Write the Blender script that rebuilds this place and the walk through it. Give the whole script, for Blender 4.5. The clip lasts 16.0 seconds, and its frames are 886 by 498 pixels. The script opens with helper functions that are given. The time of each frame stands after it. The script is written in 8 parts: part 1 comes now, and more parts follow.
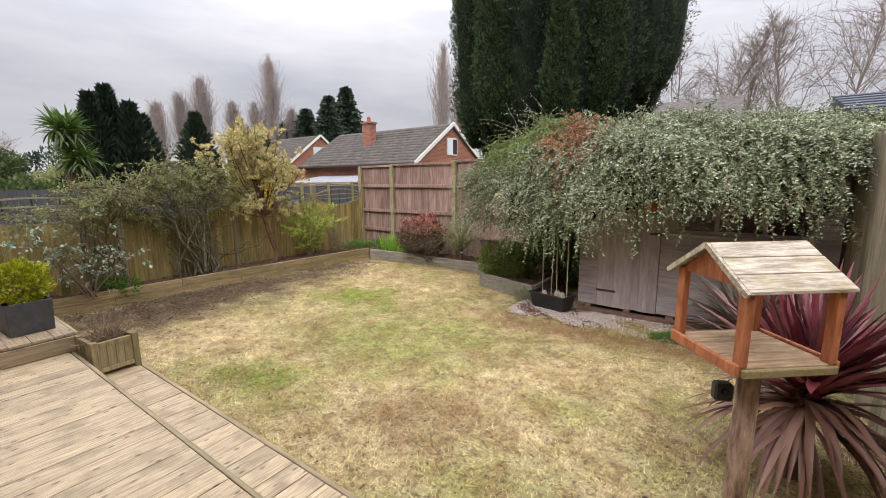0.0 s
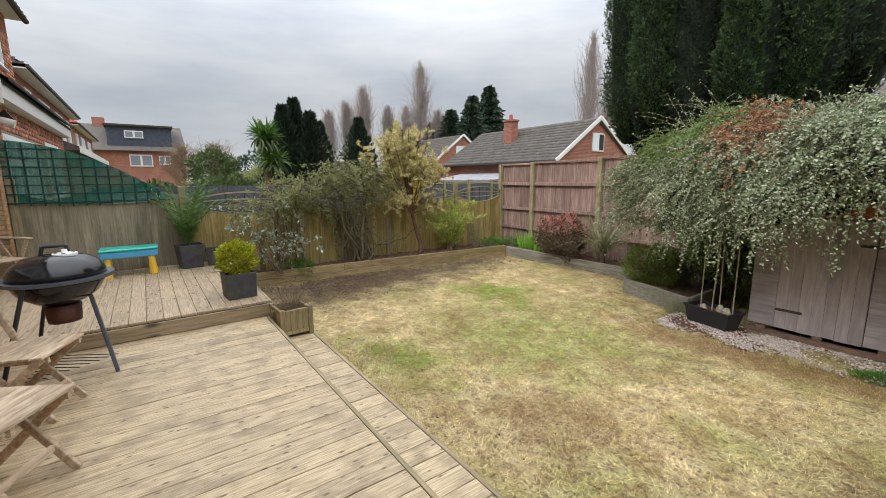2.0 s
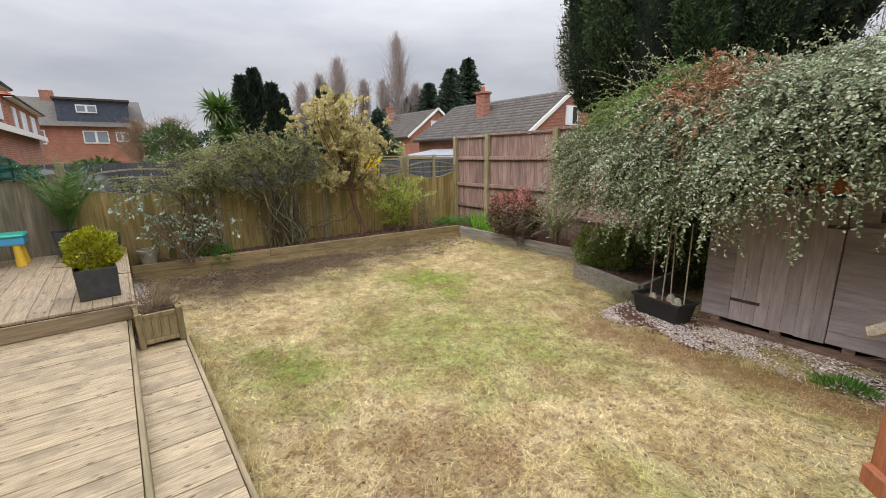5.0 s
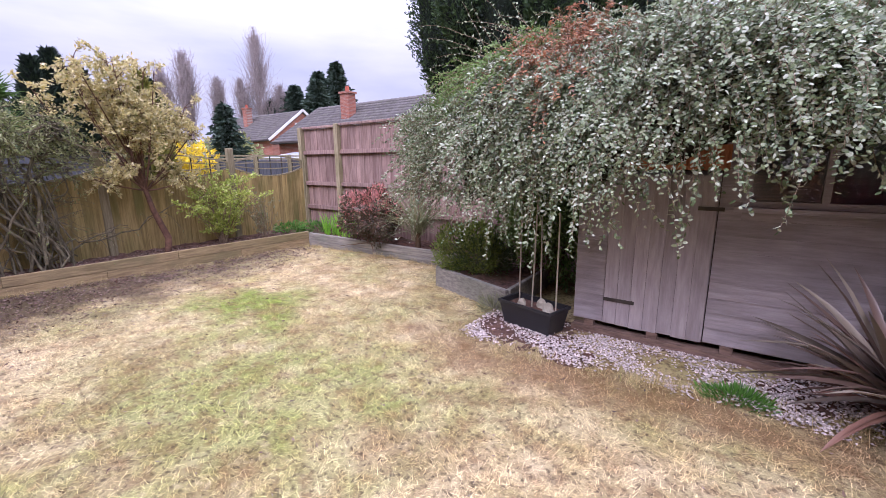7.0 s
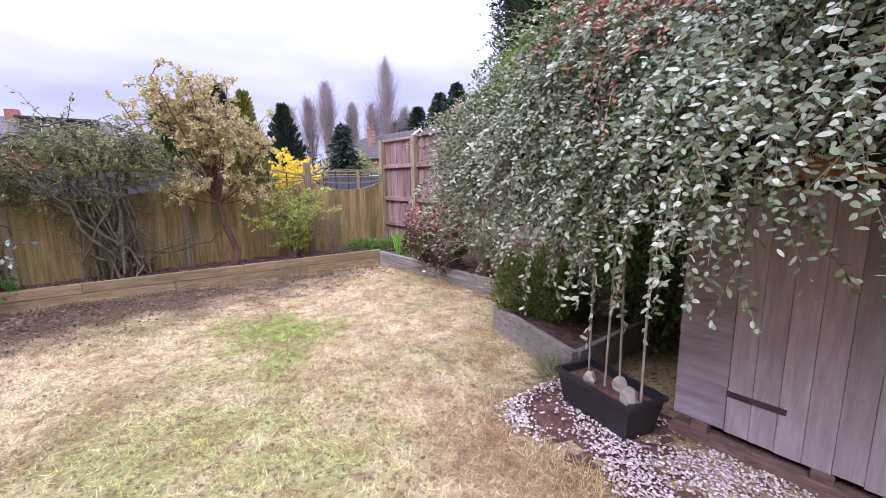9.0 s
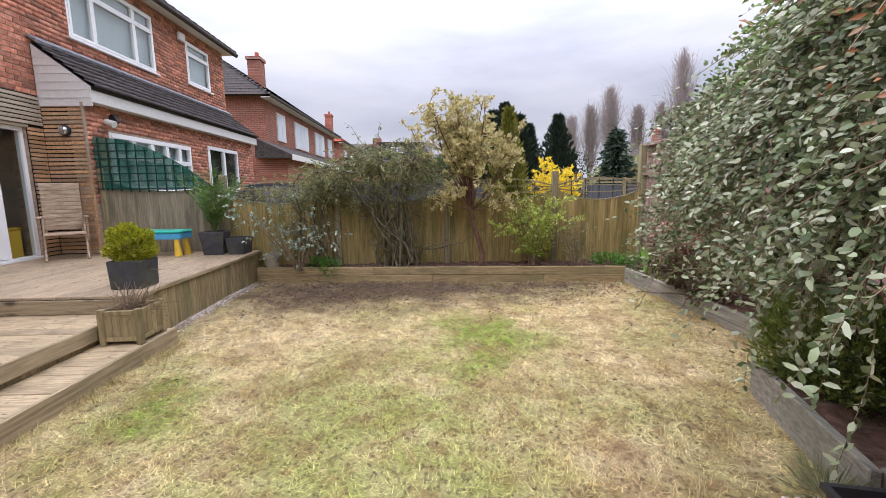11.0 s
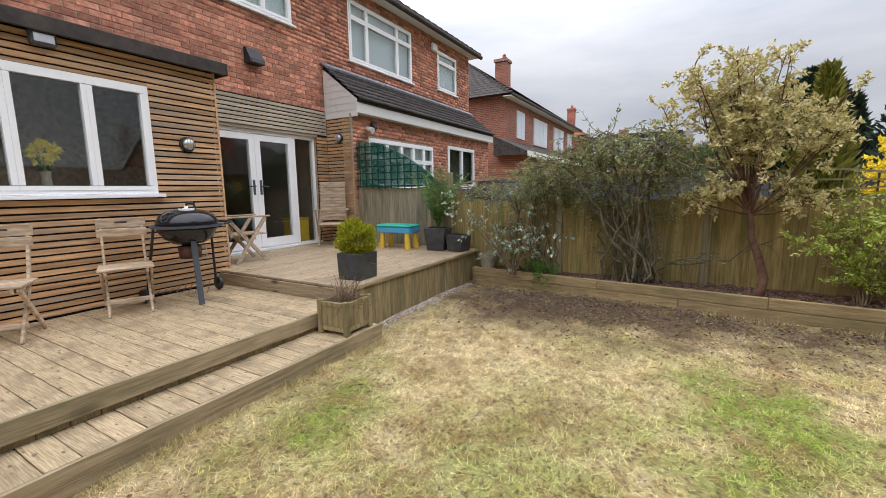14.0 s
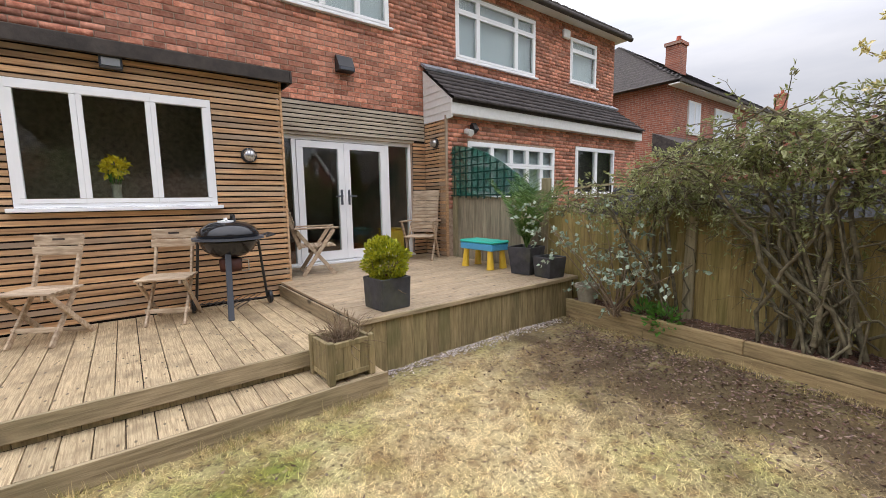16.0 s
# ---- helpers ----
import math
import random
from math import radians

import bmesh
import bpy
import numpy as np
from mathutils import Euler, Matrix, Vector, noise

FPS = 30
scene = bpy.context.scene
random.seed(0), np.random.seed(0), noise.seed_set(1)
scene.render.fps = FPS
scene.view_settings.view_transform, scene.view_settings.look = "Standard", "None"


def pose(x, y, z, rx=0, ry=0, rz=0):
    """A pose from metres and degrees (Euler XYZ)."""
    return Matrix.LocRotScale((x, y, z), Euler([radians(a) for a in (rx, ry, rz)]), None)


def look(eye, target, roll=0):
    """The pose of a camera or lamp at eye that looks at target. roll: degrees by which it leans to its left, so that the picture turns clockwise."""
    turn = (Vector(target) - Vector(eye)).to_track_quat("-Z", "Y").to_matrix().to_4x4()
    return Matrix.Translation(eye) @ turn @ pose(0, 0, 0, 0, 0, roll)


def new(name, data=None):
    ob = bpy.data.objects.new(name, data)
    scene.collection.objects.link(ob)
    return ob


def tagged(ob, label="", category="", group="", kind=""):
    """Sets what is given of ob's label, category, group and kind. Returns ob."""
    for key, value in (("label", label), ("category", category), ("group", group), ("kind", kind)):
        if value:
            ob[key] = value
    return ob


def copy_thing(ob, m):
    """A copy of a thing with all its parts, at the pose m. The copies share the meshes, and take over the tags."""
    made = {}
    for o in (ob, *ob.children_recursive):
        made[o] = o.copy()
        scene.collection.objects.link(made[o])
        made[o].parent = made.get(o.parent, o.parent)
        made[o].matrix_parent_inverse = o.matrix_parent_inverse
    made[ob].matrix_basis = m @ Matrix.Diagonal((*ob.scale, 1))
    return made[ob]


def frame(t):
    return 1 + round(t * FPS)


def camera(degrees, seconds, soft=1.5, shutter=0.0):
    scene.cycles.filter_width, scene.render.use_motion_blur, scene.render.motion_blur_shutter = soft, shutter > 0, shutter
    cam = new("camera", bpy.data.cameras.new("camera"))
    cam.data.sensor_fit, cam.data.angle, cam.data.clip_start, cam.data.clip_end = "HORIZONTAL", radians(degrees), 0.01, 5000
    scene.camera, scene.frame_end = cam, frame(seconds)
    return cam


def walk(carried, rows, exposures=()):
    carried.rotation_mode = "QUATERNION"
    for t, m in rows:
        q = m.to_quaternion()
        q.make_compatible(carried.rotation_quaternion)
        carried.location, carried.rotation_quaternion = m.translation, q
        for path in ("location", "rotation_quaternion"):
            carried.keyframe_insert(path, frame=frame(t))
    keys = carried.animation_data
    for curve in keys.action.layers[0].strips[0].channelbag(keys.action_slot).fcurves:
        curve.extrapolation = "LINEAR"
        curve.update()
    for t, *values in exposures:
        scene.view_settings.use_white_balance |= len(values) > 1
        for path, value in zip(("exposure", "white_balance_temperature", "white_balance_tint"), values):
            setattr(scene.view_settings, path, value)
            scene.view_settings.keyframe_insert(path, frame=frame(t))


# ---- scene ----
cam = camera(94.1, 16.0, soft=0.8)
METRES, EYE, TILT, LEAN, TURN = 6.7, 1.5, 0.0, 0.0, 35.6
ROWS = [
    (0.0, 0.0, 0.0, 0.0, -0.09, -9.56, 0.51),
    (0.5, 0.0003, -0.0058, 0.0006, 5.07, -9.61, 0.49),
    (1.0, -0.0013, -0.0084, 0.0006, 9.94, -9.63, 0.48),
    (1.5, -0.0036, -0.0099, 0.0014, 14.58, -9.67, 0.48),
    (2.0, -0.0068, -0.0084, 0.0011, 18.66, -9.72, 0.48),
    (2.5, -0.0078, -0.0046, 0.0005, 21.8, -9.89, 0.53),
    (3.0, -0.0011, 0.0057, -0.0013, 23.76, -10.23, 0.59),
    (3.5, 0.0138, 0.0369, -0.0048, 24.5, -10.74, 0.63),
    (4.0, 0.0286, 0.0739, -0.0012, 23.78, -11.44, 0.69),
    (4.5, 0.0497, 0.1044, -0.0028, 21.09, -12.19, 0.78),
    (5.0, 0.0668, 0.1356, -0.0082, 16.25, -12.89, 0.81),
    (7.5, 0.1266, 0.3586, -0.0544, -1.37, -11.86, 0.6),
    (8.0, 0.1529, 0.4006, -0.0555, 2.18, -11.07, 0.64),
    (8.5, 0.1625, 0.4433, -0.058, 8.02, -10.27, 0.68),
    (11.0, 0.2264, 0.536, -0.0562, 52.35, -8.11, 0.8),
    (11.5, 0.2191, 0.5438, -0.0555, 59.71, -8.07, 0.75),
    (12.0, 0.2134, 0.5497, -0.0554, 65.98, -8.07, 0.76),
    (12.5, 0.2096, 0.5532, -0.0552, 71.42, -8.06, 0.78),
    (13.0, 0.1954, 0.5632, -0.0557, 76.26, -8.07, 0.83),
    (13.5, 0.1579, 0.5861, -0.0557, 80.56, -8.09, 0.87),
    (14.0, 0.1208, 0.6164, -0.0559, 84.37, -8.09, 0.89),
    (14.5, 0.0775, 0.6584, -0.055, 88.03, -8.07, 0.93),
    (15.0, 0.0285, 0.6967, -0.0562, 92.52, -7.88, 0.96),
    (15.5, -0.0156, 0.7327, -0.0503, 98.67, -7.48, 0.94),
    (16.0, -0.0522, 0.7778, -0.0515, 106.75, -6.82, 0.94),
]
walk(cam, [(t, pose(0, 0, EYE, TILT, LEAN, TURN) @ pose(METRES * x, METRES * y, METRES * z, 90 + pitch, roll, yaw)) for t, x, y, z, yaw, pitch, roll in ROWS],
     [(0.0, 0.18, 6550, 15), (2.5, 0.06, 6400, 8), (5.0, 0.08, 6450, 12), (7.3, 0.55, 5480, 38), (8.6, 0.57, 5420, 39), (10.8, 0.3, 6050, 21), (11.6, 0.1, 6200, 15), (13.0, 0.06, 6300, 12), (16.0, 0.18, 6400, 14)])

# ---- light ----
world = bpy.data.worlds.new("overcast_sky")
scene.world = world
world.use_nodes = True
wn, wl = world.node_tree.nodes, world.node_tree.links
for n in list(wn):
    wn.remove(n)
SUN_EL, SUN_AZ = radians(48), radians(200)
sky = wn.new("ShaderNodeTexSky")
sky.sky_type = "NISHITA"
sky.sun_disc = False
sky.sun_elevation, sky.sun_rotation = SUN_EL, SUN_AZ
coord = wn.new("ShaderNodeTexCoord")
sep = wn.new("ShaderNodeSeparateXYZ")
wl.new(coord.outputs["Generated"], sep.inputs[0])
# overcast gradient: the zenith is about three times as bright as the horizon
grad = wn.new("ShaderNodeMapRange")
grad.interpolation_type = "SMOOTHSTEP"
grad.inputs["From Min"].default_value, grad.inputs["From Max"].default_value = 0.12, 0.95
grad.inputs["To Min"].default_value, grad.inputs["To Max"].default_value = 0.58, 3.2
wl.new(sep.outputs["Z"], grad.inputs["Value"])
# cloud sheets, flattened towards the horizon
flat = wn.new("ShaderNodeMapping")
flat.inputs["Scale"].default_value = (1.0, 1.0, 4.5)
wl.new(coord.outputs["Generated"], flat.inputs["Vector"])
cloud = wn.new("ShaderNodeTexNoise")
cloud.inputs["Scale"].default_value, cloud.inputs["Detail"].default_value = 2.2, 5.0
cloud.inputs["Roughness"].default_value = 0.55
wl.new(flat.outputs[0], cloud.inputs["Vector"])
ramp = wn.new("ShaderNodeValToRGB")
ramp.color_ramp.elements[0].position, ramp.color_ramp.elements[1].position = 0.33, 0.68
ramp.color_ramp.elements[0].color = (0.76, 0.80, 0.88, 1)
ramp.color_ramp.elements[1].color = (1.08, 1.09, 1.12, 1)
wl.new(cloud.outputs["Fac"], ramp.inputs[0])
mulc = wn.new("ShaderNodeVectorMath")
mulc.operation = "MULTIPLY"
wl.new(ramp.outputs["Color"], mulc.inputs[0])
wl.new(grad.outputs[0], mulc.inputs[1])
skyw = wn.new("ShaderNodeVectorMath")
skyw.operation = "SCALE"
skyw.inputs["Scale"].default_value = 0.08
wl.new(sky.outputs[0], skyw.inputs[0])
mixw = wn.new("ShaderNodeMix")
mixw.data_type = "RGBA"
mixw.inputs["Factor"].default_value = 0.90
wl.new(skyw.outputs[0], mixw.inputs["A"])
wl.new(mulc.outputs[0], mixw.inputs["B"])
bg = wn.new("ShaderNodeBackground")
bg.inputs["Strength"].default_value = 1.0
wl.new(mixw.outputs["Result"], bg.inputs["Color"])
wout = wn.new("ShaderNodeOutputWorld")
wl.new(bg.outputs[0], wout.inputs["Surface"])
sun = new("sun", bpy.data.lights.new("sun", "SUN"))
sun.data.energy, sun.data.angle, sun.data.color = 1.5, radians(25), (1.0, 0.96, 0.9)
sun.matrix_world = look((0, 0, 20), (20 * math.cos(SUN_EL) * math.sin(-SUN_AZ) * -1, 20 * math.cos(SUN_EL) * -math.cos(SUN_AZ), 20 - 20 * math.sin(SUN_EL)))


# ---- materials ----
def C(r, g, b):
    """Linear colour of an sRGB triple, 0 to 255."""
    return tuple(((v / 255 + 0.055) / 1.055) ** 2.4 if v > 10 else v / 255 / 12.92 for v in (r, g, b)) + (1,)


def surface(name, c1, c2, scale=8.0, stretch=(1, 1, 1), rough=0.8, bump=0.25, fine=60.0, stain=None, stain_scale=1.2,
            stain_amount=0.5, vary=0.12, metal=0.0, knots=0.0, spec=0.4, island=False):
    m = bpy.data.materials.new(name)
    m.use_nodes = True
    n, l = m.node_tree.nodes, m.node_tree.links
    p = n["Principled BSDF"]
    p.inputs["Roughness"].default_value, p.inputs["Metallic"].default_value = rough, metal
    p.inputs["Specular IOR Level"].default_value = spec
    tc, info = n.new("ShaderNodeTexCoord"), n.new("ShaderNodeObjectInfo")
    rnd = info.outputs["Random"]
    if island:
        geo = n.new("ShaderNodeNewGeometry")
        rnd = geo.outputs["Random Per Island"]
    shift = n.new("ShaderNodeMath")
    shift.operation = "MULTIPLY"
    shift.inputs[1].default_value = 37.0
    l.new(rnd, shift.inputs[0])
    add = n.new("ShaderNodeVectorMath")
    l.new(tc.outputs["Object"], add.inputs[0])
    l.new(shift.outputs[0], add.inputs[1])
    mp = n.new("ShaderNodeMapping")
    mp.inputs["Scale"].default_value = stretch
    l.new(add.outputs[0], mp.inputs["Vector"])
    grain = n.new("ShaderNodeTexNoise")
    grain.inputs["Scale"].default_value, grain.inputs["Detail"].default_value = scale, 7
    grain.inputs["Roughness"].default_value = 0.62
    l.new(mp.outputs[0], grain.inputs["Vector"])
    cr = n.new("ShaderNodeValToRGB")
    cr.color_ramp.elements[0].position, cr.color_ramp.elements[1].position = 0.36, 0.64
    cr.color_ramp.elements[0].color, cr.color_ramp.elements[1].color = c1, c2
    l.new(grain.outputs["Fac"], cr.inputs[0])
    col = cr.outputs["Color"]
    if stain:
        big = n.new("ShaderNodeTexNoise")
        big.inputs["Scale"].default_value, big.inputs["Detail"].default_value = stain_scale, 5
        l.new(add.outputs[0], big.inputs["Vector"])
        mr = n.new("ShaderNodeMapRange")
        mr.inputs["From Min"].default_value, mr.inputs["From Max"].default_value = 0.48, 0.68
        mr.inputs["To Max"].default_value = stain_amount
        l.new(big.outputs["Fac"], mr.inputs["Value"])
        mx = n.new("ShaderNodeMix")
        mx.data_type = "RGBA"
        l.new(mr.outputs[0], mx.inputs["Factor"])
        l.new(col, mx.inputs["A"])
        mx.inputs["B"].default_value = stain
        col = mx.outputs["Result"]
    if knots:
        km = n.new("ShaderNodeMapping")
        km.inputs["Scale"].default_value = tuple(1.9 if v > 1 else 0.8 for v in stretch)
        l.new(add.outputs[0], km.inputs["Vector"])
        vo = n.new("ShaderNodeTexVoronoi")
        vo.inputs["Scale"].default_value = knots
        l.new(km.outputs[0], vo.inputs["Vector"])
        kr = n.new("ShaderNodeMapRange")
        kr.inputs["From Min"].default_value, kr.inputs["From Max"].default_value = 0.08, 0.21
        kr.inputs["To Min"].default_value, kr.inputs["To Max"].default_value = 0.95, 0.0
        l.new(vo.outputs["Distance"], kr.inputs["Value"])
        mk = n.new("ShaderNodeMix")
        mk.data_type = "RGBA"
        l.new(kr.outputs[0], mk.inputs["Factor"])
        l.new(col, mk.inputs["A"])
        mk.inputs["B"].default_value = tuple(v * 0.3 for v in c1[:3]) + (1,)
        col = mk.outputs["Result"]
    hsv = n.new("ShaderNodeHueSaturation")
    vr = n.new("ShaderNodeMapRange")
    vr.inputs["To Min"].default_value, vr.inputs["To Max"].default_value = 1 - vary, 1 + vary
    l.new(rnd, vr.inputs["Value"])
    l.new(vr.outputs[0], hsv.inputs["Value"])
    l.new(col, hsv.inputs["Color"])
    l.new(hsv.outputs[0], p.inputs["Base Color"])
    if bump:
        fn = n.new("ShaderNodeTexNoise")
        fn.inputs["Scale"].default_value, fn.inputs["Detail"].default_value = fine, 4
        l.new(mp.outputs[0], fn.inputs["Vector"])
        bp = n.new("ShaderNodeBump")
        bp.inputs["Strength"].default_value, bp.inputs["Distance"].default_value = bump, 0.01
        l.new(fn.outputs["Fac"], bp.inputs["Height"])
        l.new(bp.outputs[0], p.inputs["Normal"])
    return m


def leafy(name, colours, rough=0.5, through_light=0.25):
    """Leaves: each one takes its own colour from the ramp; thin, so that some light passes."""
    m = bpy.data.materials.new(name)
    m.use_nodes = True
    n, l = m.node_tree.nodes, m.node_tree.links
    p = n["Principled BSDF"]
    p.inputs["Roughness"].default_value = rough
    geo = n.new("ShaderNodeNewGeometry")
    cr = n.new("ShaderNodeValToRGB")
    while len(cr.color_ramp.elements) < len(colours):
        cr.color_ramp.elements.new(0.5)
    for i, c in enumerate(colours):
        cr.color_ramp.elements[i].position, cr.color_ramp.elements[i].color = i / (len(colours) - 1), c
    l.new(geo.outputs["Random Per Island"], cr.inputs[0])
    l.new(cr.outputs[0], p.inputs["Base Color"])
    tl = n.new("ShaderNodeBsdfTranslucent")
    l.new(cr.outputs[0], tl.inputs["Color"])
    ms = n.new("ShaderNodeMixShader")
    ms.inputs[0].default_value = through_light
    l.new(p.outputs[0], ms.inputs[1])
    l.new(tl.outputs[0], ms.inputs[2])
    l.new(ms.outputs[0], n["Material Output"].inputs["Surface"])
    return m


def plain(name, c, rough=0.5, metal=0.0, spec=0.5):
    return surface(name, tuple(v * 0.9 for v in c[:3]) + (1,), c, scale=14, rough=rough, metal=metal, bump=0.06, fine=90, vary=0.03, spec=spec)


def glass(name):
    m = bpy.data.materials.new(name)
    m.use_nodes = True
    n, l = m.node_tree.nodes, m.node_tree.links
    n.remove(n["Principled BSDF"])
    gl, tr, ms, fr = n.new("ShaderNodeBsdfGlossy"), n.new("ShaderNodeBsdfTransparent"), n.new("ShaderNodeMixShader"), n.new("ShaderNodeLayerWeight")
    gl.inputs["Roughness"].default_value = 0.01
    tr.inputs["Color"].default_value = (0.86, 0.9, 0.88, 1)
    fr.inputs["Blend"].default_value = 0.5
    pw, ml = n.new("ShaderNodeMath"), n.new("ShaderNodeMath")
    pw.operation, ml.operation = "POWER", "MULTIPLY_ADD"
    pw.inputs[1].default_value, ml.inputs[1].default_value, ml.inputs[2].default_value = 3.5, 0.85, 0.06
    l.new(fr.outputs["Facing"], pw.inputs[0])
    l.new(pw.outputs[0], ml.inputs[0])
    l.new(ml.outputs[0], ms.inputs[0])
    l.new(tr.outputs[0], ms.inputs[1])
    l.new(gl.outputs[0], ms.inputs[2])
    l.new(ms.outputs[0], n["Material Output"].inputs["Surface"])
    return m


def brickwork(name, scale=1.0, wall="y"):
    """Brick pattern for walls too far off for single bricks."""
    m = bpy.data.materials.new(name)
    m.use_nodes = True
    n, l = m.node_tree.nodes, m.node_tree.links
    p = n["Principled BSDF"]
    p.inputs["Roughness"].default_value = 0.9
    tc, sp, cb = n.new("ShaderNodeTexCoord"), n.new("ShaderNodeSeparateXYZ"), n.new("ShaderNodeCombineXYZ")
    l.new(tc.outputs["Object"], sp.inputs[0])
    l.new(sp.outputs["X" if wall == "y" else "Y"], cb.inputs[0])
    l.new(sp.outputs["Z"], cb.inputs[1])
    bt = n.new("ShaderNodeTexBrick")
    bt.inputs["Scale"].default_value = 1.0
    bt.inputs["Brick Width"].default_value, bt.inputs["Row Height"].default_value, bt.inputs["Mortar Size"].default_value = 0.235, 0.078, 0.008
    bt.inputs["Color1"].default_value, bt.inputs["Color2"].default_value = C(162, 98, 76), C(134, 78, 62)
    bt.inputs["Mortar"].default_value = C(160, 140, 126)
    l.new(cb.outputs[0], bt.inputs["Vector"])
    no = n.new("ShaderNodeTexNoise")
    no.inputs["Scale"].default_value = 1.1
    l.new(tc.outputs["Object"], no.inputs["Vector"])
    hs, mr = n.new("ShaderNodeHueSaturation"), n.new("ShaderNodeMapRange")
    mr.inputs["To Min"].default_value, mr.inputs["To Max"].default_value = 0.6, 1.35
    l.new(no.outputs["Fac"], mr.inputs["Value"])
    l.new(mr.outputs[0], hs.inputs["Value"])
    l.new(bt.outputs["Color"], hs.inputs["Color"])
    l.new(hs.outputs[0], p.inputs["Base Color"])
    bp = n.new("ShaderNodeBump")
    bp.inputs["Strength"].default_value, bp.inputs["Distance"].default_value = 0.4, 0.01
    bp.invert = True
    l.new(bt.outputs["Fac"], bp.inputs["Height"])
    l.new(bp.outputs[0], p.inputs["Normal"])
    return m


def lawn_material(name, blades):
    """Straw with green patches, mossy brown along the bed; blades and soil share the patches."""
    m = bpy.data.materials.new(name)
    m.use_nodes = True
    n, l = m.node_tree.nodes, m.node_tree.links
    p = n["Principled BSDF"]
    p.inputs["Roughness"].default_value, p.inputs["Specular IOR Level"].default_value = 0.85, 0.2
    tc = n.new("ShaderNodeTexCoord")

    def noise_range(scale, lo, hi, seed, detail=4):
        mp = n.new("ShaderNodeMapping")
        mp.inputs["Location"].default_value = (seed, seed * 1.7, 0)
        l.new(tc.outputs["Object"], mp.inputs["Vector"])
        t = n.new("ShaderNodeTexNoise")
        t.inputs["Scale"].default_value, t.inputs["Detail"].default_value = scale, detail
        l.new(mp.outputs[0], t.inputs["Vector"])
        r = n.new("ShaderNodeMapRange")
        r.inputs["From Min"].default_value, r.inputs["From Max"].default_value = lo, hi
        l.new(t.outputs["Fac"], r.inputs["Value"])
        return r.outputs[0]

    def patch(cx, cy, rx, ry, seed):
        """A ragged patch, 1 in its middle and 0 outside."""
        mp = n.new("ShaderNodeMapping")
        mp.inputs["Location"].default_value = (-cx / rx, -cy / ry, 0)
        mp.inputs["Scale"].default_value = (1 / rx, 1 / ry, 0)
        l.new(tc.outputs["Object"], mp.inputs["Vector"])
        ln = n.new("ShaderNodeVectorMath")
        ln.operation = "LENGTH"
        l.new(mp.outputs[0], ln.inputs[0])
        rag = noise_range(2.6, 0.25, 0.75, seed, 6)
        ad = n.new("ShaderNodeMath")
        l.new(ln.outputs["Value"], ad.inputs[0])
        l.new(rag, ad.inputs[1])
        r = n.new("ShaderNodeMapRange")
        r.inputs["From Min"].default_value, r.inputs["From Max"].default_value = 1.5, 0.75
        l.new(ad.outputs[0], r.inputs["Value"])
        return r.outputs[0]

    def mix(fac, a, b, amount=1.0):
        k = n.new("ShaderNodeMath")
        k.operation = "MULTIPLY"
        k.inputs[1].default_value = amount
        l.new(fac, k.inputs[0])
        x = n.new("ShaderNodeMix")
        x.data_type = "RGBA"
        l.new(k.outputs[0], x.inputs["Factor"])
        for key, v in (("A", a), ("B", b)):
            if isinstance(v, tuple):
                x.inputs[key].default_value = v
            else:
                l.new(v, x.inputs[key])
        return x.outputs["Result"]

    straw, pale, green, brown, bare = C(204, 182, 128), C(228, 208, 160), C(142, 160, 66), C(150, 116, 78), C(92, 75, 57)
    col = mix(noise_range(4.0, 0.35, 0.65, 3.0), straw, pale)
    col = mix(noise_range(1.1, 0.45, 0.66, 9.0), col, green, 0.42)
    col = mix(patch(-3.3, 3.2, 1.5, 1.2, 1.0), col, green, 0.6)
    col = mix(patch(-4.75, 4.35, 1.05, 0.7, 2.0), col, green, 0.95)
    col = mix(patch(-3.55, 1.85, 0.95, 0.42, 4.0), col, green, 0.95)
    col = mix(patch(-2.6, 4.0, 1.2, 0.9, 14.0), col, green, 0.35)
    col = mix(patch(-5.05, 2.75, 1.0, 1.25, 8.0), col, pale, 0.45)
    col = mix(noise_range(2.0, 0.52, 0.72, 21.0, 6), col, brown, 0.55)
    col = mix(patch(-1.9, 2.3, 0.7, 0.5, 11.0), col, brown, 0.7)
    col = mix(noise_range(10.0, 0.48, 0.66, 13.0, 5), col, brown, 0.58)
    col = mix(noise_range(16.0, 0.56, 0.72, 31.0, 5), col, pale, 0.5)
    col = mix(noise_range(34.0, 0.48, 0.7, 5.0, 3), col, bare, 0.8 if not blades else 0.36)
    col = mix(patch(-6.8, 3.2, 1.2, 3.4, 6.0), col, bare, 0.84)
    col = mix(patch(-6.3, 2.3, 0.7, 0.9, 16.0), col, bare, 0.6)
    col = mix(patch(-1.0, 4.75, 2.2, 0.35, 7.0), col, brown, 0.75)
    hs = n.new("ShaderNodeHueSaturation")
    if blades:
        geo = n.new("ShaderNodeNewGeometry")
        r = n.new("ShaderNodeMapRange")
        r.inputs["To Min"].default_value, r.inputs["To Max"].default_value = 0.52, 1.64
        l.new(geo.outputs["Random Per Island"], r.inputs["Value"])
        l.new(r.outputs[0], hs.inputs["Value"])
    else:
        hs.inputs["Value"].default_value = 0.62
        fn = n.new("ShaderNodeTexNoise")
        fn.inputs["Scale"].default_value, fn.inputs["Detail"].default_value = 70, 5
        l.new(tc.outputs["Object"], fn.inputs["Vector"])
        bp = n.new("ShaderNodeBump")
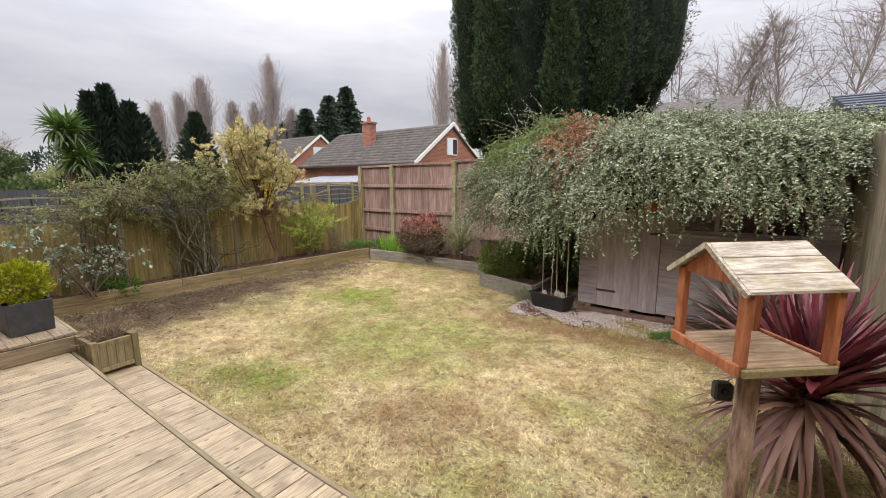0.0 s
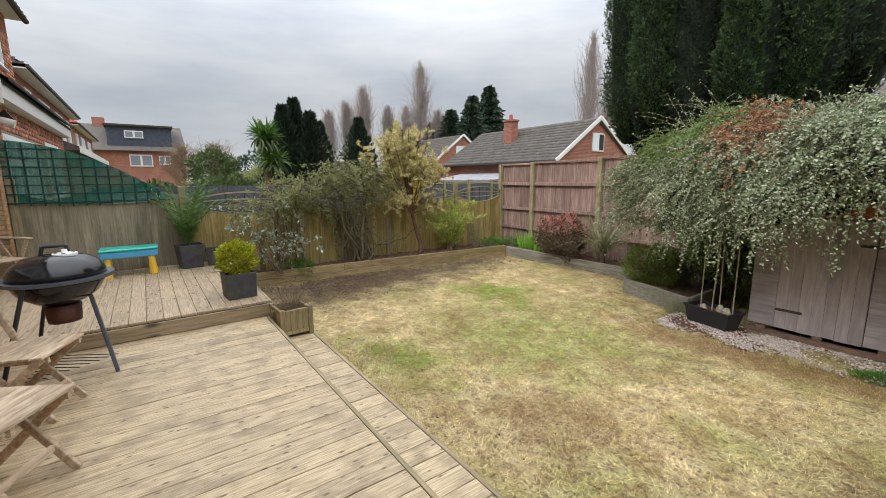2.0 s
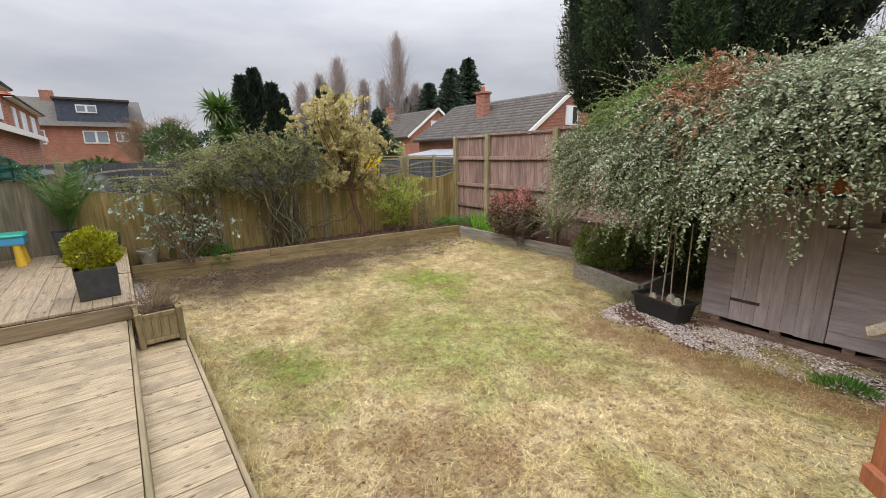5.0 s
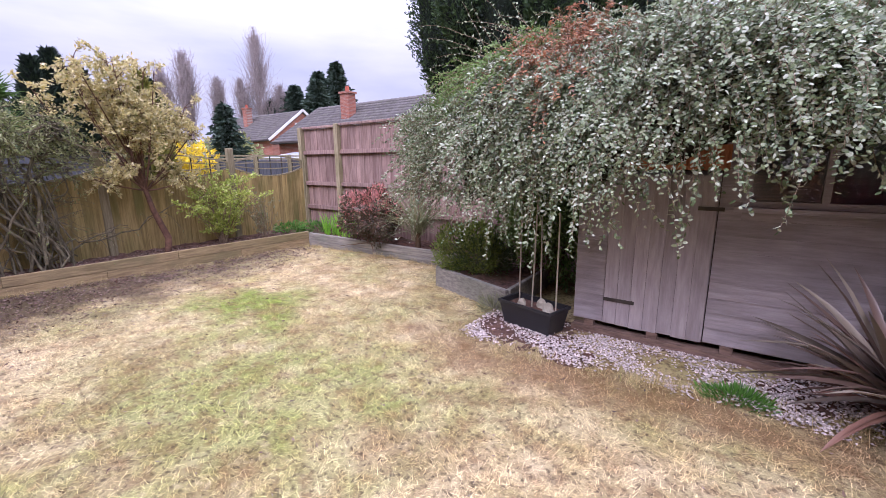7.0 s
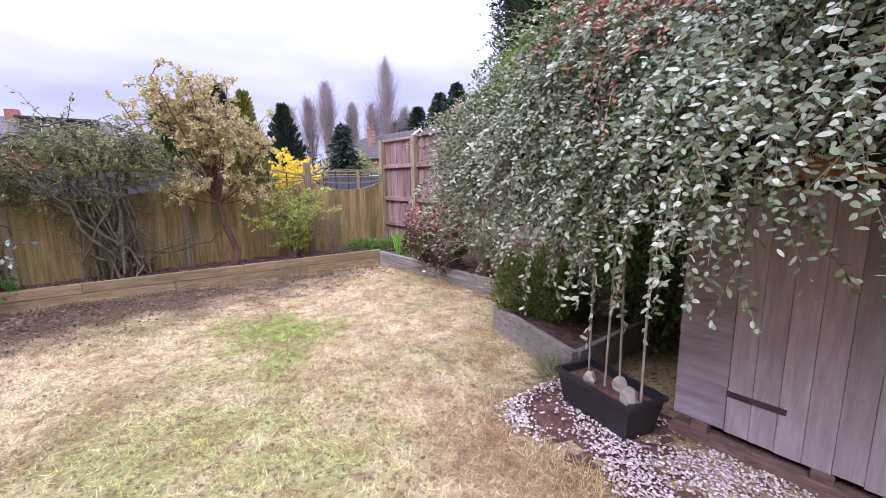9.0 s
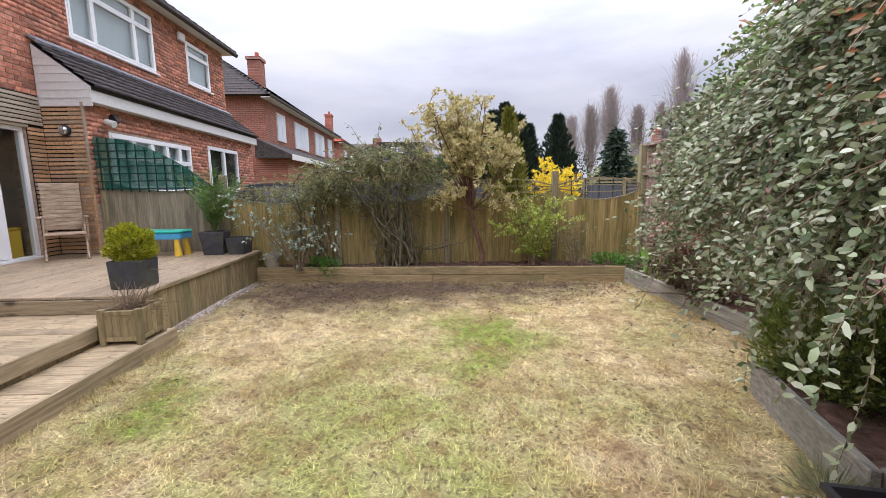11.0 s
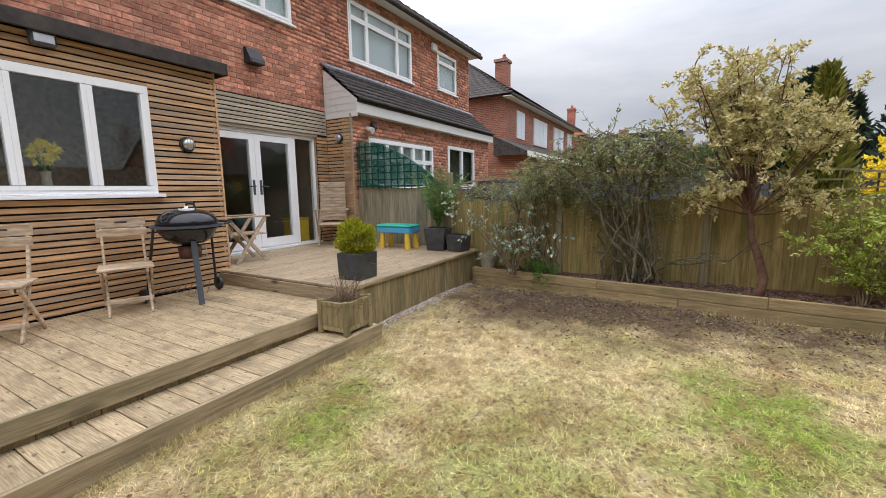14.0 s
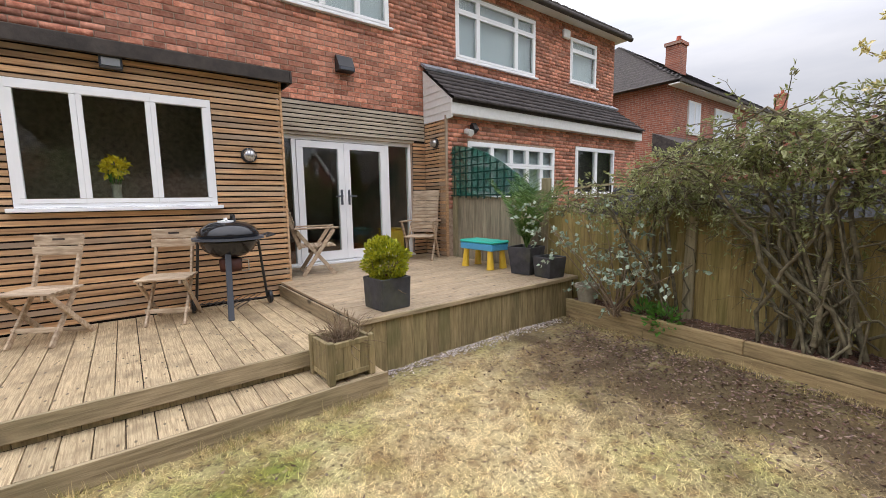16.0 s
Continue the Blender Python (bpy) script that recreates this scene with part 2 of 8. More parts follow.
        bp.inputs["Strength"].default_value, bp.inputs["Distance"].default_value = 0.8, 0.02
        l.new(fn.outputs["Fac"], bp.inputs["Height"])
        l.new(bp.outputs[0], p.inputs["Normal"])
    l.new(col, hs.inputs["Color"])
    l.new(hs.outputs[0], p.inputs["Base Color"])
    return m


DECK = surface("weathered_decking", C(150, 128, 98), C(204, 184, 148), scale=20, stretch=(6, 0.3, 6), rough=0.5, spec=0.6, fine=36, stain=C(112, 94, 72), stain_scale=4.5, stain_amount=0.55, vary=0.12, knots=11.0, bump=0.5)
DECK_X = surface("weathered_decking_upper", C(142, 122, 96), C(194, 172, 142), scale=16, stretch=(0.3, 6, 6), rough=0.55, spec=0.6, fine=30, stain=C(140, 124, 98), stain_scale=2.4, stain_amount=0.5, vary=0.10, knots=7.0, bump=0.5)
RISER = surface("green_tinged_deck_face", C(124, 110, 78), C(164, 146, 108), scale=6, stretch=(6, 6, 0.6), fine=20, stain=C(92, 92, 58), stain_scale=1.6, stain_amount=0.6, vary=0.16, bump=0.35)
FASCIA = surface("grey_deck_edge", C(134, 118, 92), C(176, 158, 126), scale=6, stretch=(0.5, 7, 7), fine=20, stain=C(98, 96, 66), stain_scale=1.4, stain_amount=0.5, vary=0.1, bump=0.35, knots=2.0)
FASCIA_Y = surface("grey_deck_riser", C(128, 112, 88), C(166, 148, 118), scale=6, stretch=(7, 0.5, 7), fine=20, stain=C(104, 96, 68), stain_scale=1.4, stain_amount=0.5, vary=0.1, bump=0.35, knots=3.0)
SLEEPER = surface("sleeper_timber", C(132, 112, 80), C(170, 148, 108), scale=6, stretch=(7, 0.5, 7), fine=18, stain=C(116, 112, 76), stain_scale=0.9, stain_amount=0.6, vary=0.12, bump=0.35)
SLEEPER_GREY = surface("grey_sleeper_timber", C(112, 108, 100), C(152, 146, 134), scale=6, stretch=(0.5, 7, 7), fine=18, stain=C(94, 100, 82), stain_scale=1.2, stain_amount=0.5, vary=0.1, bump=0.35)
FENCE = surface("green_weathered_fence", C(130, 112, 66), C(174, 152, 98), scale=5, stretch=(7, 7, 0.5), fine=18, stain=C(104, 104, 54), stain_scale=0.9, stain_amount=0.7, vary=0.18, bump=0.35)
FENCE_GREY = surface("grey_weathered_fence", C(128, 118, 100), C(166, 154, 130), scale=5, stretch=(7, 7, 0.5), fine=18, stain=C(88, 86, 66), stain_scale=0.9, stain_amount=0.6, vary=0.14, bump=0.35)
FENCE_RED = surface("purple_brown_fence", C(124, 100, 92), C(168, 142, 130), scale=5, stretch=(7, 7, 0.5), fine=18, stain=C(106, 82, 76), stain_scale=1.3, stain_amount=0.6, vary=0.16, bump=0.35)
POST = surface("fence_post_timber", C(122, 112, 84), C(158, 146, 116), scale=6, stretch=(7, 7, 0.6), fine=18, stain=C(108, 108, 70), stain_scale=2, stain_amount=0.5, bump=0.3)
SLAT = surface("cedar_cladding", C(160, 122, 86), C(212, 172, 128), scale=5, stretch=(0.4, 8, 8), fine=20, stain=C(160, 146, 128), stain_scale=0.55, stain_amount=0.85, vary=0.24, bump=0.3, island=False)
SLAT_GREY = surface("silvered_cladding", C(146, 134, 116), C(186, 174, 154), scale=5, stretch=(0.4, 8, 8), fine=20, vary=0.12, bump=0.3)
BRICK = surface("red_brick", C(162, 98, 76), C(206, 144, 118), scale=16, rough=0.92, fine=120, stain=C(168, 128, 110), stain_scale=1.3, stain_amount=0.6, vary=0.4, bump=0.5)
BRICK_STUFF = surface("red_brick_joined", C(162, 98, 76), C(206, 144, 118), scale=16, rough=0.92, fine=120, stain=C(168, 128, 110), stain_scale=1.3, stain_amount=0.6, vary=0.4, bump=0.5, island=True)
MEMBRANE = plain("black_membrane", (0.008, 0.008, 0.009, 1), rough=0.9)
MORTAR = surface("mortar", C(150, 126, 108), C(188, 166, 146), scale=20, rough=0.95, fine=150)
FARBRICK = brickwork("far_brick", wall="y")
FARBRICK_X = brickwork("far_brick_side", wall="x")
UPVC = surface("white_upvc", (0.86, 0.86, 0.86, 1), (0.9, 0.9, 0.9, 1), scale=3, rough=0.28, bump=0.02, vary=0.01)
WHITE = plain("white_paint", (0.74, 0.73, 0.70, 1), rough=0.5)
GLASS = glass("window_glass")
TILE = surface("dark_roof_tile", C(54, 49, 48), C(82, 75, 72), scale=10, rough=0.85, fine=60, stain=C(80, 80, 64), stain_scale=1.5, stain_amount=0.25, vary=0.18, island=True)
TILE_PIECE = surface("dark_lean_to_tile", C(54, 49, 48), C(82, 75, 72), scale=10, rough=0.85, fine=60, vary=0.18)
TILE_BROWN = surface("brown_roof_tile", C(78, 74, 72), C(106, 100, 96), scale=6, rough=0.9, fine=40, stain=C(84, 84, 66), stain_scale=0.5, stain_amount=0.5, vary=0.16, island=True)
TILE_RED = surface("red_roof_tile", C(150, 74, 56), C(182, 98, 76), scale=6, rough=0.9, fine=40, vary=0.1, island=True)
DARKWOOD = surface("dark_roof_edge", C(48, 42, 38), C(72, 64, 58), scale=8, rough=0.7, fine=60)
LEAD = surface("lead_flashing", C(118, 120, 126), C(152, 154, 160), scale=12, rough=0.6, fine=50)
SHED = surface("mauve_grey_painted_boards", C(144, 135, 136), C(166, 157, 158), scale=6, stretch=(0.6, 6, 6), rough=0.7, fine=25, stain=C(100, 92, 92), stain_scale=1.4, stain_amount=0.5, vary=0.06, bump=0.3)
SHED_V = surface("mauve_grey_door_boards", C(148, 138, 138), C(172, 162, 162), scale=6, stretch=(6, 6, 0.6), rough=0.7, fine=25, stain=C(104, 95, 94), stain_scale=1.4, stain_amount=0.5, vary=0.06, bump=0.3)
RUST = surface("orange_brown_wood", C(148, 88, 56), C(186, 120, 82), scale=7, stretch=(5, 5, 1), rough=0.7, fine=30, vary=0.08)
BT_ROOF = surface("bleached_thin_boards", C(138, 126, 108), C(208, 198, 180), scale=9, stretch=(0.8, 5, 5), rough=0.85, fine=40, stain=C(142, 128, 84), stain_scale=6, stain_amount=0.6, vary=0.08, bump=0.4)
LOG = surface("log_bark", C(118, 92, 74), C(198, 172, 148), scale=6, stretch=(4, 4, 0.8), rough=0.9, fine=18, vary=0.05, bump=0.8)
BT_TRAY = surface("brown_tray_boards", C(140, 114, 88), C(190, 162, 130), scale=9, stretch=(0.8, 5, 5), rough=0.85, fine=40, stain=C(116, 100, 70), stain_scale=5, stain_amount=0.4, vary=0.1)
BEARER = surface("brown_shed_bearer", C(92, 74, 64), C(130, 106, 92), scale=8, stretch=(0.8, 4, 4), rough=0.9, fine=40, vary=0.1)
TEAK = surface("grey_brown_teak", C(156, 134, 110), C(204, 184, 158), scale=8, stretch=(0.7, 4, 4), rough=0.75, fine=30, vary=0.12, stain=C(168, 136, 106), stain_scale=3, stain_amount=0.3)
BLACK = plain("black_plastic", (0.022, 0.022, 0.024, 1), rough=0.45)
ENAMEL = plain("black_enamel", (0.012, 0.012, 0.014, 1), rough=0.08)
STEEL_BLUE = plain("slate_blue_steel", (0.075, 0.085, 0.105, 1), rough=0.4)
CHROME = plain("brushed_metal", (0.6, 0.6, 0.6, 1), rough=0.3, metal=1.0)
ASHPOT = surface("rusty_enamel", C(60, 34, 28), C(92, 52, 40), scale=9, rough=0.5)
POTGREY = surface("dark_grey_pot", C(54, 54, 58), C(74, 74, 78), scale=9, rough=0.6, stain=C(92, 96, 60), stain_scale=5, stain_amount=0.3)
CLAY = surface("pale_clay_pot", C(146, 138, 122), C(176, 168, 150), scale=10, rough=0.9)
SOIL = surface("bark_mulch_soil", C(66, 46, 38), C(110, 80, 66), scale=14, rough=0.95, fine=50, stain=C(78, 72, 48), stain_scale=2, stain_amount=0.5, bump=1.0)
EARTH = surface("garden_earth", C(96, 92, 62), C(130, 122, 84), scale=0.6, rough=0.95, fine=8, stain=C(84, 92, 52), stain_scale=0.08, stain_amount=0.7)
STONE = surface("pale_gravel_stones", C(156, 142, 134), C(228, 216, 208), scale=20, rough=0.8, fine=60, vary=0.35, island=True)
TURQ = plain("turquoise_plastic", C(52, 186, 164), rough=0.35)
BLUE = plain("sky_blue_plastic", C(86, 170, 216), rough=0.35)
YELLOW = plain("yellow_plastic", C(238, 196, 64), rough=0.4)
NET = surface("green_mesh", C(10, 46, 40), C(18, 62, 52), scale=30, stretch=(1, 1, 1), rough=0.7, fine=200)
NET_SHEET = surface("green_shade_mesh", C(20, 100, 84), C(46, 132, 112), scale=40, rough=0.7, fine=200)
net_nodes, net_links = NET_SHEET.node_tree.nodes, NET_SHEET.node_tree.links
net_clear, net_mix = net_nodes.new("ShaderNodeBsdfTransparent"), net_nodes.new("ShaderNodeMixShader")
net_mix.inputs[0].default_value = 0.38
net_links.new(net_nodes["Principled BSDF"].outputs[0], net_mix.inputs[1])
net_links.new(net_clear.outputs[0], net_mix.inputs[2])
net_links.new(net_mix.outputs[0], net_nodes["Material Output"].inputs["Surface"])
TRELLIS = surface("dark_trellis_wood", C(60, 58, 52), C(86, 82, 72), scale=9, rough=0.9, fine=60)
DARKFENCE = surface("dark_slate_fence", C(66, 68, 74), C(88, 90, 96), scale=4, stretch=(6, 6, 0.5), rough=0.8, fine=20, vary=0.12)
DORMER = surface("slate_grey_cladding", C(52, 58, 70), C(66, 72, 84), scale=3, rough=0.7, fine=10)
BARK = surface("brown_bark", C(74, 58, 44), C(112, 92, 72), scale=14, stretch=(2, 2, 0.6), rough=0.95, fine=40, bump=0.7)
BARK_DARK = surface("dark_lichened_bark", C(76, 68, 52), C(124, 116, 92), scale=14, rough=0.95, fine=40, bump=0.7)
BARK_RED = surface("red_brown_bark", C(82, 58, 46), C(116, 86, 68), scale=14, rough=0.95, fine=40, bump=0.6)
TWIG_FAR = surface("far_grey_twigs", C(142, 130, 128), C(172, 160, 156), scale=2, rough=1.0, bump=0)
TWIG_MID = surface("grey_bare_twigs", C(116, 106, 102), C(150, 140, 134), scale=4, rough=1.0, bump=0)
TWIG = surface("grey_brown_twigs", C(110, 92, 74), C(150, 130, 106), scale=12, rough=0.95, bump=0)
# pale blue-grey that paints the sky's reflection into window panes
PALE_PANE = surface("pale_sky_pane", C(196, 204, 212), C(226, 230, 236), scale=4, stretch=(14, 14, 0.4), rough=0.9, fine=20)
PANE_GREY = plain("grey_window_pane", (0.22, 0.25, 0.29, 1), rough=0.15)
ROOM = surface("dim_room_plaster", C(150, 142, 132), C(172, 162, 150), scale=4, rough=0.9)
L_COTON = leafy("cotoneaster_leaves", [C(68, 84, 52), C(98, 114, 76), C(130, 146, 104), C(160, 170, 134), C(192, 198, 174), C(92, 98, 62)], rough=0.45)
L_COTON_GREEN = leafy("fresh_cotoneaster_leaves", [C(78, 104, 44), C(104, 132, 60), C(128, 150, 84)])
L_COTON_DEAD = leafy("dead_leaves", [C(156, 90, 54), C(190, 128, 86), C(130, 84, 60), C(120, 112, 76), C(176, 106, 66)], through_light=0.1)
# cypress pair: the dark one carries the crown's shade, the lighter one lit plumes
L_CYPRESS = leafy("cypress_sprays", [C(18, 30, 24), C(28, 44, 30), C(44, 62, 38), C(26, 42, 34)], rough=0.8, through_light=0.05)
L_CYPRESS_LIT = leafy("lit_cypress_sprays", [C(46, 68, 36), C(66, 90, 44), C(36, 54, 34)], rough=0.8, through_light=0.05)
L_BOX = leafy("golden_box_leaves", [C(152, 154, 22), C(188, 186, 38), C(112, 128, 26), C(210, 204, 72)])
L_MAGN = leafy("cream_yellow_leaves", [C(192, 180, 112), C(214, 200, 142), C(150, 150, 84), C(230, 218, 176), C(196, 178, 98)])
L_WEEP = leafy("olive_leaves", [C(108, 116, 64), C(138, 146, 86), C(166, 170, 120), C(118, 112, 74)], through_light=0.4)
L_BLUE = leafy("blue_green_leaves", [C(116, 136, 112), C(152, 170, 148), C(186, 198, 176)])
L_LIME = leafy("lime_leaves", [C(130, 152, 50), C(166, 180, 74), C(194, 200, 104)])
L_RED = leafy("bronze_pink_leaves", [C(186, 112, 104), C(210, 150, 138), C(150, 92, 84)])
L_BRONZE = leafy("dark_bronze_leaves", [C(58, 52, 36), C(84, 80, 52), C(104, 72, 60), C(72, 76, 46)], through_light=0.1)
L_GRASS = leafy("bright_iris_blades", [C(112, 168, 40), C(140, 196, 60), C(96, 150, 44)])
L_STRAP = leafy("pale_strap_leaves", [C(116, 122, 84), C(150, 148, 112), C(94, 104, 66)])
L_CORDY = leafy("burgundy_sword_leaves", [C(92, 36, 44), C(126, 58, 64), C(144, 92, 92), C(70, 28, 36)], rough=0.4, through_light=0.1)
L_FLAX = leafy("grey_brown_sword_leaves", [C(84, 74, 64), C(112, 102, 88), C(94, 66, 60), C(150, 140, 122)], rough=0.4, through_light=0.1)
L_CORDY_DRY = leafy("dry_sword_leaves", [C(122, 88, 74), C(152, 116, 98), C(92, 60, 54)], through_light=0.1)
L_PALM = leafy("green_palm_leaves", [C(64, 94, 40), C(92, 124, 56), C(112, 140, 72)])
L_WEED = leafy("weed_leaves", [C(76, 124, 44), C(100, 150, 56), C(60, 104, 40)])
L_FIR = leafy("far_fir_needles", [C(44, 62, 50), C(60, 78, 62), C(54, 68, 52)], rough=0.9, through_light=0.0)
L_HEDGE = leafy("hedge_leaves", [C(70, 88, 44), C(90, 108, 58), C(58, 76, 42)])
L_FORSY = leafy("forsythia_flowers", [C(232, 206, 30), C(244, 222, 60), C(214, 188, 26)])
L_GOLDCON = leafy("golden_conifer_sprays", [C(110, 112, 44), C(140, 136, 58), C(86, 94, 40)])
LAWN = lawn_material("lawn_thatch", False)
BLADES = lawn_material("lawn_blades", True)


# ---- building helpers ----
RNG = np.random.default_rng(7)


def mesh_np(name, verts, faces, material, smooth=False):
    """A mesh from arrays: faces is n x 3 or n x 4."""
    verts, faces = np.asarray(verts, dtype=np.float32), np.asarray(faces, dtype=np.int32)
    me = bpy.data.meshes.new(name)
    k = faces.shape[1]
    me.vertices.add(len(verts))
    me.vertices.foreach_set("co", verts.ravel())
    me.loops.add(faces.size)
    me.loops.foreach_set("vertex_index", faces.ravel())
    me.polygons.add(len(faces))
    me.polygons.foreach_set("loop_start", np.arange(0, faces.size, k, dtype=np.int32))
    me.update(calc_edges=True)
    me.materials.append(material)
    if smooth:
        me.polygons.foreach_set("use_smooth", np.ones(len(faces), dtype=bool))
    return me


def hang(ob, parent, placed=False):
    """Parents ob; placed: its mesh is in the world's metres, not in its thing's own."""
    if parent:
        ob.parent = parent
        if placed:
            ob.matrix_parent_inverse = parent.matrix_basis.inverted()
    return ob


def part(name, bm, material, parent=None, label="", smooth=False):
    """Links a bmesh as one mesh object under a thing or a part."""
    me = bpy.data.meshes.new(name)
    bmesh.ops.recalc_face_normals(bm, faces=bm.faces)
    bm.to_mesh(me)
    bm.free()
    me.materials.append(material)
    if smooth:
        me.polygons.foreach_set("use_smooth", np.ones(len(me.polygons), dtype=bool))
    return tagged(hang(new(name, me), parent), label)


def part_np(name, vf, material, parent=None, label="", smooth=False, kind=""):
    ob = hang(new(name, mesh_np(name, vf[0], vf[1], material, smooth)), parent, True)
    return tagged(ob, label, kind=kind)


def thing(name, label, category, group="", kind="", at=(0, 0, 0), turn=0):
    ob = new(name)
    ob.empty_display_size = 0.1
    ob.matrix_basis = pose(*at, 0, 0, turn)
    return tagged(ob, label, category, group, kind)


def box(bm, x0, x1, y0, y1, z0, z1, bevel=0.0):
    x0, x1, y0, y1, z0, z1 = min(x0, x1), max(x0, x1), min(y0, y1), max(y0, y1), min(z0, z1), max(z0, z1)
    m = Matrix.LocRotScale(((x0 + x1) / 2, (y0 + y1) / 2, (z0 + z1) / 2), None, (x1 - x0, y1 - y0, z1 - z0))
    r = bmesh.ops.create_cube(bm, size=1, matrix=m)
    if bevel:
        bmesh.ops.bevel(bm, geom=list({e for v in r["verts"] for e in v.link_edges}), offset=bevel, segments=1, affect="EDGES")
    return bm


def boxed(*a, **k):
    return box(bmesh.new(), *a, **k)


def beam(bm, p, q, w, h, up=(0, 0, 1), bevel=0.0):
    """A bar of section w x h from p to q."""
    p, q = Vector(p), Vector(q)
    d = (q - p).normalized()
    s = d.cross(Vector(up))
    s = s.normalized() if s.length > 1e-4 else Vector((1, 0, 0))
    u = s.cross(d)
    m = Matrix((s * w, d * (q - p).length, u * h)).transposed().to_4x4()
    m.translation = (p + q) / 2
    r = bmesh.ops.create_cube(bm, size=1, matrix=m)
    if bevel:
        bmesh.ops.bevel(bm, geom=list({e for v in r["verts"] for e in v.link_edges}), offset=bevel, segments=1, affect="EDGES")
    return bm


def bar(p, q, w, h, up=(0, 0, 1), bevel=0.0):
    return beam(bmesh.new(), p, q, w, h, up, bevel)


def rod(bm, p, q, r0, r1=None, n=10):
    p, q = Vector(p), Vector(q)
    d = q - p
    m = Matrix.Translation((p + q) / 2) @ d.to_track_quat("Z", "Y").to_matrix().to_4x4()
    bmesh.ops.create_cone(bm, cap_ends=True, segments=n, radius1=r0, radius2=r0 if r1 is None else r1, depth=d.length, matrix=m)
    return bm


def lathe(profile, n=32, centre=(0, 0, 0)):
    """A turned shape from (radius, z) pairs."""
    bm = bmesh.new()
    rings = []
    for r, z in profile:
        rings.append([bm.verts.new((centre[0] + r * math.cos(2 * math.pi * i / n), centre[1] + r * math.sin(2 * math.pi * i / n), centre[2] + z)) for i in range(n)])
    for a, b in zip(rings, rings[1:]):
        for i in range(n):
            bm.faces.new((a[i], a[(i + 1) % n], b[(i + 1) % n], b[i]))
    for ring in (rings[0], rings[-1]):
        bm.faces.new(ring)
    return bm


def prism(points, y0, y1):
    """A shape with the outline points (x, z), from y0 to y1."""
    bm = bmesh.new()
    a = [bm.verts.new((x, y0, z)) for x, z in points]
    b = [bm.verts.new((x, y1, z)) for x, z in points]
    bm.faces.new(a)
    bm.faces.new(b[::-1])
    for i in range(len(a)):
        j = (i + 1) % len(a)
        bm.faces.new((a[i], a[j], b[j], b[i]))
    return bm


def prism_x(points, x0, x1):
    """A shape with the outline points (y, z), from x0 to x1."""
    bm = bmesh.new()
    a = [bm.verts.new((x0, y, z)) for y, z in points]
    b = [bm.verts.new((x1, y, z)) for y, z in points]
    bm.faces.new(a)
    bm.faces.new(b[::-1])
    for i in range(len(a)):
        j = (i + 1) % len(a)
        bm.faces.new((a[i], a[j], b[j], b[i]))
    return bm


def holed_wall(x0, x1, y0, y1, z0, z1, holes):
    """A wall along x with rectangular openings (x0, x1, z0, z1) that go through it."""
    xs = sorted({x0, x1, *[v for h in holes for v in h[:2]]})
    zs = sorted({z0, z1, *[v for h in holes for v in h[2:]]})
    bm = bmesh.new()
    for a, b in zip(xs, xs[1:]):
        for c, d in zip(zs, zs[1:]):
            if not any(h[0] <= a and b <= h[1] and h[2] <= c and d <= h[3] for h in holes):
                box(bm, a, b, y0, y1, c, d)
    bmesh.ops.remove_doubles(bm, verts=bm.verts, dist=1e-4)
    return bm


def joined(chunks):
    """Stacks (verts, faces) pairs."""
    vs, fs, k = [], [], 0
    for v, f in chunks:
        vs.append(v)
        fs.append(np.asarray(f) + k)
        k += len(v)
    return np.concatenate(vs), np.concatenate(fs)


def unit(a):
    return a / np.maximum(np.linalg.norm(a, axis=-1, keepdims=True), 1e-9)


def leaves(pts, along, length, width, normal=None, fold=0.25, oval=False):
    """Folded leaves at pts, growing along the given ways: two triangles each, or four for an oval one."""
    pts, along = np.asarray(pts, float), unit(np.asarray(along, float))
    n = len(pts)
    ref = RNG.normal(size=(n, 3)) if normal is None else np.asarray(normal) + RNG.normal(size=(n, 3)) * 0.6
    side = unit(np.cross(along, ref))
    up = np.cross(side, along)
    length = (np.ones(n) * length * RNG.uniform(0.65, 1.3, n))[:, None]
    width = (np.ones(n) * width * RNG.uniform(0.7, 1.25, n))[:, None]
    if oval:
        low, high = pts + along * length * 0.3 + up * width * fold * 0.8, pts + along * length * 0.72 + up * width * fold * 0.6
        v = np.stack([pts, low + side * width * 0.46, high + side * width * 0.42, pts + along * length, high - side * width * 0.42, low - side * width * 0.46], 1).reshape(-1, 3)
        i = np.arange(n)[:, None] * 6
        return v, np.concatenate([i + [0, 1, 5], i + [1, 2, 4], i + [1, 4, 5], i + [2, 3, 4]], 1).reshape(-1, 3)
    mid = pts + along * length * 0.45 + up * width * fold
    v = np.stack([pts, mid + side * width / 2, pts + along * length, mid - side * width / 2], 1).reshape(-1, 3)
    i = np.arange(n)[:, None] * 4
    f = np.concatenate([i + [0, 1, 2], i + [0, 2, 3]], 1).reshape(-1, 3)
    return v, f


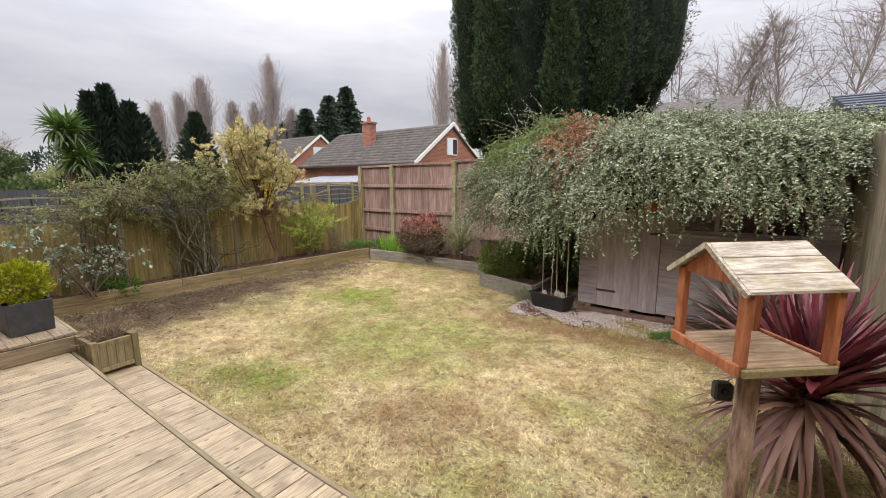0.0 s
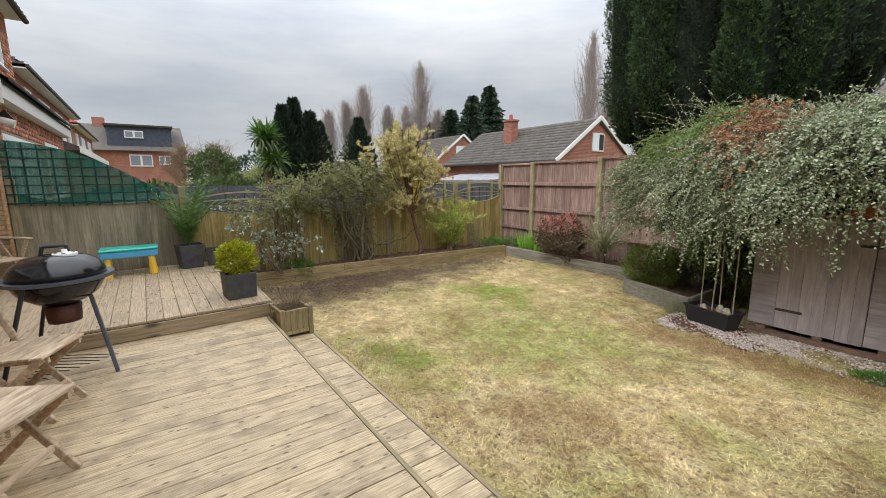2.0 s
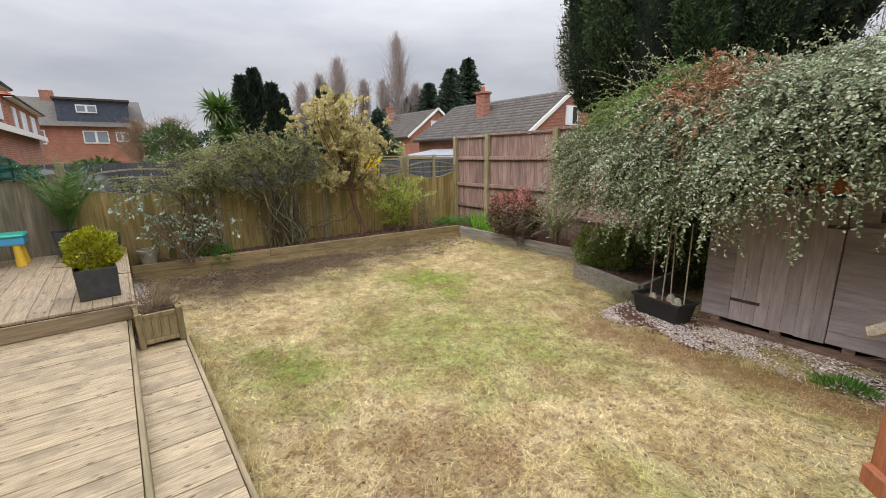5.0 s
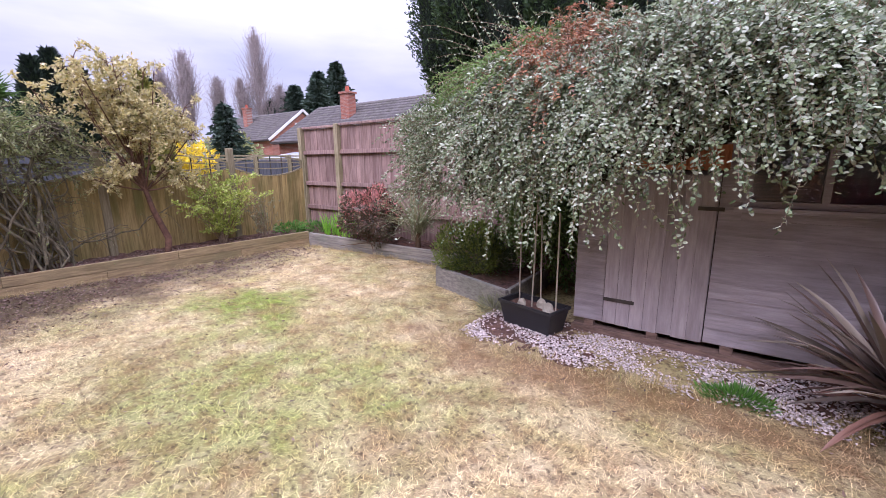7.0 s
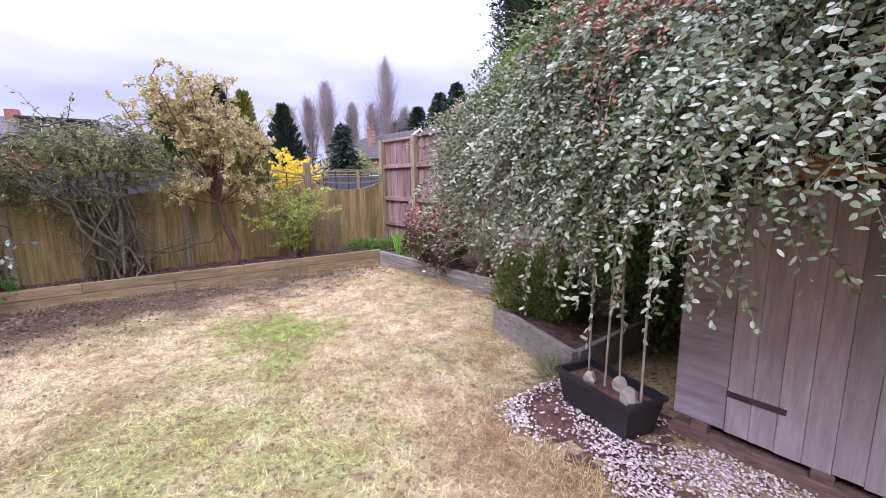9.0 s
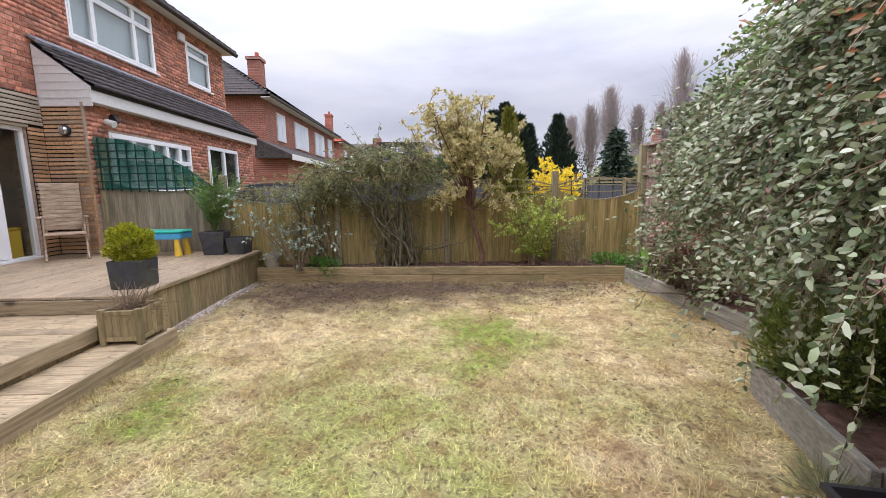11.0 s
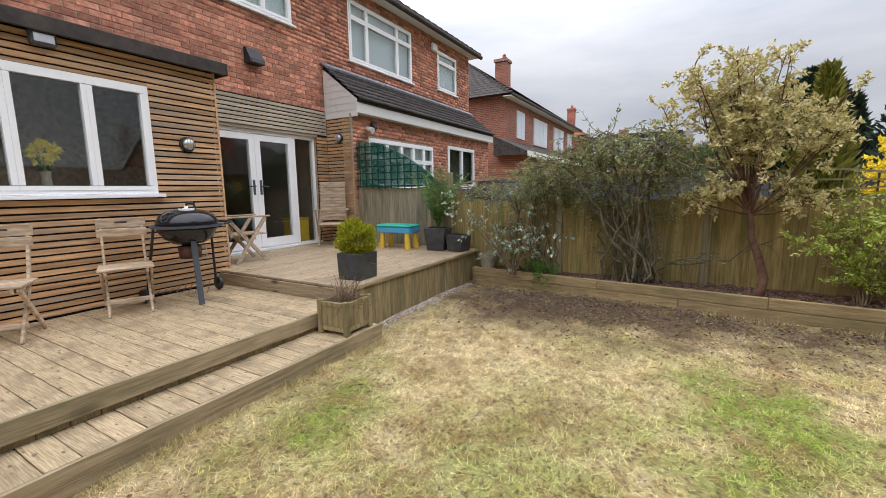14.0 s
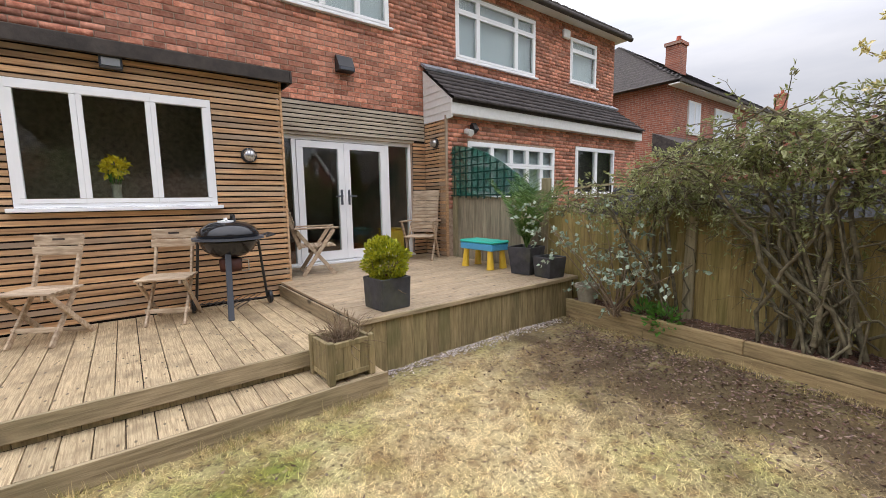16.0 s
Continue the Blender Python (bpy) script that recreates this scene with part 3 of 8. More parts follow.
def tube(points, radii, n=5):
    """A tapered branch along points."""
    points, radii = np.asarray(points, float), np.asarray(radii, float)
    d = unit(np.gradient(points, axis=0))
    ref = np.array([0.31, 0.17, 0.93]) if abs(d[0, 2]) < 0.9 else np.array([0.93, 0.3, 0.1])
    s = unit(np.cross(d, ref))
    u = np.cross(d, s)
    a = np.arange(n) * 2 * np.pi / n
    v = (points[:, None] + radii[:, None, None] * (np.cos(a)[None, :, None] * s[:, None] + np.sin(a)[None, :, None] * u[:, None])).reshape(-1, 3)
    f = [(i * n + j, i * n + (j + 1) % n, (i + 1) * n + (j + 1) % n, (i + 1) * n + j) for i in range(len(points) - 1) for j in range(n)]
    return v, np.array(f)


def wander(start, way, length, steps, bend, droop=0.0):
    """A branch line that wanders; droop pulls it down along its length."""
    p, d = np.array(start, float), unit(np.array(way, float))
    out = [p.copy()]
    for _ in range(steps):
        d = unit(d + RNG.normal(size=3) * bend + np.array([0, 0, -droop]))
        p = p + d * length / steps
        out.append(p.copy())
    return np.array(out)


def blob(n, centre, radii, shell=0.55):
    """Points in an uneven ball, most of them near its skin, with the outward ways."""
    d = unit(RNG.normal(size=(n, 3)))
    lump = 1 + 0.16 * np.sin(5 * d[:, 0] + 3 * d[:, 1]) + 0.12 * np.sin(7 * d[:, 2] - 4 * d[:, 1] + 1)
    r = (shell + (1 - shell) * RNG.uniform(size=n) ** 0.5) * lump
    return np.array(centre) + d * r[:, None] * np.array(radii), d


# ---- ground ----
LAWN_Z = -0.33


def lawn_height(x, y):
    return LAWN_Z + 0.012 * np.sin(1.7 * x + 0.6 * y) + 0.010 * np.sin(2.3 * y - 0.8 * x + 1) + 0.006 * np.sin(6.1 * x + 1.3) * np.sin(5.3 * y)


def build_ground():
    bm = bmesh.new()
    bmesh.ops.create_grid(bm, x_segments=40, y_segments=40, size=700, matrix=Matrix.Translation((-40, 20, -0.42)))
    tagged(part("ground", bm, EARTH), "rough grass and earth of the gardens around", "ground", kind="structure")
    xs, ys = np.arange(-8.0, 1.2, 0.06), np.arange(-2.3, 8.4, 0.06)
    gx, gy = np.meshgrid(xs, ys)
    z = lawn_height(gx, gy) + RNG.normal(size=gx.shape) * 0.004
    v = np.stack([gx, gy, z], -1).reshape(-1, 3)
    w = len(xs)
    i = (np.arange(len(ys) - 1)[:, None] * w + np.arange(w - 1)[None]).ravel()
    f = np.stack([i, i + 1, i + w + 1, i + w], 1)
    ob = part_np("lawn", (v, f), LAWN, smooth=True)
    tagged(ob, "patchy straw-coloured lawn with green and bare spots", "lawn", kind="structure")
    n = 430000
    x, y = RNG.uniform(-7.4, 1.0, n), 1.32 + 5.5 * RNG.uniform(0, 1, n)
    keep = (RNG.uniform(size=n) > 0.85 * np.clip((-5.9 - x) / 0.8, 0, 1) * (y < 6.2)) & ~((y > 5.0) & (x > -2.6)) & ~((x < -4.9) & (y < 1.25) & (RNG.uniform(size=n) < 0.9))
    # tufts: the grass stands thicker in clumps
    dens = 0.5 + 0.5 * np.sin(9 * x + 3 * np.sin(4 * y)) * np.sin(8 * y + 2 * np.sin(5 * x))
    keep &= RNG.uniform(size=n) < 0.45 + 0.55 * dens
    x, y = x[keep], y[keep]
    k = 620
    tx, ty = RNG.uniform(-6.3, 0.9, k), RNG.uniform(1.4, 6.3, k)
    ok = ~((ty > 4.8) & (tx > -2.7))
    tx, ty = np.repeat(tx[ok], 34), np.repeat(ty[ok], 34)
    base_n = len(x)
    x, y = np.concatenate([x, tx + RNG.normal(size=len(tx)) * 0.035]), np.concatenate([y, ty + RNG.normal(size=len(ty)) * 0.035])
    n = len(x)
    p = np.stack([x, y, lawn_height(x, y) - 0.004], 1)
    a = RNG.uniform(0, 2 * np.pi, n)
    tilt = RNG.uniform(0.05, 0.8, n)
    d = np.stack([np.cos(a), np.sin(a), tilt], 1)
    d = unit(d)
    ln = np.where(np.arange(n) < base_n, RNG.uniform(0.016, 0.052, n), RNG.uniform(0.035, 0.07, n))[:, None]
    s = np.stack([-np.sin(a), np.cos(a), np.zeros(n)], 1) * RNG.uniform(0.0012, 0.003, n)[:, None]
    v = np.stack([p - s, p + s, p + d * ln], 1).reshape(-1, 3)
    f = np.arange(3 * n).reshape(-1, 3)
    # matted straw: clumps of long blades that lie one way
    k = 3200
    cx, cy, ca = RNG.uniform(-6.4, 0.9, k), RNG.uniform(1.42, 6.5, k), RNG.uniform(0, 6.28, k)
    ok = ~((cy > 4.8) & (cx > -2.75))
    m = 24
    cx, cy, ca = np.repeat(cx[ok], m), np.repeat(cy[ok], m), np.repeat(ca[ok], m)
    n = len(cx)
    x, y, a = cx + RNG.normal(size=n) * 0.05, cy + RNG.normal(size=n) * 0.05, ca + RNG.normal(size=n) * 0.55
    p = np.stack([x, y, lawn_height(x, y) + RNG.uniform(0.004, 0.02, n)], 1)
    d = unit(np.stack([np.cos(a), np.sin(a), RNG.uniform(-0.05, 0.4, n)], 1))
    w = np.stack([-np.sin(a), np.cos(a), np.zeros(n)], 1) * RNG.uniform(0.0008, 0.0019, n)[:, None]
    v = np.concatenate([v, np.stack([p - w, p + w, p + d * RNG.uniform(0.03, 0.075, n)[:, None]], 1).reshape(-1, 3)])
    f = np.arange(len(v)).reshape(-1, 3)
    tagged(part_np("grass_blades", (v, f), BLADES), "short dry grass blades on the lawn", "grass", kind="stuff")


def build_fringe():
    n = 9000
    x = RNG.uniform(-4.9, 0.95, n)
    y = 1.335 + np.abs(RNG.normal(size=n)) * 0.06
    m = 3500
    yb = RNG.uniform(1.1, 6.8, m)
    x2, y2 = -7.5 + 0.085 * (yb - 1.0) + np.abs(RNG.normal(size=m)) * 0.05, yb
    k = 3500
    x3 = RNG.uniform(-7.0, -3.7, k)
    y3 = 6.8 - np.abs(RNG.normal(size=k)) * 0.05
    j = 5000
    x4 = RNG.uniform(-2.7, 1.0, j)
    y4 = np.interp(x4, [-2.62, -2.2, -1.4, -0.5, 0.3, 1.05], [5.05, 4.95, 4.9, 5.02, 5.14, 5.05]) + 0.08 - np.abs(RNG.normal(size=j)) * 0.1
    x, y = np.concatenate([x, x2, x3, x4]), np.concatenate([y, y2, y3, y4])
    n = len(x)
    clump = np.sin(17 * x + 5 * y) + np.sin(7.3 * x - 11 * y) + RNG.normal(size=n) * 0.6 > -0.1
    x, y = x[clump], y[clump]
    n = len(x)
    p = np.stack([x, y, lawn_height(x, y) - 0.004], 1)
    d = unit(np.stack([RNG.normal(size=n), RNG.normal(size=n), RNG.uniform(0.3, 1.6, n)], 1))
    s = unit(np.cross(d, [0, 0, 1.0])) * RNG.uniform(0.001, 0.0022, n)[:, None]
    v = np.stack([p - s, p + s, p + d * RNG.uniform(0.05, 0.12, n)[:, None]], 1).reshape(-1, 3)
    tagged(part_np("grass_fringe", (v, np.arange(3 * n).reshape(-1, 3)), leafy("dry_fringe_grass", [C(196, 172, 118), C(222, 202, 150), C(150, 126, 86), C(140, 144, 72)], rough=0.8)), "longer dry grass along the lawn edges", "grass", kind="stuff")


def stones(n, spots, size):
    """Eight-sided stones, each its own island."""
    base = np.array([(1, 0, 0), (-1, 0, 0), (0, 1, 0), (0, -1, 0), (0, 0, 1), (0, 0, -1)], float)
    tri = np.array([(0, 2, 4), (2, 1, 4), (1, 3, 4), (3, 0, 4), (2, 0, 5), (1, 2, 5), (3, 1, 5), (0, 3, 5)])
    s = size * RNG.uniform(0.5, 1.4, (n, 1, 3)) * np.array([1, 1, 0.6])
    v = base[None] * s + RNG.normal(size=(n, 6, 3)) * size * 0.18
    a = RNG.uniform(0, 6.28, n)
    c, sn = np.cos(a)[:, None], np.sin(a)[:, None]
    v = np.stack([v[..., 0] * c - v[..., 1] * sn, v[..., 0] * sn + v[..., 1] * c, v[..., 2]], -1) + spots[:, None]
    return v.reshape(-1, 3), (np.arange(n)[:, None, None] * 6 + tri[None]).reshape(-1, 3)


def build_gravel():
    bm = bmesh.new()
    edge = [(-2.62, 5.05), (-2.2, 4.95), (-1.4, 4.9), (-0.5, 5.02), (0.3, 5.14), (1.05, 5.05), (1.05, 5.9), (-2.5, 5.72)]
    rag = [(x, float(np.interp(x, [-2.62, -2.2, -1.4, -0.5, 0.3, 1.05], [5.05, 4.95, 4.9, 5.02, 5.14, 5.05])) + 0.06 + 0.05 * RNG.normal()) for x in np.linspace(-2.5, 1.05, 60)]
    bm.faces.new([bm.verts.new((x, y, LAWN_Z + 0.014)) for x, y in rag + edge[-2:]])
    tagged(part("gravel_bed", bm, SOIL), "dark soil strip in front of the shed", "soil", kind="structure")
    n = 11000
    x, y = RNG.uniform(-2.52, 0.35, n), RNG.uniform(4.9, 5.68, n)
    keep = (np.sin(7 * x + 2 * np.sin(5 * y)) * np.sin(6 * y + 2.0 * x) + RNG.normal(size=n) * 0.45 > -0.18) & (y > 4.98 + 0.05 * np.sin(9 * x) + 0.05 * RNG.normal(size=n))
    x, y = x[keep], y[keep]
    tagged(part_np("gravel", stones(len(x), np.stack([x, y, np.full(len(x), LAWN_Z + 0.03)], 1), 0.0105), STONE), "pale pinkish gravel scattered before the shed", "gravel", kind="stuff")
    n = 700
    x = RNG.uniform(-7.4, -4.9, n)
    y = 0.98 + np.abs(RNG.normal(size=n)) * 0.07
    tagged(part_np("gravel_edge", stones(n, np.stack([x, y, lawn_height(x, y) + 0.008], 1), 0.012), STONE), "narrow strip of gravel along the deck face", "gravel", kind="stuff")


build_ground()
build_fringe()
build_gravel()


# ---- decks ----
def build_decks():
    low = thing("lower_deck", "weathered timber deck with fascia boards", "decking", kind="structure")
    mesh = None
    for i in range(40):
        x = -4.72 + i * 0.147
        if x > 1.0:
            break
        if mesh is None:
            ob = part("deck_board", boxed(-0.0706, 0.0706, -1.19, 0.892, -0.028, 0, bevel=0.002), DECK, low)
            mesh = ob.data
        else:
            ob = hang(new("deck_board", mesh), low)
        ob.location = (x, 0, RNG.uniform(-0.0015, 0.0015))
    part("fascia", boxed(-4.79, 1.0, 0.897, 0.925, -0.125, 0.001, bevel=0.003), FASCIA, low)
    mesh = None
    for i in range(40):
        x = -4.70 + i * 0.147
        if x > 0.95:
            break
        if mesh is None:
            ob = part("riser_board", boxed(-0.071, 0.071, 0.86, 0.885, -0.172, -0.126), RISER, low)
            mesh = ob.data
        else:
            ob = hang(new("riser_board", mesh), low)
        ob.location = (x, 0, 0)
    part("joists", boxed(-4.78, 1.0, -1.15, 0.86, -0.32, -0.03), DARKWOOD, low)

    step = thing("deck_step", "low timber step along the lawn edge of the deck", "step", kind="structure")
    mesh = None
    for i in range(42):
        x = -4.76 + i * 0.147
        if x > 1.0:
            break
        if mesh is None:
            ob = part("step_board", boxed(-0.0706, 0.0706, 0.888, 1.286, -0.2, -0.172, bevel=0.002), DECK, step)
            mesh = ob.data
        else:
            ob = hang(new("step_board", mesh), step)
        ob.location = (x, 0, RNG.uniform(-0.0015, 0.0015))
    part("fascia", boxed(-4.845, 1.0, 1.291, 1.319, -0.36, -0.171, bevel=0.003), FASCIA, step)
    part("step_frame", boxed(-4.83, 1.0, 0.9, 1.28, -0.35, -0.202), DARKWOOD, step)

    high = thing("upper_deck", "raised timber deck with vertical boarded face", "decking", kind="structure")
    mesh = None
    for i in range(24):
        y = 0.88 - i * 0.1415
        if y < -2.25:
            break
        if mesh is None:
            ob = part("deck_board", boxed(-7.83, -4.79, -0.0692, 0.0692, 0.142, 0.17, bevel=0.004), DECK_X, high)
            mesh = ob.data
        else:
            ob = hang(new("deck_board", mesh), high)
        ob.location = (0, y, RNG.uniform(-0.0015, 0.0015))
    part("edge_board", boxed(-7.83, -4.785, 0.951, 0.978, 0.125, 0.168, bevel=0.004), FASCIA, high)
    part("fascia", boxed(-4.789, -4.762, -1.19, 0.975, 0.004, 0.139, bevel=0.004), FASCIA_Y, high)
    mesh = None
    for i in range(22):
        x = -4.84 - i * 0.142
        if x < -7.75:
            break
        if mesh is None:
            ob = part("face_board", boxed(-0.0706, 0.0706, 0.925, 0.947, -0.34, 0.14, bevel=0.003), RISER, high)
            mesh = ob.data
        else:
            ob = hang(new("face_board", mesh), high)
        ob.location = (x, RNG.uniform(-0.002, 0.002), RNG.uniform(-0.008, 0.0))
    part("joists", boxed(-7.8, -4.8, -2.2, 0.92, -0.3, 0.138), DARKWOOD, high)


build_decks()


# ---- raised beds ----
def bed_x(y):
    """The bed's front drifts away from the fence towards the far corner."""
    return -7.56 + 0.085 * (y - 1.0)


def build_beds():
    bed = thing("raised_bed", "raised bed edged with two courses of timber sleepers", "raised bed", kind="structure")
    ys = [0.99, 2.0, 3.85, 5.6, 6.86]
    for c, (z0, z1) in enumerate(((-0.36, -0.215), (-0.21, -0.085))):
        cuts = ys if c == 0 else [0.99, 2.9, 4.7, 6.86]
        for a, b in zip(cuts, cuts[1:]):
            part("sleeper", bar((bed_x(a) - 0.03, a + 0.002, (z0 + z1) / 2), (bed_x(b) - 0.03, b - 0.002, (z0 + z1) / 2), 0.055, z1 - z0, bevel=0.006), SLEEPER, bed)
    for c, (z0, z1) in enumerate(((-0.36, -0.222), (-0.218, -0.10))):
        for a, b in ((-7.02, -5.3), (-5.3, -3.6)):
            part("sleeper", bar((a + 0.002, 6.84 - 0.01 * (a + 7), (z0 + z1) / 2), (b - 0.002, 6.84 - 0.01 * (b + 7), (z0 + z1) / 2), 0.055, z1 - z0, bevel=0.006), SLEEPER_GREY, bed)
    part("sleeper", bar((-3.58, 6.12, -0.23), (-2.42, 5.72, -0.23), 0.05, 0.25, bevel=0.006), SLEEPER_GREY, bed)
    part("sleeper", bar((-3.57, 6.15, -0.23), (-3.57, 6.83, -0.23), 0.05, 0.25, bevel=0.006), SLEEPER_GREY, bed)
    part("sleeper", bar((-2.42, 5.76, -0.23), (-2.42, 7.4, -0.23), 0.05, 0.25, bevel=0.006), SLEEPER_GREY, bed)
    # soil, lumpy
    bm = bmesh.new()
    rows = []
    for i in range(60):
        y = 0.99 + i * 0.11
        rows.append([bm.verts.new((bed_x(y) - 0.04 - (bed_x(y) + 7.84) * k / 9, y, -0.13 + 0.02 * k / 9 + random.gauss(0, 0.013))) for k in range(10)])
    for a, b in zip(rows, rows[1:]):
        for k in range(9):
            bm.faces.new((a[k], a[k + 1], b[k + 1], b[k]))
    tagged(part("bed_soil", bm, SOIL), "dark bark mulch and soil in the raised bed", "soil", kind="structure")
    bm = bmesh.new()
    rows = []
    for i in range(50):
        x = -7.5 + i * 0.103
        y0 = 6.86 if x < -3.6 else 6.14 - (x + 3.58) * 0.345
        rows.append([bm.verts.new((x, y0 + (7.5 - y0) * k / 8, -0.14 + random.gauss(0, 0.013))) for k in range(9)])
    for a, b in zip(rows, rows[1:]):
        for k in range(8):
            bm.faces.new((a[k], a[k + 1], b[k + 1], b[k]))
    tagged(part("bed_soil", bm, SOIL), "dark soil in the bed along the rear fence", "soil", kind="structure")
    n = 2600
    y = RNG.uniform(1.0, 7.3, n)
    x = bed_x(y) - 0.05 - RNG.uniform(0, 1, n) ** 1.3 * 0.5
    xl, yl = bed_x(y) + np.abs(RNG.normal(size=n)) * 0.35, y
    p = np.concatenate([np.stack([x, y, np.full(n, -0.105)], 1), np.stack([xl, yl, lawn_height(xl, yl) + 0.012], 1)[: n // 2]])
    d = RNG.normal(size=(len(p), 3)) * [1, 1, 0.25]
    n = 5200
    xl, yl = -7.3 + np.abs(RNG.normal(size=n)) * 0.75, RNG.uniform(1.35, 6.6, n)
    q = np.stack([xl, yl, lawn_height(xl, yl) + 0.012], 1)
    n = 450
    xl, yl = RNG.uniform(-6, 0.8, n), RNG.uniform(1.35, 5.2, n)
    p = np.concatenate([p, q, np.stack([xl, yl, lawn_height(xl, yl) + 0.014], 1)])
    d = RNG.normal(size=(len(p), 3)) * [1, 1, 0.25]
    tagged(part_np("bark_chips", leaves(p, d, 0.035, 0.014), leafy("bark_chip_brown", [C(72, 52, 44), C(112, 84, 72), C(150, 126, 112), C(58, 44, 38)], through_light=0.0)), "scattered bark chips and dead leaves", "mulch", kind="stuff")


build_beds()


# ---- fences ----
def build_side_fence():
    """The boundary fence: scalloped panels of vertical boards between posts, a bowed trellis on top."""
    X = -7.88
    fence = thing("side_fence", "green-tinged timber fence with scalloped tops and trellis", "fence", kind="structure")
    posts = [-1.5, 0.42, 2.27, 4.11, 5.96, 7.5]
    for i, y in enumerate(posts):
        part("post", boxed(X - 0.05, X + 0.05, y - 0.05, y + 0.05, -0.4, 1.42 if i else 1.55, bevel=0.008), POST, fence)
    for k, (a, b) in enumerate(zip(posts, posts[1:])):
        material = FENCE_GREY if k == 0 else FENCE
        n = int((b - a - 0.1) / 0.098)
        w = (b - a - 0.1) / n
        for i in range(n):
            y = a + 0.05 + (i + 0.5) * w
            u = 2 * (i + 0.5) / n - 1
            top = 0.92 + 0.16 * u * u if k else 1.19 + 0.13 * u * u - 0.07 * (i + 0.5) / n
            part("board", boxed(X - 0.012 + (i % 2) * 0.008, X + 0.006 + (i % 2) * 0.008, y - w / 2 - 0.006, y + w / 2 + 0.002, -0.32, top), material, fence)
        part("rail", boxed(X - 0.05, X - 0.014, a + 0.05, b - 0.05, 0.05, 0.12), POST, fence)
        part("rail", boxed(X - 0.05, X - 0.014, a + 0.05, b - 0.05, 0.72, 0.79), POST, fence)
        # capping and trellis bars that follow the scallop
        for lift, thick in ((0.0, 0.016), (0.13, 0.012), (0.25, 0.012), (0.37, 0.016)):
            if k == 0 and lift:
                continue
            bm = bmesh.new()
            pts = []
            for i in range(13):
                u = 2 * i / 12 - 1
                up = 0.92 + (0.16 - lift * 0.75) * u * u + lift if k else 1.19 + 0.13 * u * u - 0.07 * i / 12
                pts.append((X, a + 0.05 + (b - a - 0.1) * i / 12, up + 0.012))
            for p, q in zip(pts, pts[1:]):
                beam(bm, p, q, 0.032, thick * 1.5)
            part("capping" if not lift else "trellis_bar", bm, POST, fence)
        if k:
            bm = bmesh.new()
            for i in range(2, 12, 2):
                u = 2 * i / 12 - 1
                y = a + 0.05 + (b - a - 0.1) * i / 12
                box(bm, X - 0.02, X - 0.008, y - 0.008, y + 0.008, 0.93 + 0.16 * u * u, 1.31 - 0.12 * u * u)
            part("trellis_uprights", bm, TRELLIS, fence)


def build_rear_fence():
    Y = 7.5
    fence = thing("rear_fence", "tall purple-brown close-board fence with posts and rails", "fence", kind="structure")
    posts = [-7.9, -6.82, -5.02, -3.2, -1.4]
    for x in posts:
        part("post", boxed(x - 0.05, x + 0.05, Y - 0.09, Y + 0.01, -0.4, 1.84 + 0.02 * (x + 8), bevel=0.008), POST, fence)
    for a, b in zip(posts, posts[1:]):
        n = int((b - a) / 0.105)
        w = (b - a) / n
        top = 1.80 + 0.02 * (a + 8)
        for i in range(n):
            x = a + (i + 0.5) * w
            part("board", boxed(x - w / 2 - 0.005, x + w / 2 + 0.002, Y + 0.012 - (i % 2) * 0.008, Y + 0.03 - (i % 2) * 0.008, -0.4, top + RNG.uniform(-0.008, 0.004)), FENCE_RED, fence)
        for z in (0.25, 0.72, 1.32):
            part("rail", boxed(a + 0.05, b - 0.05, Y - 0.05, Y + 0.003, z, z + 0.075, bevel=0.006), FENCE_RED, fence)
        part("capping", boxed(a + 0.05, b - 0.05, Y - 0.04, Y + 0.05, top + 0.006, top + 0.05, bevel=0.004), FENCE_RED, fence)


def build_right_fence():
    X = 1.06
    fence = thing("boundary_fence", "grey weathered upright-board fence beside the shed", "fence", kind="structure")
    n = 86
    mesh = None
    for i in range(n):
        y = -1.1 + i * 0.1
        if mesh is None:
            ob = part("board", boxed(-0.015, 0.015, -0.046, 0.046, -0.4, 1.88), FENCE_GREY, fence)
            mesh = ob.data
        else:
            ob = hang(new("board", mesh), fence)
        ob.matrix_basis = pose(X - 0.12 * min(1.0, max(0.0, (y - 1.3) / 3.5)) + RNG.uniform(-0.006, 0.006), y, RNG.uniform(-0.03, 0.02), 0, 0, RNG.uniform(8, 20))
    for z in (0.1, 0.9, 1.6):
        part("rail", bar((X + 0.055, -1.15, z), (X + 0.055, 1.3, z), 0.05, 0.08), POST, fence)
        part("rail", bar((X + 0.055, 1.31, z), (X - 0.06, 4.8, z), 0.05, 0.08), POST, fence)
        part("rail", bar((X - 0.06, 4.81, z), (X - 0.06, 7.5, z), 0.05, 0.08), POST, fence)


build_side_fence()
build_rear_fence()
build_right_fence()


# ---- own house ----
MAIN_Y, EXT_Y = -2.22, -1.2


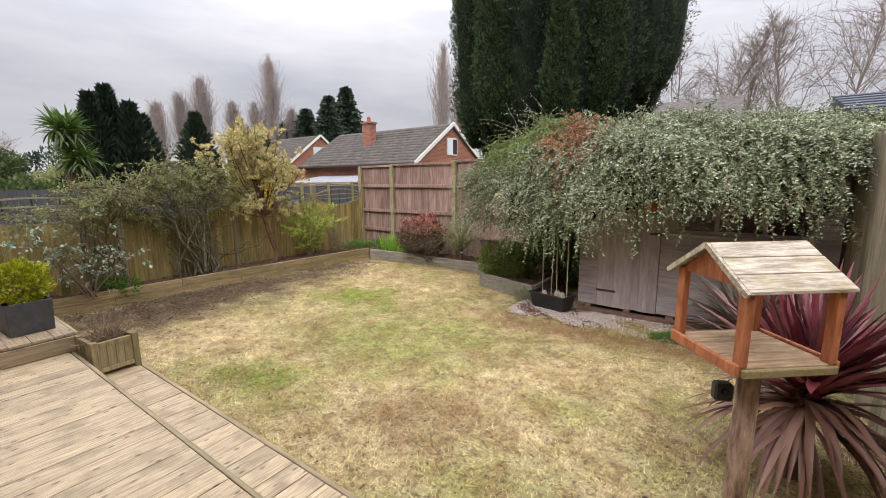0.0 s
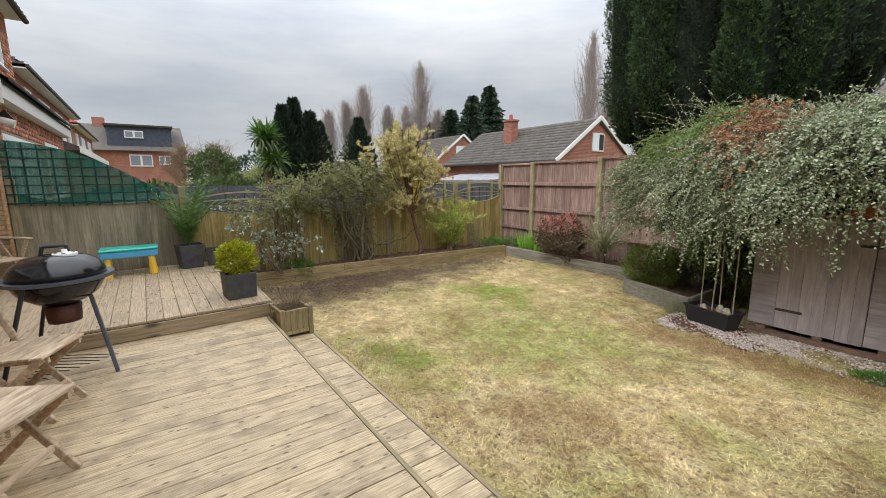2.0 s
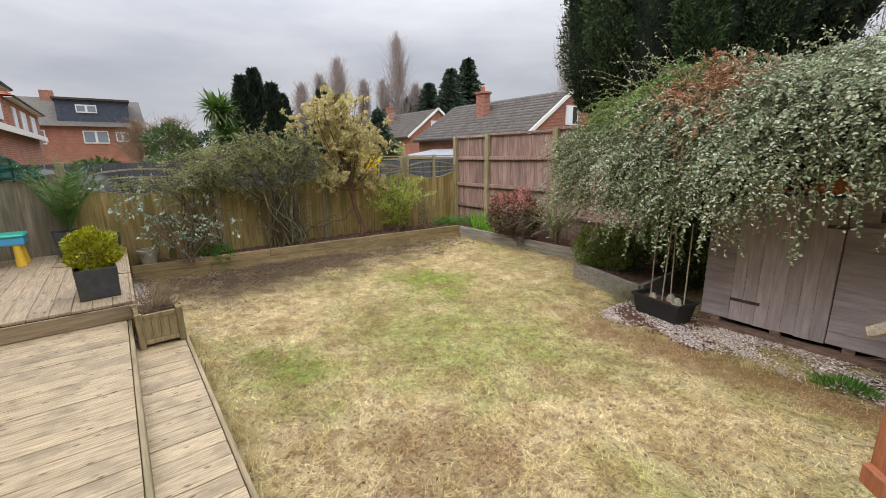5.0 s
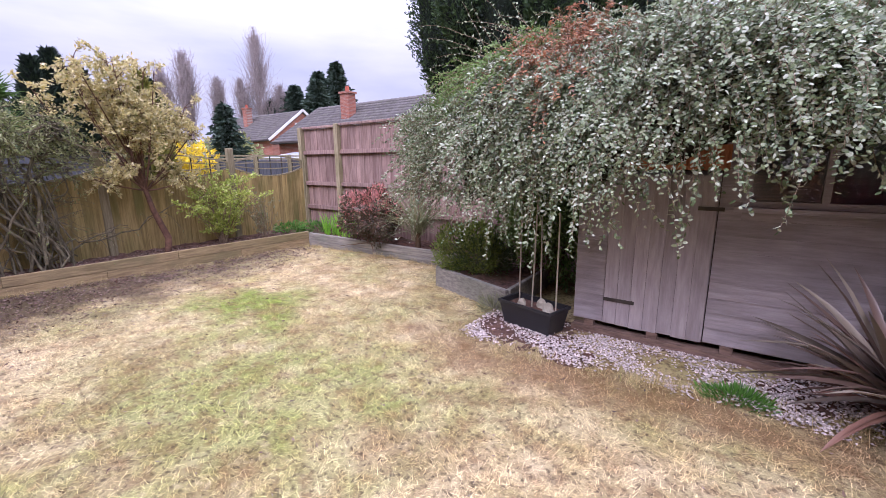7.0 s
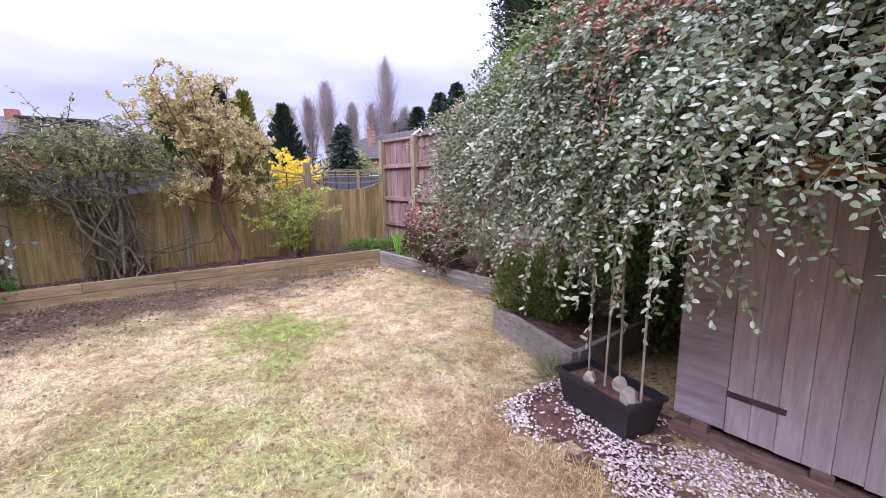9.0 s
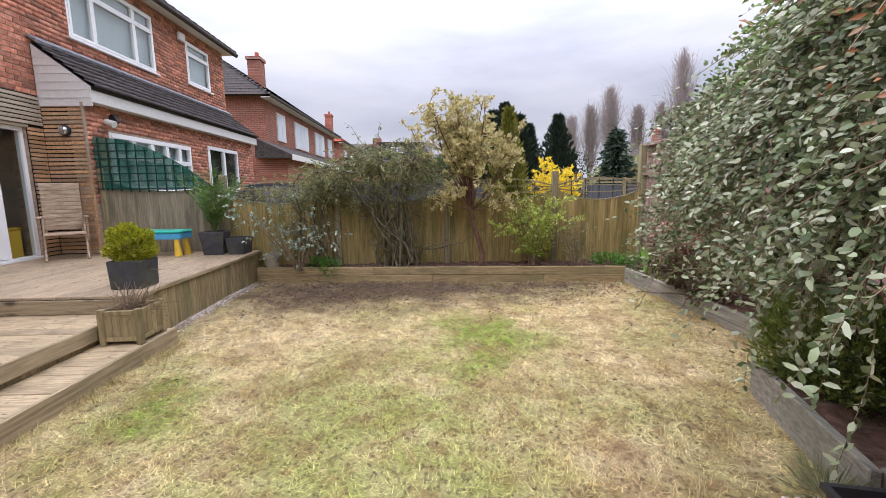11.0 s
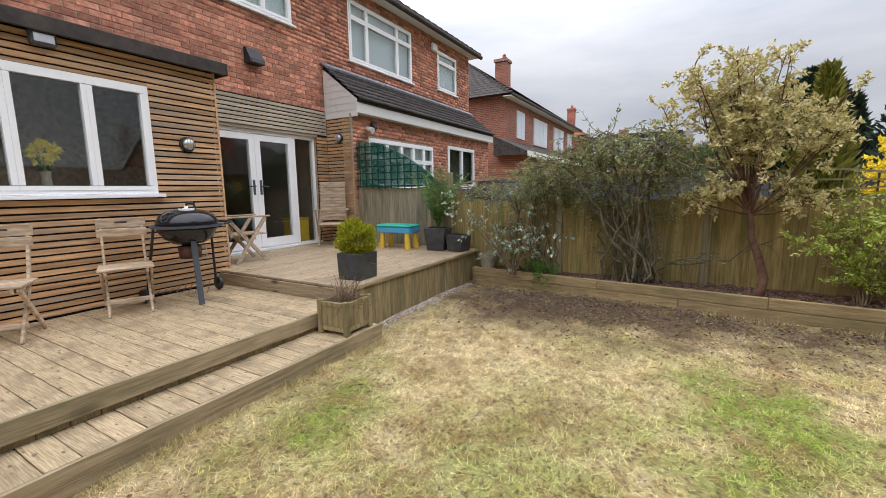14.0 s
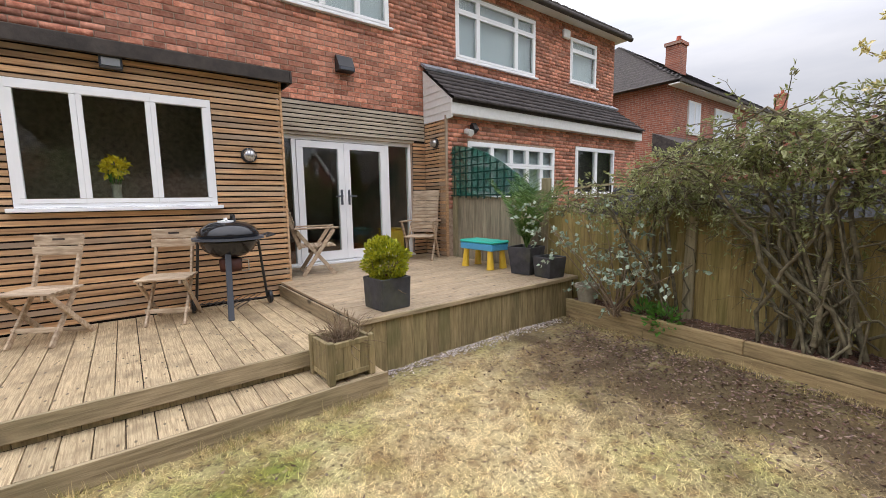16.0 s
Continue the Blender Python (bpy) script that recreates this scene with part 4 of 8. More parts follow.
def window(name, x0, x1, z0, z1, y, bars, label, room=None, transom=None, parent=None, sill=True):
    """A white window in a wall along x: outer frame, mullions, casements with panes, and a sill."""
    w = tagged(hang(new(name), parent), label, "" if parent else "window", kind="" if parent else "structure")
    bm = bmesh.new()
    t = 0.038
    for a, b, c, d in ((x0, x1, z0, z0 + t), (x0, x1, z1 - t, z1), (x0, x0 + t, z0 + t, z1 - t), (x1 - t, x1, z0 + t, z1 - t)):
        box(bm, a, b, y - 0.06, y + 0.012, c, d)
    part("window_frame", bm, UPVC, w)
    edges = [x0 + t] + [x0 + (x1 - x0) * v for v in bars] + [x1 - t]
    for i, (a, b) in enumerate(zip(edges, edges[1:])):
        s = 0.046
        cells = [(z0 + t, z1 - t)] if transom is None else [(z0 + t, z0 + (z1 - z0) * transom), (z0 + (z1 - z0) * transom, z1 - t)]
        for c, d in cells:
            bm = bmesh.new()
            for p in ((a, b, c, c + s), (a, b, d - s, d), (a, a + s, c + s, d - s), (b - s, b, c + s, d - s)):
                box(bm, p[0] + 0.0008, p[1] - 0.0008, y - 0.045, y + 0.022, p[2] + 0.002, p[3] - 0.002)
            sash = part("casement", bm, UPVC, w)
            g = part("pane", boxed(a + s, b - s, y - 0.022, y - 0.016, c + s, d - s), GLASS, sash if not parent else w)
            g.visible_shadow = False
    if sill:
        part("window_sill", boxed(x0 - 0.05, x1 + 0.05, y - 0.05, y + 0.07, z0 - 0.04, z0 - 0.002, bevel=0.005), UPVC, w)
    return w


def slats(parent, x0, x1, z0, z1, y, material, holes=(), pitch=0.064, depth=0.022):
    """Horizontal cladding slats with open joints, cut round openings."""
    n = int((z1 - z0) / pitch)
    for i in range(n):
        c, d = z0 + i * pitch, z0 + i * pitch + pitch - 0.018
        runs = [(x0, x1)]
        for h in holes:
            if d > h[2] and c < h[3]:
                runs = [r for a, b in runs for r in ((a, min(b, h[0])), (max(a, h[1]), b)) if r[1] - r[0] > 0.02]
                if d - h[3] > 0.008:
                    part("slat", boxed(h[0] + 0.001, h[1] - 0.001, y, y + depth, h[3], d), material, parent)
                if h[2] - c > 0.008:
                    part("slat", boxed(h[0] + 0.001, h[1] - 0.001, y, y + depth, c, h[2]), material, parent)
        for a, b in runs:
            part("slat", boxed(a, b, y, y + depth, c, d), material, parent)


def brick_face(parent, x0, x1, z0, z1, y, holes, near):
    """Bricks proud of the mortar: single objects within the stretch near (x0, x1), the others joined."""
    L, H, J = 0.215, 0.065, 0.011
    base = np.array([(0, 0, 0), (1, 0, 0), (1, 1, 0), (0, 1, 0), (0, 0, 1), (1, 0, 1), (1, 1, 1), (0, 1, 1)], float)
    quad = np.array([(3, 2, 6, 7), (0, 4, 5, 1), (0, 3, 7, 4), (1, 5, 6, 2), (4, 7, 6, 5), (0, 1, 2, 3)])
    shared = {}
    vs, singles, row = [], 0, 0
    z = z0
    while z < z1 - 0.02:
        x = x0 - (row % 2) * (L + J) / 2
        while x < x1:
            a, b, c, d = max(x, x0), min(x + L, x1), z, min(z + H, z1)
            x += L + J
            for h in holes:
                if d > h[2] and c < h[3] and b > h[0] and a < h[1]:
                    a, b = (a, min(b, h[0] - 0.004)) if a < h[0] else (max(a, h[1] + 0.004), b)
            if b - a < 0.03:
                continue
            w = round(b - a, 3)
            jut = RNG.uniform(0.0015, 0.004)
            if near[0] < a and b < near[1] and singles < 300 and abs(w - L) < 0.002 and abs(d - c - H) < 0.002:
                if not shared:
                    bm = boxed(0, L, 0, 0.03, 0, H, bevel=0.004)
                    ob = part("brick", bm, BRICK, parent)
                    shared["mesh"] = ob.data
                else:
                    ob = hang(new("brick", shared["mesh"]), parent)
                ob.location = (a, y - 0.03 + jut, c)
                singles += 1
            else:
                vs.append(base * [b - a, 0.02 + jut, d - c] + [a, y - 0.02, c])
        z += H + J
        row += 1
    k = len(vs)
    part_np("brick_courses", (np.concatenate(vs), (np.arange(k)[:, None, None] * 8 + quad[None]).reshape(-1, 4)), BRICK_STUFF, parent, kind="stuff")


def tiles(name, parent, x0, x1, y0, z0, y1, z1, material, wide=0.3, gauge=0.28, lap=0.02, wave=0.6, single=False):
    """Interlocking tiles on a slope that rises from (y0, z0) to (y1, z1): curved courses, one overlapping the next."""
    run = math.hypot(y1 - y0, z1 - z0)
    rows, cols = max(1, round(run / gauge)), max(1, round((x1 - x0) / wide))
    nx, nz = -(z1 - z0) / run, (y1 - y0) / run
    if nz < 0:
        nx, nz = -nx, -nz
    chunks = []
    prof = [(0, 0.0), (0.25, 0.028), (0.5, 0.032), (0.75, 0.006), (1.0, 0.0)]
    for r in range(rows):
        for c in range(cols):
            xa, w = x0 + (x1 - x0) * c / cols, (x1 - x0) / cols
            vv = []
            for s, lift in ((r / rows - 0.02, lap + 0.012), ((r + 1) / rows, 0.0)):
                for u, h in prof:
                    hh = lift + h * wave
                    vv.append((xa + u * w, y0 + (y1 - y0) * s + nx * hh, z0 + (z1 - z0) * s + nz * hh))
            for u, h in prof:
                s = r / rows - 0.02
                vv.append((xa + u * w, y0 + (y1 - y0) * s, z0 + (z1 - z0) * s))
            ff = [(i, i + 1, i + 6, i + 5) for i in range(4)] + [(10 + i, 11 + i, i + 1, i) for i in range(4)]
            chunks.append((np.array(vv), np.array(ff)))
    if single:
        for c in chunks:
            part_np("tile", c, material, parent)
        return None
    return part_np(name, joined(chunks), material, parent, kind="stuff")


def build_house():
    house = thing("house", "red brick semi-detached house with timber-clad rear extension", "house", kind="structure")
    holes = [(-7.07, -5.34, 4.0, 4.98), (-10.77, -8.5, 3.79, 4.98), (-13.13, -12.03, 3.9, 4.93), (-3.6, -1.9, 4.0, 4.98), (-7.46, -4.87, 0.1, 2.17)]
    part("wall", holed_wall(-13.95, 3.0, MAIN_Y - 0.25, MAIN_Y - 0.005, -0.4, 5.25, holes), MORTAR, house)
    brick_face(house, -13.95, 1.2, 2.66, 5.2, MAIN_Y, holes, (-7.9, -3.2))
    part("gable_wall", boxed(-13.95, -13.72, -9.5, MAIN_Y - 0.251, -0.4, 5.25), FARBRICK_X, house)
    part("gable_wall", boxed(2.75, 3.0, -9.5, MAIN_Y - 0.251, -0.4, 5.25), FARBRICK_X, house)
    part("back_wall", boxed(-13.95, 3.0, -9.75, -9.51, -0.4, 5.25), FARBRICK, house)
    for x0, x1, z0, z1, bars, tr in ((-7.07, -5.34, 4.0, 4.98, (0.33, 0.66), None), (-10.77, -8.5, 3.79, 4.98, (0.27, 0.75), 0.72), (-13.13, -12.03, 3.9, 4.93, (), 0.72), (-3.6, -1.9, 4.0, 4.98, (0.33, 0.66), None)):
        window("window_2", x0, x1, z0, z1, MAIN_Y - 0.01, bars, "white casement window on the upper floor of the brick house", transom=tr)
        # added sheet, no real curtain: its pale colour stands for reflected sky
        tagged(part("net_curtain", boxed(x0 + 0.03, x1 - 0.03, MAIN_Y - 0.12, MAIN_Y - 0.11, z0 + 0.03, z1 - 0.03), PALE_PANE), "pale sheet added behind the upper window as sky reflection", "curtain")
    # roof, eaves and gutter
    part("soffit", boxed(-14.15, 3.1, -2.5, -1.96, 5.2, 5.235), WHITE, house)
    part("roof", prism_x([(-1.95, 5.24), (-2.0, 5.32), (-6.0, 8.1), (-9.9, 5.32), (-9.9, 5.24)], -14.2, 3.2), TILE, house)
    tiles("roof_tiles", house, -14.2, 3.2, -1.93, 5.30, -3.6, 6.46, TILE)
    bm = bmesh.new()
    rod(bm, (-14.2, -1.9, 5.22), (3.2, -1.9, 5.22), 0.06, n=10)
    part("gutter", bm, DARKWOOD, house)
    # timber-clad extension with a flat roof
    ext_holes = [(-4.16, -2.55, 1.14, 2.27)]
    part("extension_wall", holed_wall(-4.88, 3.0, EXT_Y - 0.2, EXT_Y - 0.03, -0.4, 2.62, ext_holes), MEMBRANE, house)
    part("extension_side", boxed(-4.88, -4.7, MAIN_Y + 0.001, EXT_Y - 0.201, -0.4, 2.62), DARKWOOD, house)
    slats(house, -4.905, 2.95, 0.02, 2.6, EXT_Y - 0.022, SLAT, [(-4.166, -2.544, 1.095, 2.278)])
    part("corner_batten", boxed(-4.93, -4.906, EXT_Y - 0.05, EXT_Y + 0.004, 0.0, 2.6), SLAT, house)
    part("flat_roof", boxed(-4.99, 3.05, MAIN_Y + 0.01, EXT_Y + 0.1, 2.62, 2.67), DARKWOOD, house)
    part("roof_fascia", boxed(-5.0, 3.05, EXT_Y + 0.09, EXT_Y + 0.13, 2.55, 2.69, bevel=0.006), DARKWOOD, house)
    part("roof_fascia", boxed(-5.03, -5.0, MAIN_Y + 0.02, EXT_Y + 0.13, 2.55, 2.69, bevel=0.006), DARKWOOD, house)
    window("window_1", -4.16, -2.55, 1.14, 2.27, EXT_Y + 0.0, (0.335, 0.69), "white three-light kitchen window set in timber cladding")
    # recessed garden doors with side lights
    part("membrane", boxed(-7.73, -4.93, MAIN_Y - 0.004, MAIN_Y + 0.003, 2.2, 2.655), MEMBRANE, house)
    part("membrane", boxed(-7.73, -7.47, MAIN_Y - 0.004, MAIN_Y + 0.003, 0.17, 2.199), MEMBRANE, house)
    slats(house, -7.72, -4.93, 2.2, 2.68, MAIN_Y + 0.012, SLAT_GREY)
    slats(house, -7.72, -7.47, 0.19, 2.19, MAIN_Y + 0.012, SLAT)
    part("door_lintel", boxed(-7.5, -4.88, MAIN_Y - 0.05, MAIN_Y + 0.01, 2.15, 2.19), SLAT_GREY, house)
    door = thing("door_1", "white glazed double garden doors with side lights", "door", kind="structure")
    y = MAIN_Y - 0.08
    bm = bmesh.new()
    for a, b, c, d in ((-7.46, -4.87, 2.09, 2.149), (-7.46, -4.87, 0.171, 0.215), (-7.46, -7.41, 0.216, 2.089), (-4.92, -4.87, 0.216, 2.089), (-7.01, -6.95, 0.216, 2.089), (-5.42, -5.36, 0.216, 2.089)):
        box(bm, a, b, y - 0.05, y + 0.03, c, d)
    part("door_frame", bm, UPVC, door)
    for a, b in ((-7.409, -7.011), (-5.359, -4.921)):
        g = part("side_pane", boxed(a, b, y - 0.01, y, 0.217, 2.088), GLASS, door)
        g.visible_shadow = False
    for a, b, hx in ((-6.945, -6.185, -6.245), (-6.18, -5.425, -6.12)):
        bm = bmesh.new()
        s = 0.1
        for p in ((a, b, 0.225, 0.225 + 0.14), (a, b, 2.08 - s, 2.08), (a, a + s, 0.366, 2.079 - s), (b - s, b, 0.366, 2.079 - s)):
            box(bm, p[0], p[1], y - 0.03, y + 0.04, p[2], p[3])
        leaf = part("door_leaf", bm, UPVC, door)
        g = part("pane", boxed(a + s, b - s, y - 0.002, y + 0.006, 0.366, 2.079 - s), GLASS, leaf)
        g.visible_shadow = False
        bm = bmesh.new()
        box(bm, hx - 0.017, hx + 0.017, y + 0.04, y + 0.052, 1.1, 1.34)
        beam(bm, (hx, y + 0.08, 1.24), (hx + (0.12 if hx < -6.2 else -0.12) * -1, y + 0.08, 1.235), 0.018, 0.022)
        rod(bm, (hx, y + 0.05, 1.24), (hx, y + 0.085, 1.24), 0.011)
        part("handle", bm, STEEL_BLUE, leaf, "dark metal lever handle")
    # rooms behind the glass
    part("door_threshold", boxed(-7.46, -4.87, MAIN_Y - 0.04, MAIN_Y + 0.05, 0.172, 0.2), UPVC, door)
    tagged(part("floor", boxed(-13.7, 2.7, -9.5, MAIN_Y - 0.26, 0.1, 0.165), RUST), "brown wooden floor inside the house", "floor", kind="structure")
    tagged(part("ceiling", boxed(-13.7, 2.7, -9.5, MAIN_Y - 0.26, 2.6, 2.72), ROOM), "plain plaster ceiling inside the house", "ceiling", kind="structure")
    tagged(part("wall_inner", boxed(-13.7, 2.7, -6.4, -6.3, 0.166, 2.59), ROOM), "plain plaster wall inside the house", "wall", kind="structure")
    tagged(part("wall_inner", boxed(-7.75, -7.65, -6.29, MAIN_Y - 0.27, 0.166, 2.59), ROOM), "plain plaster wall inside the house", "wall", kind="structure")
    tagged(part("wall_inner", boxed(-4.75, -4.65, -6.29, MAIN_Y - 0.27, 0.166, 2.59), ROOM), "plain plaster wall inside the house", "wall", kind="structure")
    # side wall of the recess, clad
    ret = part("recess_wall", boxed(-7.9, -7.742, MAIN_Y + 0.001, -1.801, -0.4, 2.56), MEMBRANE, house)
    for i in range(37):
        c = 0.19 + i * 0.064
        part("slat", boxed(-7.741, -7.72, MAIN_Y + 0.04, -1.575, c, c + 0.046), SLAT, house)
    part("corner_batten", boxed(-7.742, -7.70, -1.572, -1.54, 0.17, 2.56), SLAT, house)
    return house


build_house()


def build_lean_to():
    """The neighbour's lean-to: brick front, white fascia, tiled pent roof with a boarded white cheek."""
    lean = thing("lean_to", "brick lean-to with tiled pent roof and white fascia", "house extension", kind="structure")
    holes = [(-10.62, -8.2, 1.2, 2.17), (-12.95, -11.36, 1.2, 2.28)]
    part("wall", holed_wall(-13.95, -7.746, -1.8, -1.56, -0.4, 2.56, holes), MORTAR, lean)
    brick_face(lean, -13.95, -7.746, 1.0, 2.56, -1.556, [(h[0] - 0.01, h[1] + 0.01, h[2] - 0.05, h[3] + 0.01) for h in holes], (0, 0))
    for h, bars, tr in ((holes[0], (0.18, 0.36, 0.55, 0.76), 0.6), (holes[1], (0.5,), None)):
        window("window_3", *h, -1.56, bars, "white window in the neighbouring lean-to", transom=tr)
        tagged(part("net_curtain", boxed(h[0] + 0.02, h[1] - 0.02, -1.68, -1.67, h[2] + 0.01, h[3] - 0.01), PALE_PANE if tr else DARKWOOD), "blind behind the lean-to window", "blind")
    part("fascia", boxed(-13.95, -7.72, -1.42, -1.39, 2.56, 2.8, bevel=0.004), WHITE, lean)
    part("soffit", boxed(-13.95, -7.72, -1.56, -1.421, 2.56, 2.58), WHITE, lean)
    part("roof_deck", prism_x([(-1.38, 2.80), (-2.2, 3.44), (-2.2, 3.38), (-1.38, 2.74)], -13.95, -7.73), DARKWOOD, lean)
    tiles("roof_tiles", lean, -13.95, -7.70, -1.34, 2.80, -2.18, 3.46, TILE_PIECE, wide=0.3, gauge=0.17, wave=0.25, single=True)
    part("flashing", prism_x([(-2.07, 3.42), (-2.205, 3.52), (-2.205, 3.56), (-2.05, 3.46)], -13.95, -7.68), LEAD, lean)
    cheek = part("cheek", prism_x([(-1.40, 2.50), (-1.40, 2.80), (-2.2, 3.42), (-2.2, 2.50)], -7.74, -7.715), WHITE, lean)
    for i in range(1, 7):
        z = 2.5 + i * 0.12
        ya = -1.41 if z < 2.8 else -1.41 - (z - 2.8) / 0.62 * 0.79
        if ya > -2.1:
            part("board_lap", prism_x([(ya, z), (ya, z + 0.012), (-2.19, z + 0.012), (-2.19, z)], -7.716, -7.706), WHITE, cheek)
    lamp = thing("security_light", "white security lamp with a black sensor on brickwork", "lamp")
    bm = bmesh.new()
    rod(bm, (-8.15, -1.545, 2.33), (-8.15, -1.40, 2.28), 0.05, 0.06)
    part("housing", bm, WHITE, lamp)
    part("bracket", bar((-8.3, -1.55, 2.36), (-8.3, -1.46, 2.42), 0.1, 0.14), BLACK, lamp)


build_lean_to()


# ---- house fittings ----
def bulkhead(at, label):
    t = thing("bulkhead_light", label, "lamp", group="round wall lamps", at=at)
    bm = lathe([(0.085, 0.0), (0.085, 0.03), (0.078, 0.04), (0.07, 0.04)], 28)
    bm.transform(Matrix.Rotation(radians(-90), 4, "X"))
    part("rim", bm, BLACK, t)
    bm = lathe([(0.068, 0.03), (0.064, 0.055), (0.045, 0.078), (0.015, 0.088)], 24)
    bm.transform(Matrix.Rotation(radians(-90), 4, "X"))
    part("lens", bm, CHROME, t, "ribbed frosted lens", smooth=True)
    bm = bmesh.new()
    for v in (-0.03, 0.0, 0.03):
        beam(bm, (v, 0.09, -0.07), (v, 0.09, 0.07), 0.006, 0.006, up=(0, 1, 0))
    beam(bm, (-0.07, 0.092, 0), (0.07, 0.092, 0), 0.006, 0.006)
    part("cage", bm, CHROME, t)
    return t


lampA = bulkhead((-4.52, EXT_Y, 1.7), "round caged wall lamp on timber cladding")
copy_thing(lampA, pose(-7.72, -1.85, 2.13, 0, 0, -90))


def small_fittings():
    t = thing("wall_spotlight", "small grey box lamp under the roof edge", "lamp")
    part("housing", boxed(-3.43, -3.25, EXT_Y, EXT_Y + 0.08, 2.45, 2.58, bevel=0.012), STEEL_BLUE, t)
    part("lens", boxed(-3.41, -3.27, EXT_Y + 0.081, EXT_Y + 0.088, 2.47, 2.54), CHROME, t)
    v = thing("wall_vent", "dark cowled vent on the brick wall", "vent")
    part("cowl", prism_x([(MAIN_Y + 0.01, 3.14), (MAIN_Y + 0.01, 3.38), (MAIN_Y + 0.06, 3.38), (MAIN_Y + 0.16, 3.2), (MAIN_Y + 0.16, 3.14)], -6.34, -6.08), BLACK, v)
    part("flap", boxed(-6.32, -6.10, MAIN_Y + 0.161, MAIN_Y + 0.17, 3.15, 3.19), STEEL_BLUE, v)
    a = thing("alarm_box", "white burglar alarm box under the eaves", "alarm box")
    part("box", boxed(-11.92, -11.68, MAIN_Y + 0.01, MAIN_Y + 0.09, 4.82, 5.02, bevel=0.02), WHITE, a)
    p = thing("aerial", "thin rooftop aerial pole", "aerial")
    bm = bmesh.new()
    rod(bm, (-13.0, -5.2, 7.0), (-13.0, -5.2, 9.2), 0.02)
    part("pole", bm, CHROME, p)
    bm = bmesh.new()
    beam(bm, (-13.4, -5.2, 9.1), (-12.6, -5.2, 9.1), 0.02, 0.02)
    for i in range(5):
        beam(bm, (-13.3 + i * 0.15, -5.45, 9.1), (-13.3 + i * 0.15, -4.95, 9.1), 0.012, 0.012)
    part("elements", bm, CHROME, p)
    # flowers inside the kitchen window
    f = thing("flower_vase", "glass vase of yellow daffodils on the window board", "vase")
    part("vase", lathe([(0.04, 0), (0.045, 0.05), (0.035, 0.14), (0.045, 0.2)], 20, (-3.28, -1.33, 1.16)), CLAY, f)
    pts, d = blob(210, (-3.28, -1.31, 1.53), (0.1, 0.05, 0.08), 0.5)
    part_np("flowers", leaves(pts, d + RNG.normal(size=d.shape) * 0.7, 0.055, 0.045), L_FORSY, f, "yellow flower heads")
    pts, d = blob(40, (-3.28, -1.33, 1.4), (0.05, 0.05, 0.08))
    part_np("stems", leaves(pts, d * 0.3 + [0, 0, 1], 0.12, 0.012), L_WEED, f)
    tagged(part("window_board", boxed(-4.14, -2.57, -1.7, -1.262, 1.142, 1.155), UPVC), "white window board inside the kitchen", "window board", kind="structure")
    tagged(part("kitchen_wall", boxed(-4.69, 2.7, -4.3, -4.2, 0.166, 2.59), ROOM), "plain plaster wall of the kitchen", "wall", kind="structure")
    y = thing("storage_box", "yellow storage box standing inside the glazed door", "box")
    part("body", boxed(-7.4, -7.02, -2.75, -2.45, 0.166, 0.62, bevel=0.02), YELLOW, y)
    part("lid", boxed(-7.41, -7.01, -2.76, -2.44, 0.621, 0.65, bevel=0.01), YELLOW, y)


small_fittings()


def build_net_screen():
    """Green mesh on a trellis, cut to a falling curve, on top of the fence beside the house."""
    s = thing("trellis_screen", "green mesh windbreak tied to a curved trellis on the fence", "screen")
    X, n = -7.84, 16
    ya, yb = -1.62, 0.26

    def top(u):
        return 2.05 - 0.8 * u ** 2.0

    def low(u):
        return 1.2 + 0.04 * (2 * u - 1) ** 2 - 0.02 * u
    edge = [(ya + (yb - ya) * i / n, top(i / n)) for i in range(n + 1)] + [(ya + (yb - ya) * i / n, low(i / n)) for i in range(n, -1, -1)]
    part("mesh_sheet", prism_x(edge, X - 0.004, X), NET_SHEET, s, "woven green shade mesh")
    for i in range(1, 13):
        u = i / 13
        y = ya + (yb - ya) * u
        part("upright", boxed(X + 0.006, X + 0.02, y - 0.009, y + 0.009, low(u) - 0.03, top(u) - 0.01), NET, s)
    z = 1.22
    while z < 2.0:
        us = [k / 40 for k in range(41) if low(k / 40) - 0.02 < z < top(k / 40) - 0.01]
        if len(us) > 2:
            part("crossbar", boxed(X + 0.021, X + 0.033, ya + (yb - ya) * us[0], ya + (yb - ya) * us[-1], z - 0.009, z + 0.009), NET, s)
        z += 0.12


build_net_screen()


